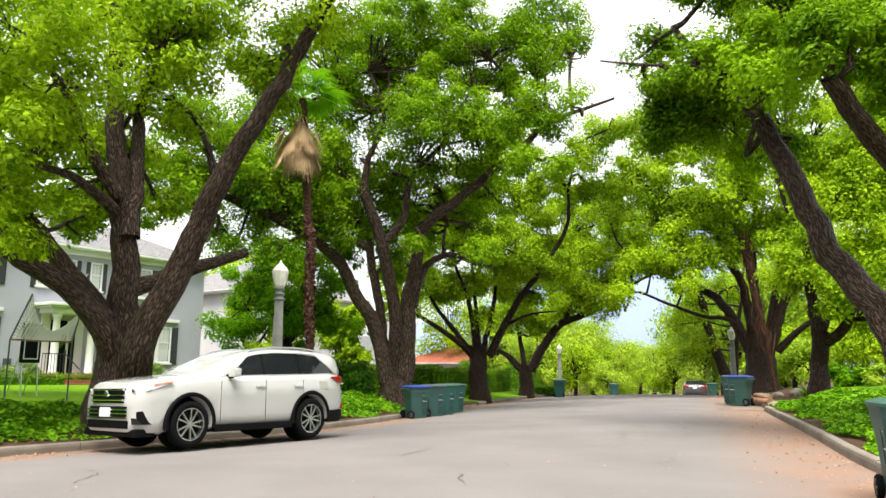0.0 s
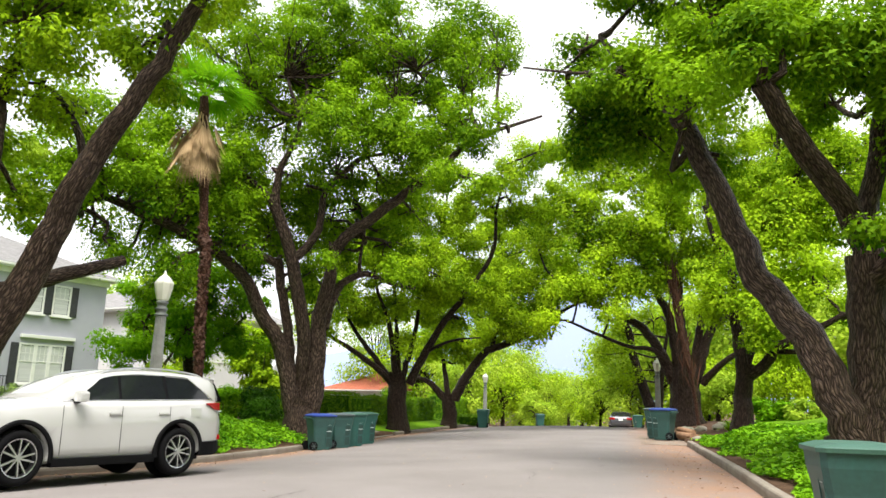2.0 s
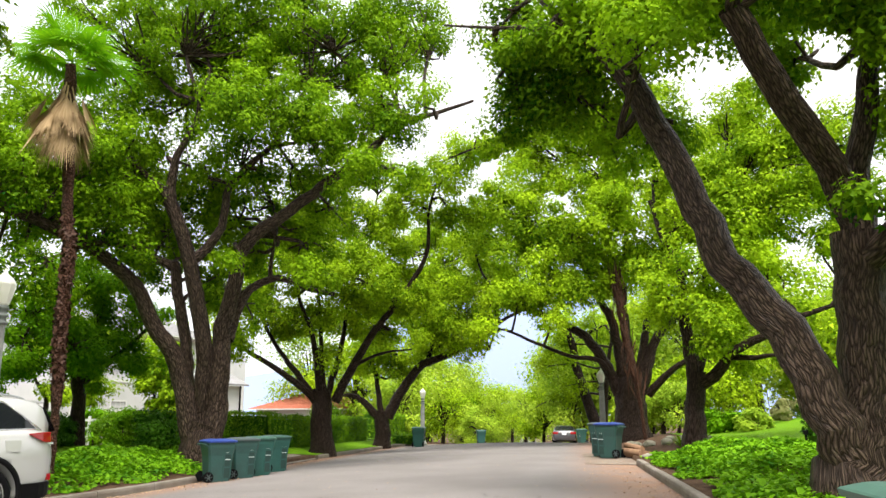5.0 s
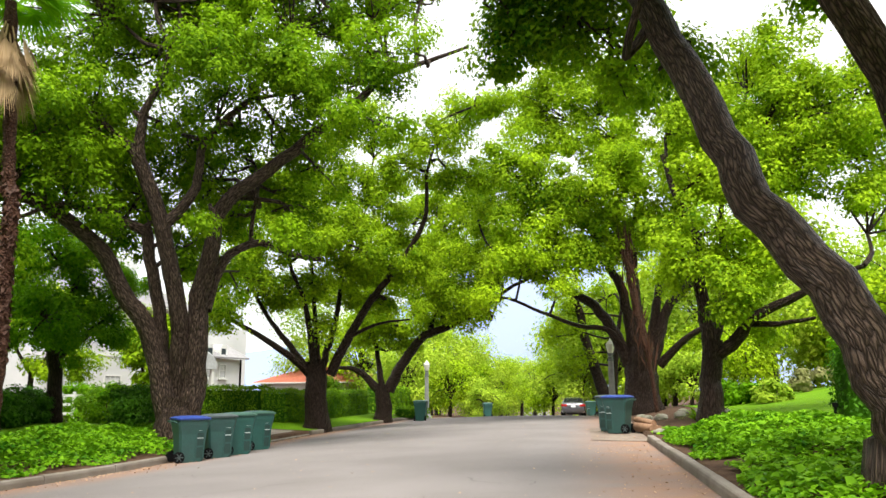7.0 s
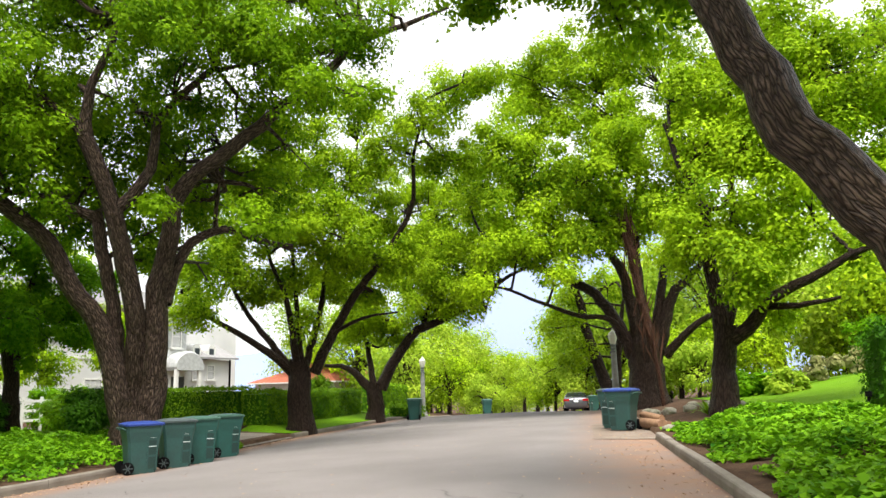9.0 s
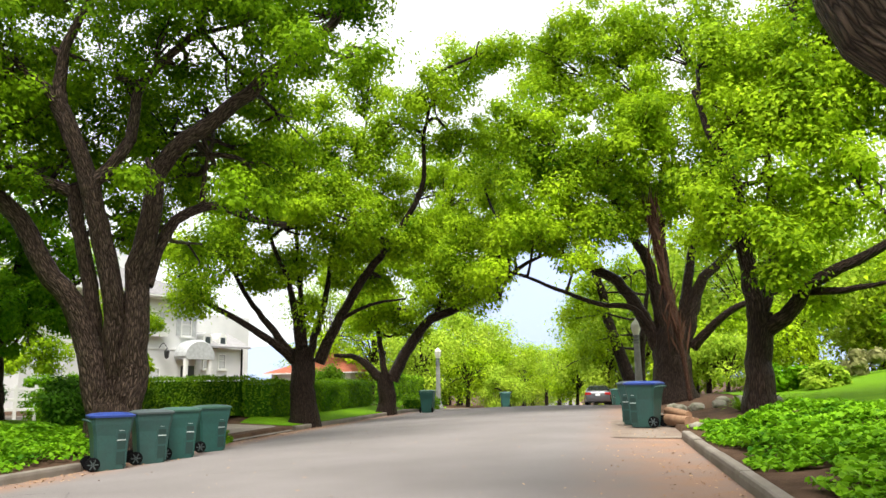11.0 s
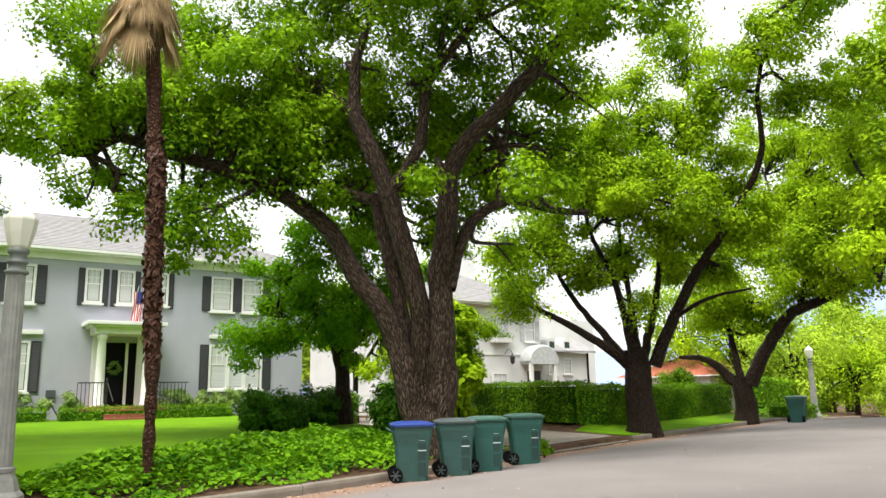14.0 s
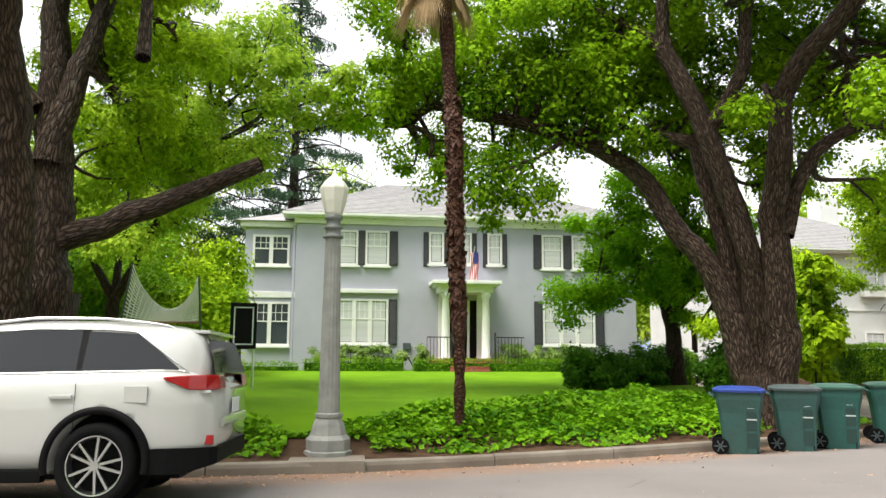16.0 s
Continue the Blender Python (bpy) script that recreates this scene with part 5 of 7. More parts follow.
        part("underbody", boxed(-0.6, 0.6, -1.9, 2.1, 0.22, 0.45), TRIM_BLACK, car)
        part("bumper_step", boxed(-0.60, 0.60, 2.38, 2.52, 0.70, 0.80, bevel=0.03), paint, car)
    else:
        part("number_plate", boxed(-0.16, 0.16, 2.41, 2.43, 0.70, 0.84, bevel=0.004), PLATE, car, "plain number plate")
    return car


def ground_at(x, y):
    a, b = float(left_edge(y)), float(right_edge(y))
    return float(road_level(x, y)) if a <= x <= b else float(land(x, y))


build_car("suv", pose(-6.04, 10.29, 0.0, 0, -1.3, -3) @ Matrix.Diagonal((1.0, 0.95, 1.0, 1.0)), SUV, CAR_WHITE, "clean white SUV with dark tinted windows parked at the kerb", -1.40, 1.39, 0.385)
sx, sy = -13.6, 63.0
build_car("sedan", pose(sx, sy, ground_at(sx, sy), -1.5, 0, 197), SEDAN, CAR_DARK, "dark sedan parked further down the street", -1.40, 1.35, 0.33, detail=False)
bpy.data.objects["sedan"].matrix_basis = pose(sx, sy, ground_at(sx, sy), 1.6, 0, 197)


# ---- wheeled bins ----
def build_bin(m, shell, lid_mat, label, lid_label, group):
    """A wheeled bin: its back, with axle and bar, faces -y."""
    b = thing("wheeled_bin", m, label, "bin", group)
    w0, w1, d0, d1, h = 0.24, 0.31, 0.25, 0.335, 0.94
    secs = []
    for z, k in ((0.0, 0.0), (0.03, 0.05), (0.30, 0.32), (0.62, 0.66), (0.80, 0.85), (0.82, 0.9), (h, 1.0)):
        w, d = w0 + (w1 - w0) * k, d0 + (d1 - d0) * k
        if z >= 0.80:
            w, d = w + 0.018, d + 0.018
        c = 0.045
        secs.append([(w - c, -d, z), (w, -d + c, z), (w, d - c, z), (w - c, d, z), (-w + c, d, z), (-w, d - c, z), (-w, -d + c, z), (-w + c, -d, z)])
    part("body", loft(secs), shell, b)
    secs = []
    for z, g in ((h, 0.045), (h + 0.035, 0.05), (h + 0.045, 0.035), (h + 0.075, -0.05), (h + 0.085, -0.16)):
        w, d, c = w1 + g, d1 + g, 0.06
        secs.append([(w - c, -d, z), (w, -d + c, z), (w, d - c, z), (w - c, d, z), (-w + c, d, z), (-w, d - c, z), (-w, -d + c, z), (-w + c, -d, z)])
    part("lid", loft(secs), lid_mat, b, lid_label)
    bar = np.array([(-0.26, -0.355, 0.86), (-0.26, -0.425, 0.90), (0.26, -0.425, 0.90), (0.26, -0.355, 0.86)])
    part("handle", joined("handle", [tube(smooth_line(bar, 0.1), np.full(len(smooth_line(bar, 0.1)), 0.016), 6, rng0)]), shell, b)
    for s in (1, -1):
        bm = disc_x(bmesh.new(), 0.125, s * 0.25, s * 0.315, -0.30, 0.125, 24)
        bmesh.ops.bevel(bm, geom=[e for e in bm.edges if e.calc_face_angle(0) > 0.6], offset=0.015, segments=2, affect="EDGES")
        w = part("wheel", bm, RUBBER, b, "black plastic wheel")
        bm = bmesh.new()
        for i in range(6):
            mm = Matrix.Translation((s * 0.316, -0.30, 0.125)) @ Matrix.Rotation(i * math.pi / 3, 4, "X") @ Matrix.Translation((0, 0.05, 0)) @ Matrix.Diagonal((0.012, 0.085, 0.018, 1))
            bmesh.ops.create_cube(bm, size=1, matrix=mm)
        part("hub", bm, LID_GREY, w)
        # ladder panel on the flank, its recess shade put into darker plates; stencil and label
        y0, y1 = 0.09, 0.235
        tilt = lambda z: w0 + (w1 - w0) * (0.05 + (z - 0.03) / 0.77 * 0.8)
        for za, zb in ((0.10, 0.33), (0.37, 0.52), (0.56, 0.68)):
            bm = loft([[(s * (tilt(za) + 0.003), y0, za), (s * (tilt(za) + 0.003), y1, za), (s * (tilt(za) - 0.02), y1, za), (s * (tilt(za) - 0.02), y0, za)],
                       [(s * (tilt(zb) + 0.003), y0, zb), (s * (tilt(zb) + 0.003), y1, zb), (s * (tilt(zb) - 0.02), y1, zb), (s * (tilt(zb) - 0.02), y0, zb)]])
            part("recess", bm, BIN_SHADE, b)
        for ya in (y0 - 0.03, y1 + 0.004):
            bm = loft([[(s * (tilt(z) + 0.012), ya, z), (s * (tilt(z) + 0.012), ya + 0.025, z), (s * (tilt(z) - 0.02), ya + 0.025, z), (s * (tilt(z) - 0.02), ya, z)] for z in (0.06, 0.74)])
            part("rib", bm, shell, b)
        part("label_bar", boxed(s * (tilt(0.53)), s * (tilt(0.53) + 0.008), y0, y1, 0.525, 0.54), STENCIL, b)
        part("label_bar", boxed(s * (tilt(0.71)), s * (tilt(0.71) + 0.008), y0 + 0.02, y1 - 0.03, 0.70, 0.73), STENCIL, b)
        stencil = part("stencil", boxed(s * (w1 + 0.010), s * (w1 + 0.0105), -0.12, -0.03, 0.855, 0.865), STENCIL, b, "worn white stencil mark")
        part("stencil_bar", boxed(s * (w1 + 0.0105), s * (w1 + 0.0125), -0.10, -0.085, 0.865, 0.90), STENCIL, stencil)
        part("stencil_bar", boxed(s * (w1 + 0.0105), s * (w1 + 0.0125), -0.065, -0.05, 0.865, 0.90), STENCIL, stencil)
    return b


LEFT_ROW = "bins in a row at the kerb"
for x, y, turn, shell, lid, lab, ll in ((-8.92, 19.95, -27, BIN_GREEN, LID_BLUE, "dark green wheeled bin with a blue lid at the kerb", "blue plastic lid"),
                                        (-9.02, 20.95, -29, BIN_GREEN, LID_GREY, "dark green wheeled bin with a grey lid at the kerb", "grey plastic lid"),
                                        (-9.14, 21.76, -30, BIN_TEAL, LID_GREEN, "teal green wheeled bin with a green lid", "green plastic lid"),
                                        (-9.75, 23.2, -28, BIN_TEAL, LID_GREEN, "teal green wheeled bin with a green lid", "green plastic lid")):
    build_bin(pose(x, y, ground_at(x, y) + 0.002, 0, 0, turn), shell, lid, lab, ll, LEFT_ROW)
for x, y, turn, shell, lid, lab, ll in ((-1.18, 28.1, 82, BIN_GREEN, LID_BLUE, "green wheeled bin with a blue lid beside split logs", "blue plastic lid"),
                                        (-1.62, 29.0, 84, BIN_GREEN, LID_GREY, "green wheeled bin with a grey lid beside split logs", "grey plastic lid")):
    build_bin(pose(x, y, ground_at(x, y) + 0.03, 0, 0, turn), shell, lid, lab, ll, "bins at the kerb cut")
build_bin(pose(5.12, 9.75, ground_at(5.12, 9.75) + 0.006, 0, 0, 196), BIN_GREEN, LID_GREEN, "green wheeled bin standing in the gutter by the ivy", "green plastic lid", "bins at the kerb cut")
for x, y, turn, lab in ((-14.6, 41.0, 20, "green wheeled bin far down the kerb"), (-10.2, 56.0, 110, "green wheeled bin beyond the parked sedan"), (-17.6, 56.0, 30, "grey-green wheeled bin beyond the crest")):
    build_bin(pose(x, y, ground_at(x, y) + 0.004, 0, 0, turn), BIN_TEAL, LID_GREEN, lab, "green plastic lid", "bins down the street")


# ---- lamp posts ----
def build_lamp(x, y, z, height, label):
    """A fluted concrete post on a stepped base with an acorn globe."""
    p = thing("street_lamp", pose(x, y, z), label, "street lamp", "street lamps")
    k = height / 3.97
    part("base", lathe(bmesh.new(), [(0.33, 0), (0.33, 0.06), (0.30, 0.075), (0.305, 0.22), (0.27, 0.26), (0.25, 0.28), (0.215, 0.42), (0.175, 0.50), (0.19, 0.52), (0.19, 0.56), (0.15, 0.58)], 8), POST_GREY, p, "stepped octagonal concrete base")
    bm, rings = bmesh.new(), []
    for z0, r in ((0.56, 0.145), (1.5, 0.128), (2.4, 0.112), (3.02 * k, 0.10)):
        rings.append([bm.verts.new(((r + (0.009 if i % 2 else 0)) * math.cos(2 * math.pi * i / 32), (r + (0.009 if i % 2 else 0)) * math.sin(2 * math.pi * i / 32), z0)) for i in range(32)])
    for a, b in zip(rings, rings[1:]):
        for i in range(32):
            bm.faces.new((a[i], a[(i + 1) % 32], b[(i + 1) % 32], b[i]))
    part("shaft", bm, POST_GREY, p, "fluted tapering concrete shaft")
    t = 3.0 * k
    part("collar", lathe(bmesh.new(), [(0.10, t), (0.145, t + 0.02), (0.145, t + 0.05), (0.105, t + 0.07), (0.105, t + 0.14), (0.13, t + 0.155), (0.13, t + 0.18), (0.10, t + 0.20), (0.10, t + 0.27), (0.125, t + 0.285), (0.13, t + 0.33), (0.11, t + 0.35)], 20), POST_BAND, p, "ringed metal collar", smooth=True)
    g = t + 0.35
    part("globe", lathe(bmesh.new(), [(0.105, g), (0.13, g + 0.03), (0.175, g + 0.20), (0.205, g + 0.38), (0.20, g + 0.41), (0.14, g + 0.50), (0.06, g + 0.57), (0.035, g + 0.60), (0.03, g + 0.64), (0.004, g + 0.68)], 8), GLOBE, p, "frosted cream acorn globe")
    return p


part("lamp_pad", boxed(-8.75, -7.72, 13.1, 14.1, -0.12, 0.035, bevel=0.01), CONCRETE)
tagged(bpy.data.objects["lamp_pad"], "square concrete pad under the lamp post", "pad", kind="structure")
build_lamp(-8.36, 13.6, 0.03, 3.97, "grey concrete street lamp with an acorn globe by the kerb")
build_lamp(-18.9, 49.5, float(land(-18.9, 49.5)), 3.6, "pale street lamp with an acorn globe far down the street")
build_lamp(-4.7, 40.8, float(land(-4.7, 40.8)), 3.3, "grey street lamp beside the massive tree")



# ---- houses ----
def window(house, x, y0, y1, z0, z1, lights=1, muntin=3, blind=True, sill=True, name="window"):
    """A sash window let into a wall that faces +x: frame, lights with glazing bars, sill."""
    w = part(name, boxed(x - 0.04, x + 0.012, y0, y1, z0, z1), WIN_GLASS, house, "white-framed sash window")
    fr = lambda a, b, c, d, pn="frame_bar", dx=0.05: part(pn, boxed(x - 0.02, x + dx, a, b, c, d, bevel=0.006), TRIM_WHITE, w)
    t = 0.09
    fr(y0 - t, y0, z0 - t, z1 + t), fr(y1, y1 + t, z0 - t, z1 + t), fr(y0, y1, z1, z1 + t), fr(y0, y1, z0 - t, z0)
    step_y = (y1 - y0) / lights
    meet = z0 + (z1 - z0) * 0.56
    for i in range(lights):
        a, b = y0 + i * step_y, y0 + (i + 1) * step_y
        if i:
            fr(a - 0.08, a + 0.08, z0, z1)
        fr(a, b, meet - 0.025, meet + 0.025, dx=0.035)
        for k in range(1, muntin):
            yy = a + (b - a) * k / muntin
            fr(yy - 0.012, yy + 0.012, meet, z1, "glazing_bar", 0.028)
        zz = (meet + z1) / 2
        fr(a, b, zz - 0.011, zz + 0.011, "glazing_bar", 0.026)
        if blind:
            part("blind", boxed(x + 0.0125, x + 0.016, a + 0.03, b - 0.03, z0 + 0.02, z1 - 0.02), BLIND, w, "lowered pale window blind")
    if sill:
        part("sill", boxed(x - 0.02, x + 0.14, y0 - 0.16, y1 + 0.16, z0 - 0.17, z0 - 0.09, bevel=0.012), TRIM_WHITE, w)
    return w


def shutter(house, x, y0, y1, z0, z1):
    s = part("shutter", boxed(x, x + 0.045, y0, y1, z0, z1, bevel=0.006), SHUTTER, house, "charcoal louvred shutter")
    n = int((z1 - z0) / 0.075)
    bm = bmesh.new()
    for i in range(n):
        z = z0 + 0.06 + i * (z1 - z0 - 0.12) / n
        mm = Matrix.Translation((x + 0.045, (y0 + y1) / 2, z + 0.03)) @ Matrix.Rotation(-0.5, 4, "Y") @ Matrix.Diagonal((0.012, y1 - y0 - 0.1, 0.05, 1))
        bmesh.ops.create_cube(bm, size=1, matrix=mm)
    tagged(part("slats", bm, SHUTTER, s), kind="stuff")


def hip_roof(house, x0, x1, y0, y1, z, ridge_z, ridge_a, ridge_b, mat, label):
    """A hipped roof of overlapping courses with a thick eave."""
    roof = part("roof", loft([[(x0, y0, z - 0.1), (x1, y0, z - 0.1), (x1, y1, z - 0.1), (x0, y1, z - 0.1)], [(x0, y0, z), (x1, y0, z), (x1, y1, z), (x0, y1, z)]]), TRIM_WHITE, house, label)
    xm, n = (x0 + x1) / 2, 24
    for i in range(n):
        k0, k1 = i / n, (i + 1) / n
        def ring(k, lift):
            a = (x0 + (xm - 0.02 - x0) * k, x1 + (xm + 0.02 - x1) * k, y0 + (ridge_a - y0) * k, y1 + (ridge_b - y1) * k, z + (ridge_z - z) * k + lift)
            return [(a[0], a[2], a[4]), (a[1], a[2], a[4]), (a[1], a[3], a[4]), (a[0], a[3], a[4])]
        part("shingle_course", loft([ring(k0, 0.0), ring(k0, 0.028), ring(k1, 0.004)]), mat, roof)
    return roof


HX, HB = -28.07, 0.55
house = thing("grey_house", pose(0, 0, 0), "two-storey grey-blue stucco house with charcoal shutters and hipped roof", "house")
part("wall", boxed(-37.2, HX, 11.75, 25.95, HB, 6.55), STUCCO, house, "grey-blue stucco wall")
part("wing_wall", boxed(-36.0, -28.75, 9.65, 11.75, HB, 6.45), STUCCO, house, "set-back stucco wing")
part("cornice", boxed(-37.3, HX + 0.10, 11.65, 26.05, 6.55, 6.80, bevel=0.03), TRIM_WHITE, house, "white moulded cornice")
part("gutter_board", boxed(-37.6, HX + 0.42, 11.3, 26.4, 6.80, 6.93, bevel=0.03), TRIM_WHITE, house, "white eave")
part("wing_eave", boxed(-36.2, -28.55, 9.45, 11.65, 6.45, 6.68, bevel=0.03), TRIM_WHITE, house, "white eave")
part("wing_roof", loft([[(-36.2, 9.2, 6.68), (-28.4, 9.2, 6.68), (-28.4, 11.7, 6.68), (-36.2, 11.7, 6.68)], [(-33.0, 11.2, 7.6), (-31.6, 11.2, 7.6), (-31.6, 11.7, 7.6), (-33.0, 11.7, 7.6)]]), SHINGLE, house, "low grey shingled wing roof")
hip_roof(house, -37.7, HX + 0.5, 11.2, 26.5, 6.94, 9.25, 15.6, 21.4, SHINGLE, "grey shingled hipped roof")
part("string_course", boxed(-28.75, -28.69, 9.65, 11.75, 3.55, 3.8, bevel=0.02), TRIM_WHITE, house)
ux0, ux1 = 4.95, 6.22
for a, b in ((13.41, 14.14), (14.61, 15.40)):
    window(house, HX, a, b, ux0, ux1)
for a, b in ((17.22, 17.66), (18.36, 18.82), (19.66, 20.10)):
    window(house, HX, a, b, ux0 + 0.12, ux1)
for a, b in ((21.98, 22.71), (23.28, 24.0)):
    window(house, HX, a, b, ux0, ux1)
for a, b in ((12.93, 13.30), (14.20, 14.55), (15.50, 15.84), (16.90, 17.12), (17.76, 17.97), (18.05, 18.25), (18.90, 19.12), (19.38, 19.57), (20.20, 20.40), (21.53, 21.88), (22.82, 23.18), (24.1, 24.45)):
    shutter(house, HX + 0.004, a, b, ux0 - 0.08, ux1 + 0.08)
for a, b in ((13.48, 15.40), (22.0, 24.05)):
    window(house, HX, a, b, 1.78, 3.42, lights=3)
    part("hood_mould", boxed(HX - 0.02, HX + 0.16, a - 0.1, b + 0.45, 3.74, 3.90, bevel=0.02), TRIM_WHITE, house, "white moulding over the window")
for a, b in ((13.02, 13.36), (15.52, 15.84), (21.54, 21.88), (24.18, 24.53)):
    shutter(house, HX + 0.004, a, b, 1.66, 3.50)
window(house, -28.75, 10.05, 11.35, 4.95, 6.05, lights=2, blind=False)
window(house, -28.75, 10.0, 11.45, 1.7, 3.3, lights=2, blind=False)
# porch
porch = part("porch", boxed(HX - 0.02, HX + 1.5, 17.0, 20.0, HB, 1.12, bevel=0.03), BRICK_RED, house, "brick porch with white columns")
part("porch_roof", boxed(HX - 0.02, HX + 1.5, 17.12, 19.88, 4.06, 4.20, bevel=0.03), TRIM_WHITE, porch, "white flat porch roof")
part("porch_moulding", boxed(HX - 0.02, HX + 1.38, 17.26, 19.74, 3.97, 4.06, bevel=0.02), TRIM_WHITE, porch)
part("porch_frieze", boxed(HX - 0.02, HX + 1.25, 17.42, 19.58, 3.74, 3.97, bevel=0.02), TRIM_WHITE, porch)
for y in (17.70, 19.30):
    part("column", lathe(bmesh.new(), [(0.21, 1.12), (0.21, 1.20), (0.17, 1.26), (0.165, 2.2), (0.14, 3.50), (0.17, 3.55), (0.20, 3.62), (0.20, 3.74)], 20, (HX + 1.05, y)), TRIM_WHITE, porch, "round white column", smooth=True)
    part("pilaster", boxed(HX, HX + 0.08, y - 0.17, y + 0.17, 1.12, 3.74, bevel=0.01), TRIM_WHITE, porch)
door = part("door_1", boxed(HX + 0.004, HX + 0.03, 17.92, 19.16, 1.12, 3.50, bevel=0.004), TRIM_BLACK, house, "dark front door with a wreath")
for y in (17.88, 18.76, 19.16):
    part("door_frame", boxed(HX + 0.03, HX + 0.075, y - 0.05, y + 0.05, 1.12, 3.5), TRIM_WHITE, door)
rng_w = np.random.default_rng(4)
ang = rng_w.uniform(0, 6.28, 240)
rr = 0.19 + rng_w.normal(size=240) * 0.04
cw = np.stack([HX + 0.09 + rng_w.uniform(-0.02, 0.03, 240), 18.34 + rr * np.cos(ang), 2.55 + rr * np.sin(ang)], 1)
part("wreath", leaf_mesh("wreath", leaves(cw, rng_w.normal(size=(240, 3)) + np.array((1.5, 0, 0)), 0.08, 0.04, rng_w)), LEAF_ROSE, door, "pale leafy wreath")
for i in range(4):
    part("porch_step", boxed(HX + 1.5 + 0.3 * i, HX + 1.8 + 0.3 * i, 17.75, 19.25, HB, 1.0 - 0.13 * i, bevel=0.01), BRICK_RED, porch, "red brick step")
rail = part("railing", boxed(HX + 1.66, HX + 1.70, 16.9, 17.05, 1.95, 1.99), IRON, porch, "black iron porch railing")
for y0, y1 in ((16.9, 17.85), (19.55, 20.7)):
    part("rail_bar", boxed(HX + 1.66, HX + 1.70, y0, y1, 1.95, 1.99), IRON, rail)
    for y in np.arange(y0, y1 + 0.01, 0.13):
        part("baluster", boxed(HX + 1.67, HX + 1.69, y - 0.01, y + 0.01, HB, 1.95), IRON, rail)
for y in (17.85, 19.55):
    part("newel", boxed(HX + 1.65, HX + 1.71, y - 0.03, y + 0.03, HB, 2.15), IRON, rail)
    bm = loft([[(HX + 1.68, y, 1.95), (HX + 1.68, y + 0.03, 1.95), (HX + 1.68, y + 0.03, 1.99), (HX + 1.68, y, 1.99)], [(HX + 2.95, y, 1.3), (HX + 2.95, y + 0.03, 1.3), (HX + 2.95, y + 0.03, 1.34), (HX + 2.95, y, 1.34)]])
    part("rail_bar", bm, IRON, rail)
part("meter_box", boxed(HX, HX + 0.12, 16.1, 16.4, 1.5, 1.75, bevel=0.01), LID_GREY, house)
part("downpipe", boxed(HX - 0.35, HX - 0.25, 11.60, 11.70, HB, 6.5, bevel=0.02), STUCCO, house)
# flag above the porch
flag = thing("flag", pose(HX + 0.9, 18.85, 4.3), "small striped flag hanging from a short pole", "flag")
part("pole", joined("pole", [tube(np.array([(-0.85, 0, 0.45), (-0.1, 0, 1.0), (0.25, 0, 1.3)]), np.array([0.016, 0.016, 0.014]), 6, rng0)]), TRIM_WHITE, flag)
FLAG_RED, FLAG_BLUE, FLAG_WHITE = plain("flag_red", (0.5, 0.02, 0.03), 0.8), plain("flag_blue", (0.02, 0.03, 0.18), 0.8), plain("flag_white", (0.75, 0.75, 0.75), 0.8)
for i in range(9):
    y = -0.16 + i * 0.035
    bm = loft([[(0.1 + 0.05 * math.sin(k * 5 + i), y + 0.03 * math.sin(k * 4), 1.05 - k), (0.115 + 0.05 * math.sin(k * 5 + i), y + 0.03 * math.sin(k * 4), 1.05 - k), (0.115 + 0.05 * math.sin(k * 5 + i), y + 0.035 + 0.03 * math.sin(k * 4), 1.05 - k), (0.1 + 0.05 * math.sin(k * 5 + i), y + 0.035 + 0.03 * math.sin(k * 4), 1.05 - k)] for k in np.linspace(0, 1.15, 10)])
    part("stripe", bm, (FLAG_RED, FLAG_WHITE)[i % 2], flag)
part("canton", boxed(0.06, 0.17, -0.02, 0.16, 0.62, 1.06, bevel=0.01), FLAG_BLUE, flag)

# white house beyond the driveway
WX, WB = -32.0, 0.3
white = thing("white_house", pose(0, 0, 0), "white stucco house with grey hipped roof and arched entry canopy", "house")
part("wall", boxed(-41.5, WX, 32.2, 43.0, WB, 6.35), STUCCO_WHITE, white, "white stucco wall")
part("eave", boxed(-42.0, WX + 0.5, 31.7, 43.5, 6.35, 6.55, bevel=0.03), TRIM_WHITE, white, "white eave")
hip_roof(white, -42.1, WX + 0.6, 31.6, 43.6, 6.56, 9.2, 36.4, 38.8, SHINGLE, "dark grey hipped roof")
part("chimney", boxed(-38.6, -37.4, 41.0, 42.2, 7.0, 10.4, bevel=0.04), STUCCO_WHITE, white, "white chimney stack")
part("band", boxed(WX - 0.02, WX + 0.05, 32.2, 43.0, 3.5, 3.62, bevel=0.01), TRIM_WHITE, white)
SHUTTER_PALE = material("pale_grey_shutter", (0.55, 0.57, 0.58), 0.6, scale=5, bump=0.05)
for a, b, z0, z1 in ((39.5, 40.1, 4.75, 5.6), (41.85, 42.5, 4.4, 5.5), (36.0, 36.6, 4.6, 5.5), (33.5, 34.2, 4.6, 5.5)):
    window(white, WX, a, b, z0, z1)
    for c in (a - 0.42, b + 0.12):
        part("shutter", boxed(WX + 0.004, WX + 0.05, c, c + 0.3, z0 - 0.05, z1 + 0.05, bevel=0.01), SHUTTER_PALE, white, "pale grey shutter")
for a, b in ((39.4, 40.3), (36.0, 37.0), (33.4, 34.4)):
    window(white, WX, a, b, 1.2, 2.4)
bx = part("window_box", boxed(WX, WX + 0.4, 39.2, 40.5, 4.2, 4.5, bevel=0.02), TRIM_WHITE, white, "white window box with plants")
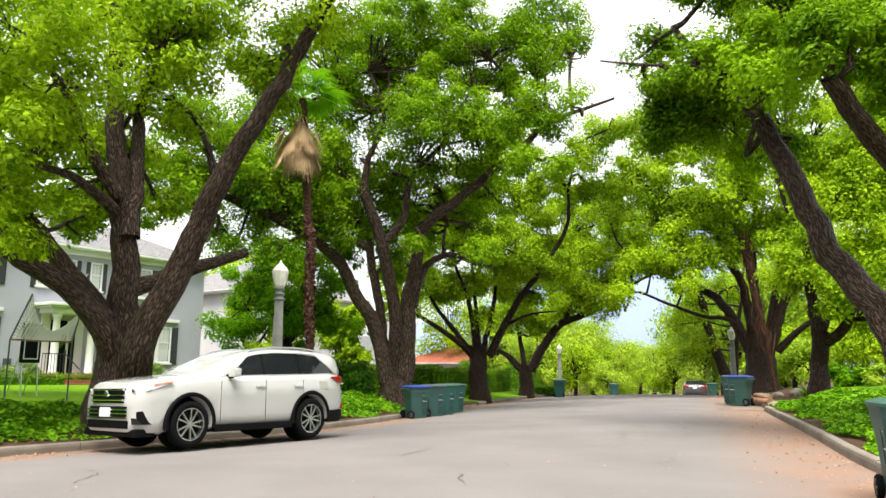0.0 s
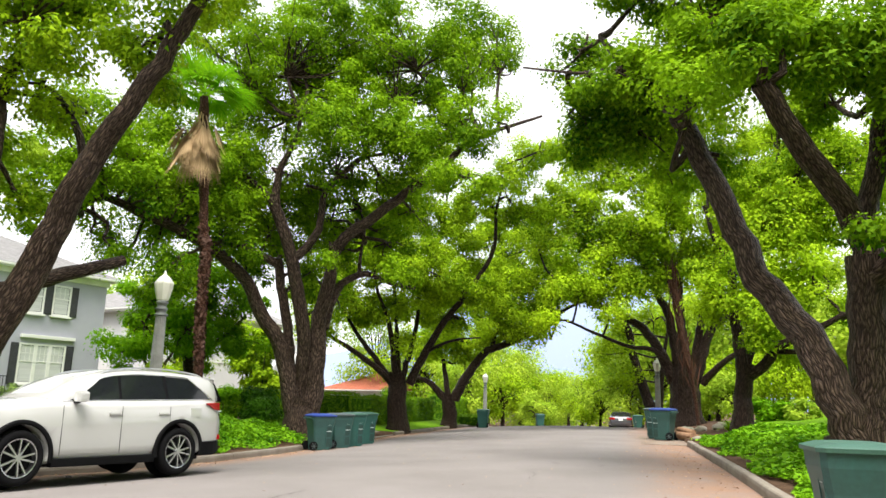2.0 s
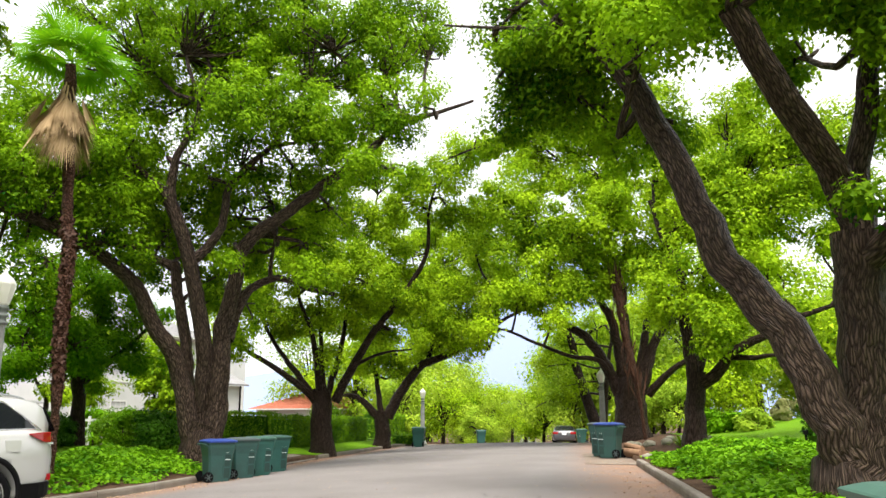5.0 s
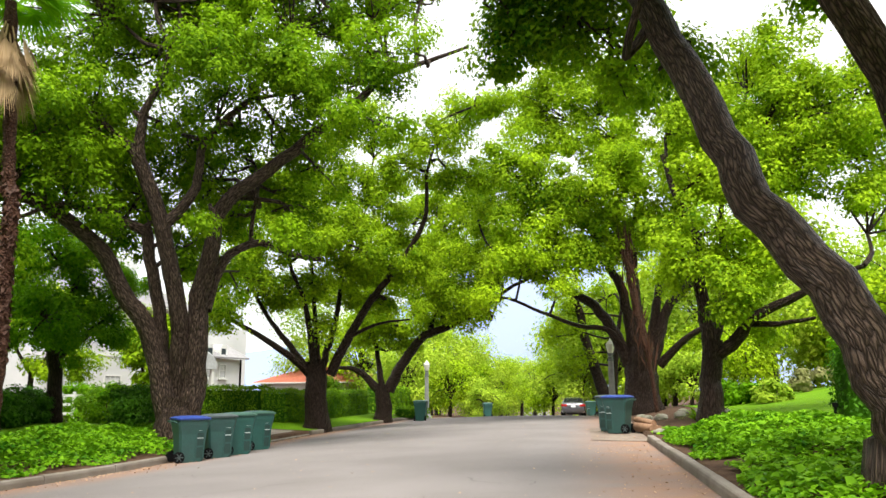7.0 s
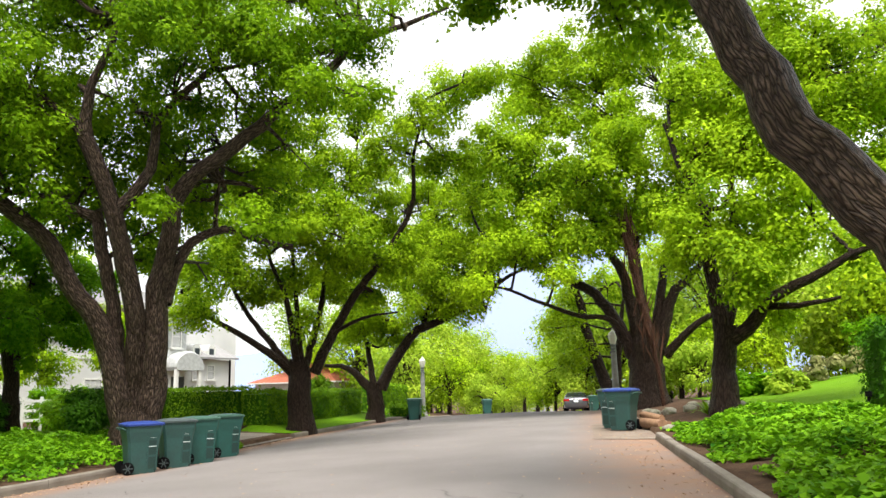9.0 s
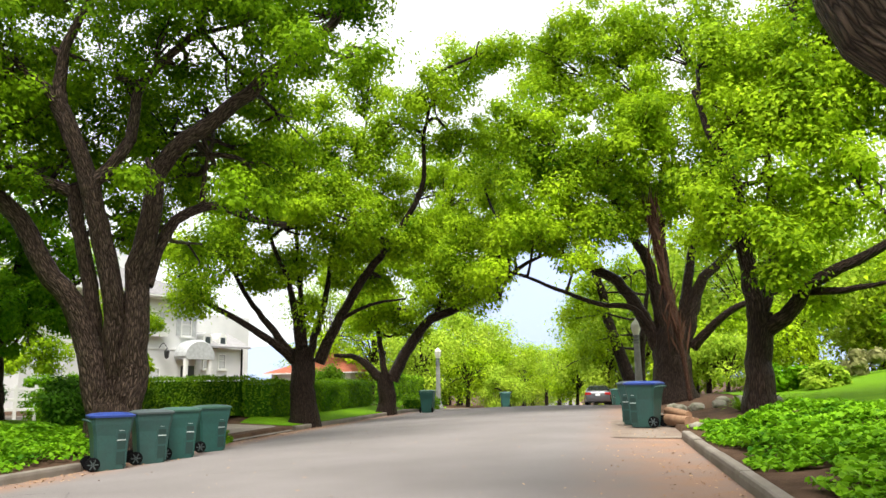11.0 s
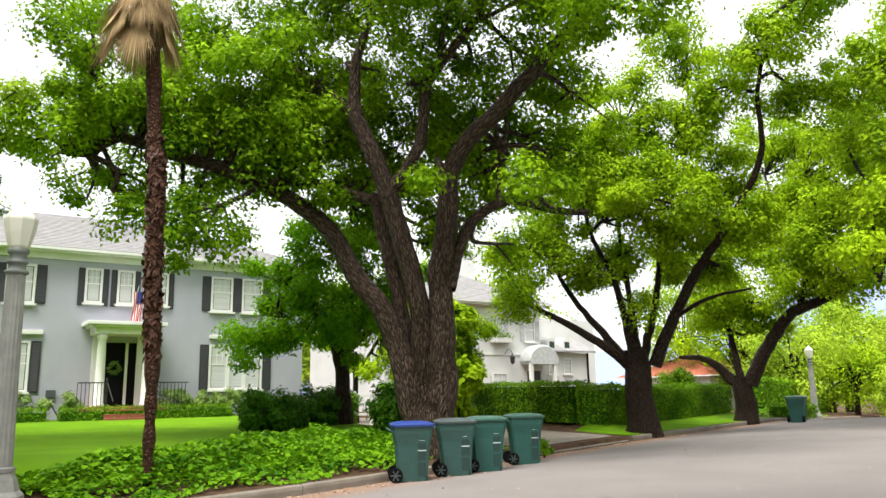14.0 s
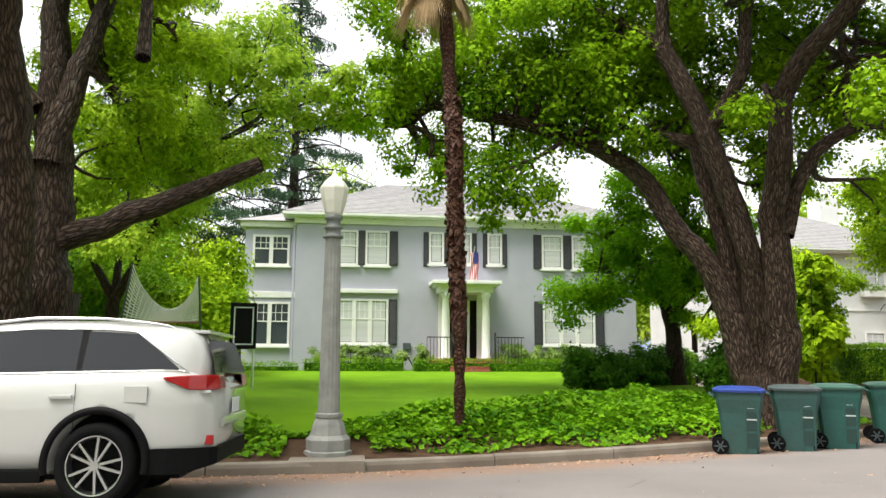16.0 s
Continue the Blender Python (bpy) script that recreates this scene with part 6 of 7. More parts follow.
cb = rng_w.normal(size=(260, 3)) * np.array((0.14, 0.4, 0.12)) + np.array((WX + 0.25, 39.85, 4.6))
part("box_plant", leaf_mesh("box_plants", leaves(cb, rng_w.normal(size=(260, 3)) + np.array((0, 0, 1)), 0.13, 0.07, rng_w)), LEAF_ROSE, bx, "trailing pale plant")
secs = []
for x in (WX, WX + 0.9, WX + 1.0):
    secs.append([(x, 42.45 + 1.1 * math.cos(a), 3.15 + (0.95 if x < WX + 0.95 else 0.85) * math.sin(a)) for a in np.linspace(0, math.pi, 14)] + [(x, 41.45, 2.95), (x, 43.45, 2.95)][:2])
part("canopy", loft(secs), SHUTTER_PALE, white, "rounded entry canopy")
for y in (41.5, 43.3):
    part("canopy_post", boxed(WX + 0.75, WX + 0.95, y - 0.1, y + 0.1, WB, 3.0, bevel=0.02), TRIM_WHITE, white)
part("door_2", boxed(WX, WX + 0.03, 41.9, 42.9, WB, 2.6), SHUTTER, white, "dark entry door")
lan = part("lantern", lathe(bmesh.new(), [(0.02, 2.95), (0.12, 3.05), (0.16, 3.4), (0.06, 3.5), (0.02, 3.62)], 6, (WX + 0.4, 40.5)), IRON, white, "black wall lantern")
part("lantern_arm", joined("lantern_arm", [tube(smooth_line([(WX, 40.2, 3.5), (WX + 0.3, 40.3, 3.85), (WX + 0.4, 40.5, 3.6)], 0.1), np.full(len(smooth_line([(WX, 40.2, 3.5), (WX + 0.3, 40.3, 3.85), (WX + 0.4, 40.5, 3.6)], 0.1)), 0.02), 5, rng0)]), IRON, lan)
garage = thing("garage_wing", pose(0, 0, 0), "low white garage wing with two arched dormers", "house")
part("wall", boxed(-39.0, WX - 0.3, 43.0, 47.2, WB, 3.7), STUCCO_WHITE, garage, "white stucco wall")
part("back_wall", boxed(-41.0, -34.0, 43.0, 49.5, WB, 6.0), STUCCO_WHITE, garage, "taller white wall behind")
part("roof", loft([[(-34.2, 43.0, 4.75), (WX + 0.15, 43.0, 3.72), (WX + 0.15, 43.0, 3.84), (-34.2, 43.0, 4.9)], [(-34.2, 47.5, 4.75), (WX + 0.15, 47.5, 3.72), (WX + 0.15, 47.5, 3.84), (-34.2, 47.5, 4.9)]]), SHINGLE, garage, "grey shingled lean-to roof")
for y in (44.15, 45.4):
    sec = [[(x, y + 0.36 * math.cos(a), 4.3 + 0.36 * math.sin(a)) for a in np.linspace(0, math.pi, 9)] + [(x, y - 0.36, 3.7), (x, y + 0.36, 3.7)] for x in (-33.9, WX - 0.25)]
    d = part("dormer", loft(sec), TRIM_WHITE, garage, "white arched dormer")
    part("pane", boxed(WX - 0.26, WX - 0.235, y - 0.2, y + 0.2, 3.85, 4.4, bevel=0.01), WIN_GLASS, d)
    window(garage, WX - 0.3, y - 0.25, y + 0.25, 2.5, 3.3)
for y in (43.15, 47.1):
    part("downpipe", boxed(WX - 0.29, WX - 0.2, y - 0.05, y + 0.05, WB, 3.72, bevel=0.02), TRIM_BLACK, garage)
far_house = thing("red_roofed_house", pose(0, 0, 0), "distant low white house with a red tile roof", "house")
part("wall", boxed(-45, -36, 64, 74, -1.0, 2.4), STUCCO_WHITE, far_house, "white wall")
hip_roof(far_house, -45.5, -35.4, 63.4, 74.6, 2.45, 4.3, 67.5, 70.5, ROOF_RED, "red clay tile roof")
for a, b in ((65.5, 66.6), (69.0, 70.2)):
    window(far_house, -36.0, a, b, 0.6, 1.8, blind=False)


# ---- hedges, shrubs and ground cover ----
def hedge(name, p0, p1, width, height, leaf, label, size=0.07, per=420, seed=1, crisp=0.04, top_lift=0.0):
    """A clipped hedge: a plain box core, dark-coloured for the inner shade, inside a thick coat of leaves, along a
    line.
    """
    r = np.random.default_rng(seed)
    p0, p1 = np.array(p0, float), np.array(p1, float)
    L = np.linalg.norm(p1 - p0)
    h = thing(name, pose(*p0, land(*p0)), label, "hedge", "garden hedges")
    d = (p1 - p0) / L
    nrm = np.array((-d[1], d[0]))
    n = max(2, int(L / 0.5))
    base = [float(land(*(p0 + d * L * k / n))) - float(land(*p0)) for k in range(n + 1)]
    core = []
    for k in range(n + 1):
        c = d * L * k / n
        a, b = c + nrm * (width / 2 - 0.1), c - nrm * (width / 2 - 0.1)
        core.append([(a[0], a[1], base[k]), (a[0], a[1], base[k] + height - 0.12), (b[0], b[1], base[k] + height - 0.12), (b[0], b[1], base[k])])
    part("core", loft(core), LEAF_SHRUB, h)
    pts, nor = [], []
    for area, kind in ((L * height, 1), (L * height, -1), (L * width, 0), (width * height, 2), (width * height, 3)):
        m = int(area * per)
        u, v = r.uniform(0, 1, m), r.uniform(0, 1, m)
        jig = r.normal(size=m) * crisp + 0.05 * np.sin(u * L * 2.3 + kind) * np.cos(v * 5)
        if kind in (1, -1):
            s, w, z, q = u * L, kind * (width / 2 + jig), v * height, np.array((*(nrm * kind), 0.5))
        elif kind == 0:
            s, w, z, q = u * L, (v - 0.5) * width, height + jig, np.array((0, 0, 1.0))
        else:
            s, w, z, q = (np.zeros(m) - jig if kind == 2 else np.full(m, L) + jig), (u - 0.5) * width, v * height, np.array((*(d * (-1 if kind == 2 else 1)), 0.5))
        z = z + np.interp(s, np.linspace(0, L, n + 1), base)
        pts.append(np.stack([d[0] * s + nrm[0] * w, d[1] * s + nrm[1] * w, z], 1))
        nor.append(np.tile(q, (m, 1)) + r.normal(size=(m, 3)) * 0.5)
    part("foliage", leaf_mesh("foliage", leaves(np.concatenate(pts), np.concatenate(nor), size, size * 0.6, r)), leaf, h, "dense small clipped leaves")
    return h


hedge("box_hedge", (-15.9, 31.2), (-20.0, 43.5), 1.1, 1.25, LEAF_HEDGE, "long clipped green hedge behind the street trees", 0.09, 380, 1)
hedge("box_hedge", (-16.6, 31.4), (-27.0, 32.6), 1.1, 1.35, LEAF_HEDGE, "clipped hedge along the driveway", 0.09, 320, 2)
hedge("box_hedge", (-26.6, 12.3), (-26.6, 16.0), 0.7, 0.45, LEAF_HEDGE, "low clipped hedge under the house windows", 0.07, 300, 3)
hedge("box_hedge", (-26.4, 16.4), (-26.4, 22.3), 0.8, 0.45, LEAF_HEDGE, "low clipped hedge before the porch", 0.07, 300, 4)
hedge("box_hedge", (-27.0, 9.0), (-27.0, 12.0), 0.7, 0.3, LEAF_HEDGE, "low clipped hedge under the house windows", 0.07, 300, 5)
hedge("dark_hedge", (4.35, 25.9), (8.2, 26.6), 1.5, 1.55, LEAF_SHRUB, "dark glossy clipped hedge at the end of the ivy bank", 0.09, 420, 6, 0.1)
hedge("box_hedge", (-23.2, 50.5), (-28.5, 66), 1.6, 1.9, LEAF_HEDGE, "tall clipped hedge further along the street", 0.16, 120, 7)
hedge("box_hedge", (-18.0, 45.6), (-19.2, 48.6), 1.6, 0.6, LEAF_HEDGE, "low clipped hedge beside the far lamp", 0.12, 150, 8)
hedge("box_hedge", (-21.5, 24.6), (-27.5, 27.0), 1.2, 1.1, LEAF_HEDGE, "clipped hedge beyond the maple", 0.10, 220, 9)


def shrub(name, x, y, balls, leaf, label, size, per, seed, group="garden shrubs", category="shrub", up=0.7):
    """A rounded shrub of leaf clumps over a few stems. balls: x, y, z, radius from its foot."""
    r = np.random.default_rng(seed)
    s = thing(name, pose(x, y, float(land(x, y))), label, category, group)
    stems = []
    for bx, by, bz, br in balls:
        line = smooth_line([(bx * 0.2, by * 0.2, -0.1), (bx * 0.6, by * 0.6, bz * 0.5), (bx, by, bz)], 0.3)
        stems.append(tube(line, np.linspace(0.035, 0.01, len(line)), 5, r))
    part("stem", joined("stem", stems), BARK_DARK, s)
    c, rad = [], []
    for bx, by, bz, br in balls:
        n = max(4, int(10 * br ** 1.5))
        d = r.normal(size=(n, 3))
        d /= np.linalg.norm(d, axis=1)[:, None]
        c.append(np.array((bx, by, bz)) + d * (r.uniform(0.2, 1, n) ** 0.5 * br * 0.75)[:, None])
        rad.append(np.full(n, br * 0.42))
    v = clump_leaves(np.concatenate(c), np.concatenate(rad), per, size, size * 0.55, r, up=up)
    v[:, 2] = np.maximum(v[:, 2], 0.02)
    part("foliage", leaf_mesh("foliage", v), leaf, s, "clumped leaves")
    return s


def row_balls(n, dx, dy, r, z, seed):
    q = np.random.default_rng(seed)
    return [(dx * (i / (n - 1) - 0.5) + q.normal() * 0.15, dy * (i / (n - 1) - 0.5) + q.normal() * 0.15, z + q.normal() * 0.06, r * q.uniform(0.85, 1.15)) for i in range(n)]


shrub("azalea_bed", -17.0, 21.0, row_balls(9, 3.6, -3.8, 0.68, 0.52, 1) + row_balls(7, 2.4, -3.0, 0.55, 0.42, 2), LEAF_SHRUB, "broad dark green azalea bed on the lawn", 0.10, 260, 21)
shrub("azalea_bed", -14.2, 23.0, row_balls(6, 2.6, -2.6, 0.75, 0.6, 3), LEAF_SHRUB, "dark green azalea behind the forked tree", 0.10, 260, 22)
shrub("azalea_bed", -20.5, 24.0, row_balls(6, 3.2, -2.6, 0.75, 0.6, 4), LEAF_SHRUB, "dark green azalea under the maple", 0.10, 220, 23)
for i, (y, x) in enumerate(((12.9, -27.4), (14.0, -27.5), (15.2, -27.5), (16.7, -27.3), (20.6, -27.3), (21.4, -27.5), (22.6, -27.3), (24.0, -27.4), (25.2, -27.2))):
    shrub("rose_bush", x, y, row_balls(4, 0.3, 0.9, 0.48, 0.62, 30 + i), LEAF_ROSE, "pale flowering rose bush against the house", 0.09, 150, 40 + i, "rose bushes at the house")
shrub("ball_shrub", -22.5, 43.0, [(0, 0, 1.2, 1.2), (0.5, 0.6, 1.5, 0.9)], LEAF_HEDGE, "rounded light green shrub before the white house", 0.13, 260, 61)
for i, (x, y, h, r) in enumerate(((-18.5, 5.0, 3.0, 1.8), (-20.5, 7.2, 3.2, 2.0), (-21.5, 9.3, 2.6, 1.6), (-17.0, 2.5, 3.4, 2.2), (-23.5, 6.5, 4.6, 2.2), (-24.0, 9.0, 4.2, 1.6), (-16.5, -1.5, 3.0, 2.4))):
    shrub("garden_shrub", x, y, [(0, 0, h * 0.35, r), (r * 0.4, -r * 0.4, h * 0.7, r * 0.8), (-r * 0.3, r * 0.4, h * 0.85, r * 0.75), (0.2, 0.3, h * 0.6, r * 0.9)], (LEAF_SHRUB, LEAF_HEDGE, LEAF)[i % 3], "tall mixed green shrub beside the house", 0.17, 110, 70 + i)
for i, (x, y, h, r) in enumerate(((15.5, 39, 1.8, 1.5), (17.5, 42, 2.6, 2.0), (13.5, 46, 2.4, 1.8), (9.5, 49, 2.8, 2.0), (5.8, 50.5, 2.4, 1.7), (19.5, 36, 2.6, 2.2), (21, 31, 2.8, 2.2), (0.6, 39.6, 0.8, 0.9), (1.9, 38.6, 0.7, 0.8))):
    shrub("garden_shrub", x, y, [(0, 0, h * 0.4, r), (r * 0.5, 0.2, h * 0.6, r * 0.7), (-r * 0.4, 0.3, h * 0.75, r * 0.7)], (LEAF_HEDGE, LEAF_MAPLE, LEAF_FAR)[i % 3], "green shrub at the edge of the sloping lawn", 0.18, 150, 90 + i)
for i, (x, y) in enumerate(((3.0, 43.5), (4.4, 44.4), (6.0, 44.0), (7.8, 43.4), (9.8, 42.4), (11.6, 41.0), (13.4, 39.2))):
    shrub("pale_grass_clump", x, y, [(0, 0, 0.5, 0.7), (0.5, 0.1, 0.6, 0.55)], DRY_GRASS, "pale feathery grass clump by the lawn", 0.22, 160, 110 + i, up=0.2)
for i, (x, y) in enumerate(((-19.4, 28.2), (-20.6, 28.9))):
    shrub("bamboo_shrub", x, y, [(0, 0, 1.0, 0.8), (0.3, 0.2, 2.0, 0.9), (-0.2, 0.1, 3.0, 0.8), (0.5, -0.3, 3.9, 0.7)], LEAF, "light yellow-green bamboo before the white house", 0.22, 150, 120 + i)


def ground_cover(name, s_of_edge, sign, s0, s1, y0, y1, density, label, seed, keep):
    """Ivy: overlapping pointed leaves on a low uneven mound."""
    r = np.random.default_rng(seed)
    n = int((s1 - s0) * (y1 - y0) * density)
    y, s = r.uniform(y0, y1, n), r.uniform(s0, s1, n)
    x = s_of_edge(y) + sign * s
    ok = keep(x, y, s, r.uniform(0, 1, n))
    x, y, s = x[ok], y[ok], s[ok]
    mound = 0.13 + 0.10 * np.sin(x * 1.9 + 0.7) * np.cos(y * 1.6) + 0.05 * np.sin(x * 5.1 + y * 4.3)
    rim = np.clip((s - s0) / 0.5, 0.15, 1)
    z = land(x, y) + np.maximum(mound, 0.03) * rim * r.uniform(0.35, 1.1, len(x)) + 0.02
    nor = np.stack([r.normal(size=len(x)) * 0.45 - sign * 0.35 * (1 - rim), r.normal(size=len(x)) * 0.45, np.ones(len(x))], 1)
    v = leaves(np.stack([x, y, z], 1), nor, 0.09, 0.08, r, droop=0.2, jitter=0.5)
    return tagged(part(name, leaf_mesh(name, v), LEAF_IVY), label, "ivy", kind="stuff")


def edge_noise(y):
    return 0.25 * np.sin(y * 1.7) + 0.18 * np.sin(y * 4.1 + 1)


ground_cover("ivy_left", left_edge, -1, 0.28, 3.9, -12, 24.2, 600, "glossy green ivy between kerb and lawn", 201,
             lambda x, y, s, u: (s > 0.38 + 0.12 * np.sin(y * 2.7)) & (s < np.interp(y, [-12, 4, 11, 12.6, 14.6, 17.8, 21.4, 24.2], [3.4, 3.4, 2.2, 1.3, 2.2, 2.9, 3.4, 2.4]) + edge_noise(y)) & ~((abs(x + 8.3) < 0.55) & (abs(y - 13.6) < 0.6)) & ((s > 0.7) | (u < 0.45)) & (np.hypot(x + 8.6, y - 9.5) > 0.75) & (np.hypot(x + 11.3, y - 21.8) > 0.8))
ground_cover("ivy_right", right_edge, 1, 0.16, 4.9, 1, 26.4, 680, "deep green ivy covering the bank above the kerb", 202,
             lambda x, y, s, u: (s > 0.2 + 0.3 * np.sin(y * 0.9 + 1) ** 4) & (s < np.interp(y, [1, 18, 22, 26.4], [4.4, 4.3, 3.7, 3.3]) + edge_noise(y)) & ((s > 0.4) | (u < 0.6)) & (np.hypot(x - 5.15, y - 15.7) > 0.6) & ~((s < 0.9) & (abs(y - 19.2) < 0.6)))
ground_cover("ivy_far", left_edge, -1, 0.5, 2.6, 44, 56, 80, "green ground cover along the far verge", 203, lambda x, y, s, u: s > 0.4)

# fallen leaves in both gutters
def litter(name, edge, sign, y0, y1, n, seed, wide=0.7):
    r = np.random.default_rng(seed)
    y = r.uniform(y0, y1, n)
    s = np.abs(r.normal(size=n)) * wide * 0.6
    x = edge(y) + sign * (s + 0.03)
    p = np.stack([x, y, road_level(x, y) + 0.014], 1)
    nor = r.normal(size=(n, 3)) * 0.25 + np.array((0, 0, 1))
    tagged(part(name, leaf_mesh(name, leaves(p, nor, 0.045, 0.024, r, droop=0.0, jitter=0.5)), LITTER), "scattered dry brown fallen leaves", "leaf litter", kind="stuff")


litter("leaf_litter_left", left_edge, 1, 2, 34, 2600, 301)
litter("leaf_litter_right", right_edge, -1, 0, 30, 900, 302, 1.2)
r = np.random.default_rng(303)
ys = r.uniform(-4, 40, 500)
xs = left_edge(ys) + r.uniform(0.1, 0.9, 500) * (right_edge(ys) - left_edge(ys))
tagged(part("leaf_litter_road", leaf_mesh("leaf_litter_road", leaves(np.stack([xs, ys, road_level(xs, ys) + 0.01], 1), r.normal(size=(500, 3)) * 0.2 + np.array((0, 0, 1)), 0.045, 0.022, r, droop=0.0)), LITTER), "a few dry leaves on the asphalt", "leaf litter", kind="stuff")


def crack(x, y, heading, length, seed):
    """A thin dark crack that wanders over the asphalt."""
    r = np.random.default_rng(seed)
    pts = [(x, y)]
    for i in range(int(length / 0.12)):
        heading += r.normal() * 0.35
        pts.append((pts[-1][0] + 0.12 * math.cos(heading), pts[-1][1] + 0.12 * math.sin(heading)))
        heading += (0.0 - r.normal() * 0.1)
    bm, rows_ = bmesh.new(), []
    for i, (px_, py_) in enumerate(pts):
        w = 0.007 * r.uniform(0.4, 1.3) * min(1, (i + 1) / 4, (len(pts) - i) / 4)
        z = float(road_level(px_, py_)) + 0.005
        rows_.append((bm.verts.new((px_ - w, py_ - w * 0.6, z)), bm.verts.new((px_ + w, py_ + w * 0.6, z))))
    for a, b in zip(rows_, rows_[1:]):
        bm.faces.new((a[0], a[1], b[1], b[0]))
    part("crack", bm, CRACK, road)


CRACK = material("tar_filled_crack", (0.07, 0.062, 0.06), 0.9, scale=4, bump=0.1)
for i, (x, y, a, L) in enumerate(((-2.0, 9.5, 0.4, 2.2), (1.0, 8.0, 2.6, 1.6), (-3.6, 14.2, 1.2, 2.4), (-1.0, 17.5, 0.2, 2.6), (2.2, 11.0, 2.9, 1.4), (-5.4, 19.0, 1.0, 2.8), (-2.5, 23.0, 0.1, 2.2), (-6.8, 16.6, 1.4, 2.0), (0.4, 14.0, 1.9, 1.8), (-4.2, 6.5, 0.3, 2.0), (3.0, 6.2, 2.2, 1.2), (-7.0, 25.0, 0.3, 3.0), (-4.8, 28.0, 0.0, 3.0), (2.6, 15.2, 1.8, 1.6))):
    crack(x, y, a, L, 900 + i)



# ---- palm by the lamp ----
def build_palm(x, y):
    r = np.random.default_rng(401)
    p = thing("fan_palm", pose(x, y, float(land(x, y))), "tall slender fan palm with a skirt of dead fronds", "palm tree", "street trees")
    line = smooth_line([(0, 0, -0.3), (-0.05, 0, 1.5), (-0.12, -0.05, 3.2), (-0.1, -0.08, 4.8), (-0.2, -0.12, 5.3), (-0.28, -0.22, 7.0), (-0.40, -0.34, 8.9)], 0.12)
    h = line[:, 2]
    rad = np.interp(h, [-0.3, 0.4, 1.3, 1.9, 3.0, 4.7, 5.1, 5.3, 8.9], [0.12, 0.085, 0.085, 0.115, 0.13, 0.13, 0.15, 0.115, 0.12]) + 0.012 * np.sin(h * 40)
    part("trunk", joined("trunk", [tube(line, rad, 12, r, 0.14)]), PALM_BARK, p, "fibrous reddish-brown trunk", smooth=True)
    n = 900
    k = r.integers(18, len(line) - 28, n)
    a = r.uniform(0, 6.28, n)
    pos = line[k] + np.stack([np.cos(a), np.sin(a), np.zeros(n)], 1) * (rad[k] * 1.03)[:, None]
    stubs = leaves(pos, np.stack([np.cos(a), np.sin(a), 0.8 * np.ones(n)], 1), 0.12, 0.06, r, droop=0.9)
    tagged(part("leaf_fibre", leaf_mesh("leaf_fibre", stubs), PALM_BARK, p), "ragged old leaf stubs", kind="stuff")
    top = line[-1]

    def fan(origin, way, size, spread, droop):
        """One fan frond: a stalk and pleated blades in a half circle."""
        way = np.array(way, float) / np.linalg.norm(way)
        side = np.cross(way, (0, 0, 1.0))
        side /= np.linalg.norm(side) + 1e-9
        hub = np.array(origin) + way * size * 0.55
        out = []
        w = 0.018
        out.append(np.stack([np.array(origin) - side * w, np.array(origin) + side * w, hub + side * w, hub - side * w]))
        m = 22
        for i in range(m):
            b = (i / (m - 1) - 0.5) * spread
            d = way * math.cos(b) + side * math.sin(b)
            L = size * 0.75 * (1 - 0.25 * abs(b) / (spread / 2)) * r.uniform(0.85, 1.1)
            mid, tip = hub + d * L * 0.55 + np.array((0, 0, -droop * L * 0.08)), hub + d * L + np.array((0, 0, -droop * L * 0.45))
            s2 = np.cross(d, (0, 0, 1.0)) * 0.03
            out.append(np.stack([hub - s2 * 0.3, mid - s2, tip, mid + s2]))
        return np.concatenate(out)

    for i in range(26):
        a, e = i * 2.4, r.uniform(-0.25, 1.25)
        way = (math.cos(a) * math.cos(e), math.sin(a) * math.cos(e), math.sin(e))
        part("frond", leaf_mesh("frond", fan(top + np.array((0, 0, 0.1)), way, r.uniform(1.0, 1.35), 3.3, r.uniform(0.5, 1.0))), LEAF_PALM, p, "green fan frond")
    for i in range(34):
        a = i * 2.4 + 0.5
        e = r.uniform(0.2, 0.62)
        way = (math.cos(a) * e, math.sin(a) * e, -1.0)
        part("dead_frond", leaf_mesh("dead_frond", fan(top + np.array((0, 0, -0.1 - 0.02 * i)), way, r.uniform(1.0, 1.5), 0.95, 0.3)), THATCH, p, "hanging straw-coloured dead frond")
    return p


build_palm(-9.15, 15.55)

# ---- lawn maple ----
maple = Tree("maple_tree", (-18.2, 23.1, 0.62), "dense bright green maple on the lawn", BARK_DARK, LEAF_MAPLE, 501, 0.17, 170, 0.6, group="garden trees")
maple.limb(0.26, 0.2, (0, 0, 0), (0.02, 0, 1.2), (-0.03, -0.1, 2.2))
maple.limb(0.17, 0.05, (0, -0.1, 2.0), (-0.3, -0.8, 3.2), (-0.8, -1.7, 4.3))
maple.limb(0.18, 0.05, (0, -0.1, 2.0), (0.1, 0.2, 3.6), (0.3, 0.5, 5.6))
maple.limb(0.15, 0.05, (0, 0, 2.0), (0.5, 1.1, 3.1), (0.9, 1.8, 4.0))
maple.limb(0.12, 0.04, (0, 0, 1.9), (0.6, -0.7, 2.8), (1.3, -1.5, 3.3))
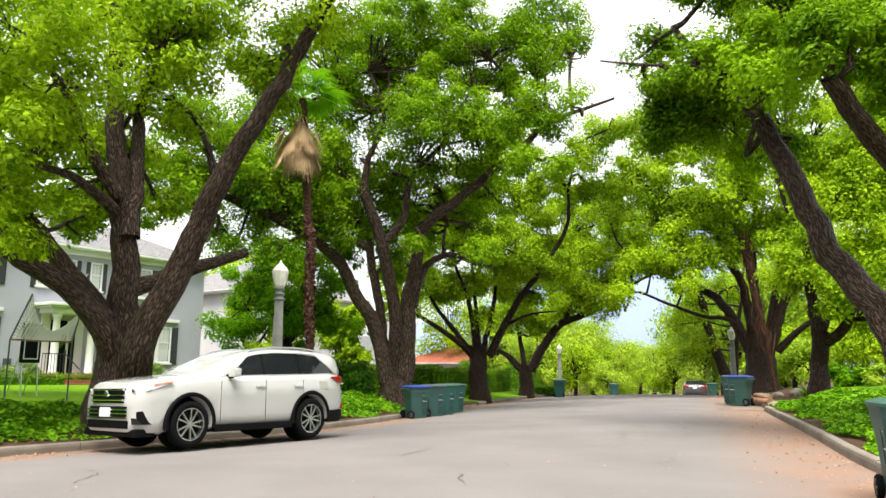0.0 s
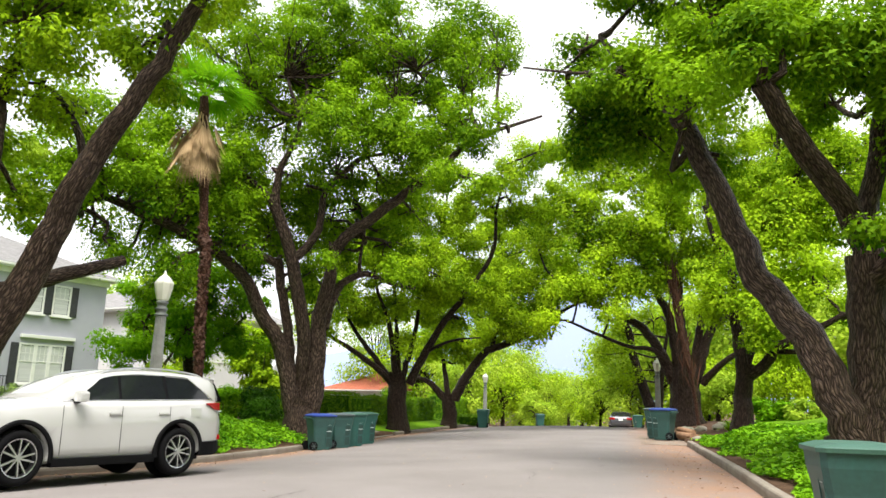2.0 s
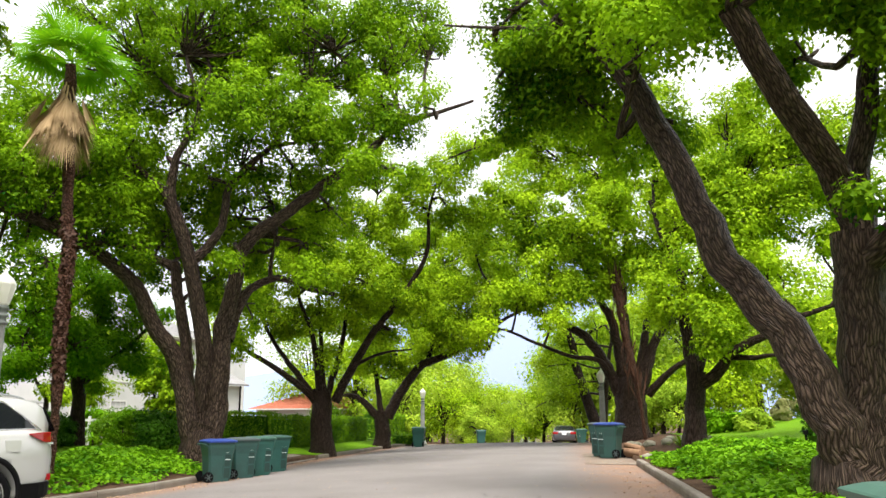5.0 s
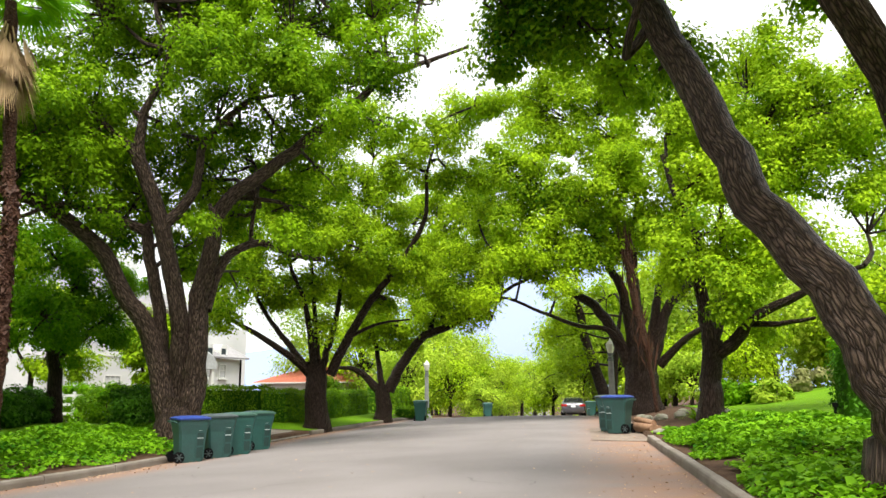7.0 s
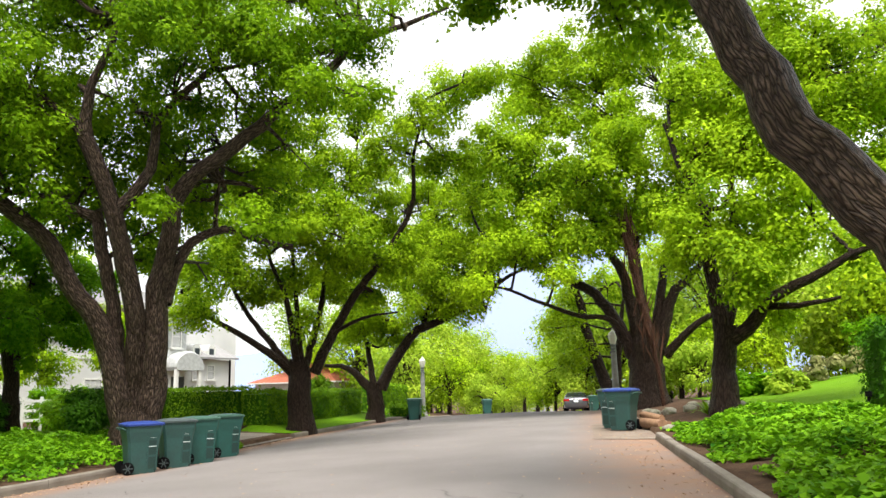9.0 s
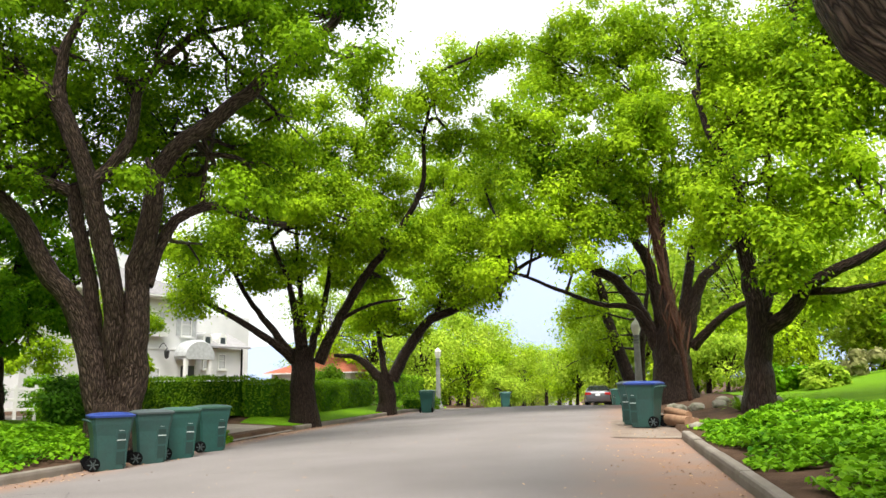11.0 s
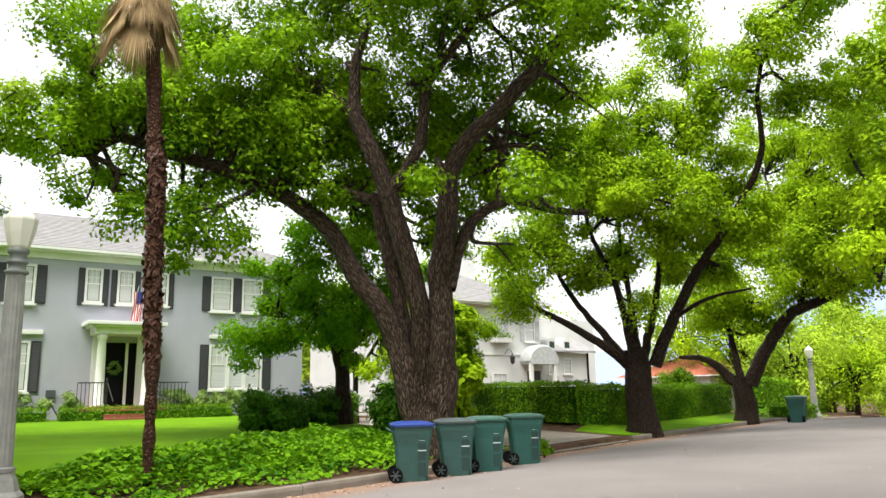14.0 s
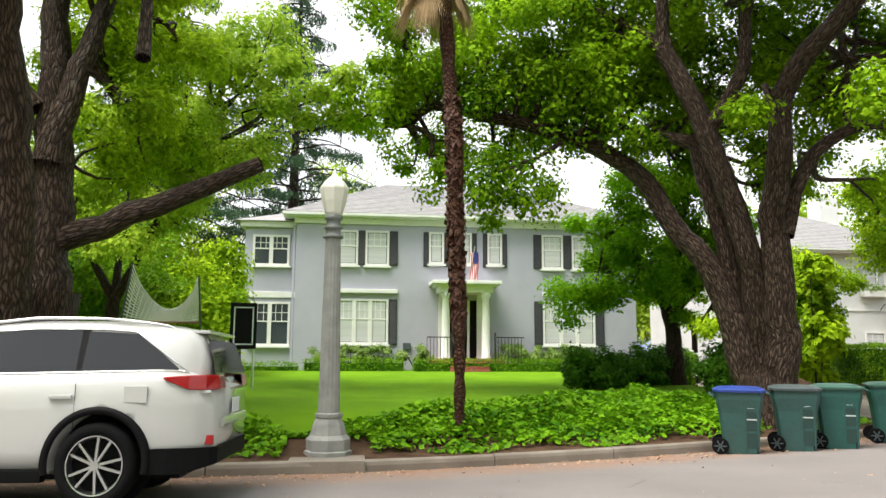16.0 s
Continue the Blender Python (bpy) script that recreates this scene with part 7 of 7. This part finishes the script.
for c, q in (((-0.8, -2.1, 3.0), 1.2), ((-0.6, -1.6, 4.4), 1.3), ((0.2, 0.1, 5.6), 1.3), ((0.8, 1.4, 4.4), 1.2), ((1.2, -1.4, 3.2), 1.1), ((0.9, 0.2, 3.3), 1.2), ((-0.8, 0.3, 3.6), 1.3), ((0.9, 1.8, 2.8), 0.9), ((0.2, -0.9, 5.4), 1.1), ((-0.4, -2.6, 2.2), 0.8), ((0.9, -0.6, 2.2), 0.7)):
    maple.puff(c, q)
maple.build()
small = Tree("ornamental_tree", (-22.0, 30.0, 0.5), "small bright ornamental tree before the white house", BARK_DARK, LEAF, 502, 0.2, 130, 0.6, group="garden trees")
small.limb(0.12, 0.1, (0, 0, 0), (0, 0, 1.0), (0.1, 0, 1.6))
small.limb(0.08, 0.03, (0.1, 0, 1.5), (0.5, -0.8, 2.4), (0.8, -1.2, 3.0))
small.limb(0.08, 0.03, (0.1, 0, 1.5), (-0.4, 0.6, 2.5), (-0.6, 1.0, 3.2))
for c, q in (((0.8, -1.0, 2.8), 1.0), ((-0.5, 0.8, 3.2), 1.1), ((0.2, 0, 3.6), 1.1)):
    small.puff(c, q)
small.build()
second = Tree("ornamental_tree", (-25.8, 27.4, 0.5), "bright ornamental tree between the two houses", BARK_DARK, LEAF, 504, 0.19, 130, 0.6, group="garden trees")
second.limb(0.14, 0.11, (0, 0, 0), (0, 0, 1.1), (0.05, 0, 1.8))
second.limb(0.09, 0.03, (0.05, 0, 1.7), (0.5, 0.7, 3.0), (0.9, 1.3, 4.4))
second.limb(0.09, 0.03, (0.05, 0, 1.7), (-0.4, -0.6, 3.0), (-0.6, -1.0, 4.6))
for c, q in (((0.8, 1.0, 3.2), 1.0), ((-0.5, -0.8, 3.6), 1.1), ((0.2, 0.2, 4.8), 1.3), ((0.9, 1.5, 4.6), 0.9), ((0.6, 0.2, 2.2), 0.9), ((0.7, 1.8, 2.0), 0.9)):
    second.puff(c, q)
second.build()
for i, (x, y) in enumerate(((-21.0, 27.0), (-22.8, 27.6), (-24.6, 28.8), (-19.4, 26.2))):
    shrub("garden_shrub", x, y, [(0, 0, 0.7, 0.9), (0.5, 0.3, 1.1, 0.8), (-0.4, 0.2, 1.4, 0.7)], (LEAF_HEDGE, LEAF_MAPLE)[i % 2], "leafy green shrub beside the driveway", 0.13, 150, 130 + i)
bright = Tree("broadleaf_tree", (-18.5, 7.6, 0.6), "bright yellow-green tree beside the grey house", BARK_DARK, LEAF_FAR, 503, 0.17, 130, 0.55, group="garden trees")
bright.limb(0.2, 0.17, (0, 0, 0), (0, 0.05, 1.2), (0.1, 0.1, 2.2))
bright.limb(0.13, 0.04, (0.1, 0.1, 2.1), (0.5, 1.0, 3.8), (0.6, 1.8, 5.6))
bright.limb(0.13, 0.04, (0.1, 0.1, 2.1), (0.2, -0.8, 3.9), (0.4, -1.8, 5.8))
bright.limb(0.12, 0.04, (0.1, 0.1, 2.1), (-0.4, 0.1, 4.2), (-0.5, 0.3, 6.8))
for c, q in (((0.6, 1.5, 4.6), 1.0), ((0.8, 2.2, 5.8), 0.9), ((0.5, 2.9, 6.8), 0.8), ((0.6, 0.4, 5.2), 1.1), ((0.8, -1.0, 4.4), 1.1), ((0.6, -2.2, 5.2), 1.2), ((0.2, -0.4, 6.6), 1.2), ((0.2, 1.2, 7.4), 1.1), ((0.4, -1.8, 7.0), 1.2), ((0.9, 0.4, 3.5), 0.8), ((0.8, -2.2, 3.4), 0.9)):
    bright.puff(c, q)
bright.puff((2.6, 1.3, 7.8), 1.2)
bright.puff((2.0, 2.2, 8.8), 1.3)
bright.puff((4.1, 3.7, 7.0), 1.0)
bright.puff((2.5, 4.2, 8.6), 1.1)
bright.puff((4.0, 4.8, 6.5), 0.8)
bright.puff((4.0, 5.5, 7.2), 0.8)
bright.puff((3.3, 5.9, 6.4), 0.6)
bright.puff((3.3, 3.0, 5.9), 1.0)
bright.puff((2.6, 1.7, 5.7), 1.0)
bright.puff((4.4, 4.2, 5.4), 0.7)
bright.puff((2.3, 1.9, 4.8), 0.9)
bright.puff((3.3, 3.8, 4.9), 0.6)
bright.build()


# ---- cedar behind the house ----
def build_cedar(x, y, height, seed):
    r = np.random.default_rng(seed)
    z0 = float(land(x, y))
    t = thing("cedar_tree", pose(x, y, z0), "tall blue-green cedar with drooping tiers behind the house", "tree", "garden trees")
    line = smooth_line([(0, 0, -0.3), (0.1, 0, height * 0.5), (0, 0.1, height)], 0.6)
    part("trunk", joined("trunk", [tube(line, np.linspace(0.45, 0.06, len(line)), 10, r, 0.06)]), BARK_DARK, t, smooth=True)
    pts, arms = [], []
    for i in range(72):
        h = height * (0.28 + 0.72 * i / 72)
        a, L = i * 2.4, (1.02 - i / 72) * 5.6 + 0.7
        d = np.array((math.cos(a), math.sin(a), 0))
        tip = np.array((0, 0, h)) + d * L + np.array((0, 0, -0.16 * L))
        arm = smooth_line([(0, 0, h), np.array((0, 0, h)) + d * L * 0.5 + np.array((0, 0, 0.1)), tip], 0.5)
        arms.append(tube(arm, np.linspace(0.07, 0.015, len(arm)), 5, r))
        m = int(120 * L)
        k = r.uniform(0.15, 1, m)
        side = np.cross(d, (0, 0, 1.0))
        w = r.normal(size=m) * 0.42 * (1.15 - k)
        base = np.array((0, 0, h)) + np.outer(k, tip - np.array((0, 0, h)))
        pts.append(base + np.outer(w, side) + np.stack([np.zeros(m), np.zeros(m), -np.abs(r.normal(size=m)) * 0.28], 1))
    tagged(part("twigwork", joined("twigwork", arms), BARK_DARK, t, smooth=True), kind="stuff")
    p = np.concatenate(pts)
    part("crown", leaf_mesh("crown", leaves(p, r.normal(size=p.shape) * 0.6 + np.array((0, 0, 0.6)), 0.26, 0.06, r, droop=0.7)), LEAF_CEDAR, t, "drooping blue-green needle sprays")


build_cedar(-34.5, 4.6, 25, 601)
build_cedar(-41.5, 10.6, 24, 602)


# ---- trees beyond ----
def far_tree(x, y, top, radius, seed, leaf, label):
    """A distant broad tree: trunk, a few limbs, a crown of uneven clumps."""
    r = np.random.default_rng(seed)
    z0 = float(land(x, y)) if not left_edge(y) <= x <= right_edge(y) else float(road_level(x, y))
    h = max(top - z0, 2.5)
    radius = min(radius, h * 0.6)
    t = thing("broadleaf_tree", pose(x, y, z0), label, "tree", "trees beyond")
    line = smooth_line([(0, 0, -0.3), (0.1, 0, h * 0.25), (0.15, 0.1, h * 0.5)], 0.7)
    part("trunk", joined("trunk", [tube(line, np.linspace(0.05 * h * 0.6, 0.12, len(line)), 9, r, 0.06)]), BARK_DARK, t, smooth=True)
    c, rad, arms = [], [], []
    n = int(11 + radius * 3.2)
    for i in range(n):
        d = r.normal(size=3)
        d /= np.linalg.norm(d)
        q = np.array((0, 0, h * 0.47)) + d * np.array((radius, radius, h * 0.46)) * r.uniform(0.3, 0.95)
        c.append(q), rad.append(radius * r.uniform(0.22, 0.42))
        arm = smooth_line([line[len(line) // 2], (line[-1] + q) / 2, q], 0.8)
        arms.append(tube(arm, np.linspace(0.09, 0.02, len(arm)), 5, r))
    tagged(part("twigwork", joined("twigwork", arms), BARK_DARK, t, smooth=True), kind="stuff")
    size = 0.045 * radius + 0.12
    v = clump_leaves(np.array(c), np.array(rad), 330, size * 0.95, size * 0.66, r)
    part("crown", slip_mesh("crown", slips(v)), leaf, t, "light green leaf clumps")


BEYOND = (
    (-41.3, 67.7, 14.0, 5),
    (-35.0, 66.1, 11.6, 5),
    (-26.4, 59.7, 7.4, 4),
    (-31.8, 73.8, 9.7, 5),
    (-26.0, 66.7, 6.0, 3.5),
    (-30.4, 80.2, 8.6, 4.5),
    (-20.6, 62.7, 3.0, 3),
    (-33.4, 95.3, 8.0, 4),
    (-36.5, 110.3, 7.6, 5),
    (-27.7, 92.2, 7.4, 3),
    (-20.8, 78.8, 5.2, 4),
    (-22.3, 88.8, 9.6, 5),
    (-14.3, 67.2, 8.5, 4),
    (-16.1, 77.1, 12.0, 6),
    (-11.3, 66.0, 11.1, 6),
    (-8.6, 70.7, 15.8, 7),
    (-5.4, 59.1, 6.2, 4),
    (-3.4, 53.4, 4.3, 3),
    (-3.7, 67.5, 16.7, 8),
    (-0.8, 57.8, 7.2, 5),
)
BEYOND_TWO = (
    (-1.3, 87.8, 24.8, 9.0),
    (4.1, 76.9, 11.6, 6.0),
    (5.9, 72.0, 11.8, 6.0),
    (7.6, 82.0, 17.6, 8.0),
    (9.2, 71.9, 15.5, 8.0),
    (10.4, 63.9, 15.0, 8.0),
    (-49.9, 137.2, 9.5, 8),
    (-47.1, 149.0, 9.5, 8),
    (-47.5, 105.2, 15.7, 9),
    (-50.9, 125.8, 9.5, 8),
    (-40.3, 3.0, 10.4, 5),
    (-35.7, 1.6, 11.6, 6),
    (-33.1, 0.3, 12.1, 6),
    (-52.1, 6.4, 13.1, 6),
    (-57.6, 14.2, 18.4, 7),
    (-45.2, 34.7, 9.9, 6),
    (-41.8, 37.2, 10.1, 6),
    (-48.6, 45.5, 12.8, 7),
    (-45.0, 47.4, 12.9, 7),
    (-54.1, 34.1, 12.2, 6),
)
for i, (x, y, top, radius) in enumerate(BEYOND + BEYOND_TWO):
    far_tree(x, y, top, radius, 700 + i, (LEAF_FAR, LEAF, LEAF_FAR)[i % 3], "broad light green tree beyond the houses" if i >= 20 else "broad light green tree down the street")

# unseen trees across the street and behind the walker, added to darken the car glass reflections
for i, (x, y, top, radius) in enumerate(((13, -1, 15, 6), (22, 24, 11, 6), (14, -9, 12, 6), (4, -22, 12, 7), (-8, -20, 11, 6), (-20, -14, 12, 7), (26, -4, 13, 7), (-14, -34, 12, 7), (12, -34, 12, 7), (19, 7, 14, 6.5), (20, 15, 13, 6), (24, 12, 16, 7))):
    far_tree(x, y, top, radius, 800 + i, LEAF_FAR, "unseen broad green tree added for reflections")

# hills past the end of the street
bm, rows = bmesh.new(), []
for j, (dist, k) in enumerate(((2300, 0.0), (2600, 1.0), (3200, 0.2))):
    row = []
    for i in range(121):
        a = radians(-10 + 200 * i / 120)
        hgt = 120 + 450 * math.exp(-((math.degrees(a) - 106) / 16) ** 2) + 40 * noise.noise((i * 0.11, 0, 0)) + 25 * noise.noise((i * 0.4, 3, 0))
        row.append(bm.verts.new((dist * math.cos(a), dist * math.sin(a), -20 + hgt * k)))
    rows.append(row)
for a, b in zip(rows, rows[1:]):
    for i in range(120):
        bm.faces.new((a[i], a[i + 1], b[i + 1], b[i]))
tagged(part("backdrop_hills", bm, HAZE, smooth=True), "hazy blue-grey hills on the horizon", "hills", kind="structure")

# ---- things by the kerb cut and on the lawns ----
def log_thing(x, y, z, turn, tilt, length, radius, seed):
    r = np.random.default_rng(seed)
    t = thing("split_log", pose(x, y, z, tilt, 0, turn), "split brown log lying beside the bins", "log", "logs by the bins")
    line = np.array([(0, -length / 2 + length * k / 6, radius) for k in range(7)])
    part("bark", joined("bark", [tube(line, np.full(7, radius), 10, r, 0.18)]), WOOD, t, smooth=True)
    for s in (-1, 1):
        bm = bmesh.new()
        bmesh.ops.create_circle(bm, cap_ends=True, segments=10, radius=radius * 0.96, matrix=Matrix.Translation((0, s * (length / 2 - 0.002), radius)) @ Matrix.Rotation(-s * math.pi / 2, 4, "X"))
        part("cut_end", bm, WOOD, t)


gz = lambda x, y: float(land(x, y))
log_thing(-0.45, 27.95, float(right_level(27.9)) + 0.06, 35, 0, 1.3, 0.12, 1)
log_thing(-0.25, 28.2, float(right_level(28.2)) + 0.06, 28, 0, 1.1, 0.10, 2)
log_thing(-0.5, 28.25, float(right_level(28.2)) + 0.24, 40, 4, 1.0, 0.09, 3)


def rock(x, y, size, seed):
    r = np.random.default_rng(seed)
    bm = bmesh.new()
    bmesh.ops.create_icosphere(bm, subdivisions=2, radius=size)
    for v in bm.verts:
        v.co *= 1 + 0.28 * noise.noise(v.co * (2.0 / size) + Vector((seed, 0, 0)))
        v.co.z *= 0.65
    s = new("rock", bpy.data.meshes.new("rock"))
    bm.to_mesh(s.data)
    bm.free()
    s.data.materials.append(ROCK)
    s.matrix_basis = pose(x, y, max(gz(x, y), ground_at(x, y)) + size * 0.3, 0, 0, seed * 40)
    tagged(s, "rounded grey-brown garden rock", "rock", "rocks under the big tree")


for i, (x, y, q) in enumerate(((0.35, 26.0, 0.15), (-0.2, 31.9, 0.2), (0.4, 31.5, 0.18), (-0.9, 32.4, 0.22), (0.9, 31.2, 0.24), (-1.5, 33.2, 0.2), (0.2, 32.8, 0.18), (1.3, 30.3, 0.22), (-2.0, 34.5, 0.2), (-0.4, 33.6, 0.2), (0.5, 30.6, 0.2))):
    rock(x, y, q, i + 1)


def blades(name, x, y, n, length, seed, label):
    """A rosette of long arching strap leaves."""
    r = np.random.default_rng(seed)
    t = thing(name, pose(x, y, gz(x, y)), label, "plant", "strap-leaved plants")
    for i in range(n):
        a, e = r.uniform(0, 6.28), r.uniform(0.5, 1.3)
        d = np.array((math.cos(a), math.sin(a), 0))
        L, w = length * r.uniform(0.7, 1.1), 0.035
        side = np.cross(d, (0, 0, 1.0)) * w
        pts = [d * L * k * math.cos(e) + np.array((0, 0, L * (k * math.sin(e) - 0.45 * k * k))) for k in (0, 0.35, 0.7, 1.0)]
        bm = bmesh.new()
        rows_ = [[bm.verts.new(p - side * q), bm.verts.new(p + side * q)] for p, q in zip(pts, (0.6, 1.0, 0.8, 0.08))]
        for u, v in zip(rows_, rows_[1:]):
            bm.faces.new((u[0], u[1], v[1], v[0]))
        part("leaf", bm, LEAF_HEDGE, t)


blades("agapanthus", 0.75, 29.0, 26, 0.75, 31, "arching strap-leaved plant at the ivy edge")
blades("agapanthus", 1.3, 29.6, 22, 0.7, 32, "arching strap-leaved plant at the ivy edge")
shrub("kerb_plant", -10.75, 24.6, [(0, 0, 0.18, 0.25)], LEAF_HEDGE, "small bright green plant at the driveway corner", 0.08, 200, 33)

# ivy-hung dead palm trunk against the big tree
dead = thing("palm_trunk", pose(-2.2, 38.2, 0.55), "thin shaggy brown palm trunk beside the massive tree", "palm tree", "street trees")
line = smooth_line([(0, 0, -0.2), (-0.2, -0.1, 2.0), (-0.6, -0.35, 4.5), (-0.9, -0.5, 7.2)], 0.3)
part("trunk", joined("trunk", [tube(line, np.interp(line[:, 2], [0, 2, 3.2, 7.2], [0.09, 0.09, 0.15, 0.15]), 11, np.random.default_rng(8), 0.4)]), PALM_BARK, dead, smooth=True)
r = np.random.default_rng(9)
k = r.integers(len(line) // 3, len(line), 160)
q = line[k] + r.normal(size=(160, 3)) * np.array((0.16, 0.16, 0.15))
part("dead_thatch", leaf_mesh("dead_thatch", leaves(q, r.normal(size=(160, 3)) + np.array((0, -1, 0)), 0.4, 0.05, r, droop=2.5)), PALM_BARK, dead, "hanging dead fronds")
low = thing("garden_light", pose(4.2, 25.6, gz(4.2, 25.6)), "small dark path light on the lawn edge", "garden light")
part("post", boxed(-0.03, 0.03, -0.03, 0.03, 0, 0.3, bevel=0.006), TRIM_BLACK, low)
part("cap", boxed(-0.06, 0.06, -0.06, 0.06, 0.3, 0.4, bevel=0.01), TRIM_BLACK, low)

# net frame and target board on the lawn
NET = plain("net_cord", (0.8, 0.8, 0.74), 0.8)
net = thing("practice_net", pose(-13.0, 10.2, gz(-13.0, 10.2)), "sagging pale practice net on a frame behind the car", "sports net")
zb = gz(-13.0, 10.2)
def net_point(u, v):
    y = -0.75 + 1.5 * u
    topz = 2.6 - 0.75 * math.sin(math.pi * u) ** 0.7 - 0.2 * u
    return (0.35 * v - 0.3 * math.sin(math.pi * u) * v, y + 0.25 * v * (1 - u), 1.5 + (topz - 1.5) * v)
cords = []
for i in range(19):
    cords.append(tube(np.array([net_point(i / 18, v) for v in np.linspace(0, 1, 7)]), np.full(7, 0.012), 4, rng0))
for j in range(15):
    cords.append(tube(np.array([net_point(u, j / 14) for u in np.linspace(0, 1, 13)]), np.full(13, 0.012), 4, rng0))
tagged(part("netting", joined("netting", cords), NET, net), "knotted pale netting", kind="stuff")
for u in (0, 1):
    part("post", joined("post", [tube(np.array([(0, -0.75 + 1.5 * u, 0), (0, -0.75 + 1.5 * u, 1.5), net_point(u, 1)]), np.full(3, 0.02), 6, rng0)]), LID_GREY, net)
part("cross_bar", joined("cross_bar", [tube(np.array([(0, -0.75, 1.5), (0, 0.75, 1.5)]), np.full(2, 0.025), 6, rng0)]), WOOD, net)
board = thing("target_board", pose(-16.0, 11.4, gz(-16.0, 11.4), 0, 0, 12), "black rebound board with white border on thin legs", "sports board")
panel = part("panel", boxed(-0.03, 0.03, -0.32, 0.30, 0.95, 2.05, bevel=0.03), TRIM_BLACK, board)
for a in ((-0.24, -0.21, 1.05, 1.95), (0.19, 0.22, 1.05, 1.95), (-0.24, 0.22, 1.92, 1.95), (-0.24, 0.22, 1.05, 1.08)):
    part("border", boxed(0.03, 0.036, *a), STENCIL, panel)
for s in (-0.25, 0.25):
    part("leg", joined("leg", [tube(np.array([(0.1, s, -0.02), (0.0, s, 1.0)]), np.full(2, 0.018), 6, rng0)]), ALLOY, board)
    part("leg", joined("leg", [tube(np.array([(-0.5, s, -0.02), (0.0, s, 1.5)]), np.full(2, 0.014), 6, rng0)]), ALLOY, board)
fence = thing("white_fence", pose(-23.0, 26.3, gz(-23.0, 26.3), 0, 0, 70), "low white wooden fence behind the maple", "fence")
for i in range(6):
    part("post", boxed(-1.6 + 0.64 * i - 0.05, -1.6 + 0.64 * i + 0.05, -0.05, 0.05, 0, 1.35, bevel=0.01), TRIM_WHITE, fence)
for z in (0.5, 0.85, 1.2):
    part("slat", boxed(-1.7, 1.7, -0.03, 0.03, z - 0.05, z + 0.05, bevel=0.008), TRIM_WHITE, fence)
# driveway side kerb with painted house number left blank
part("kerb_end", boxed(-11.75, -11.5, 24.6, 25.1, -0.14, 0.06, bevel=0.02), CONCRETE)
tagged(bpy.data.objects["kerb_end"], "pale painted kerb end at the driveway", "kerb", kind="structure")
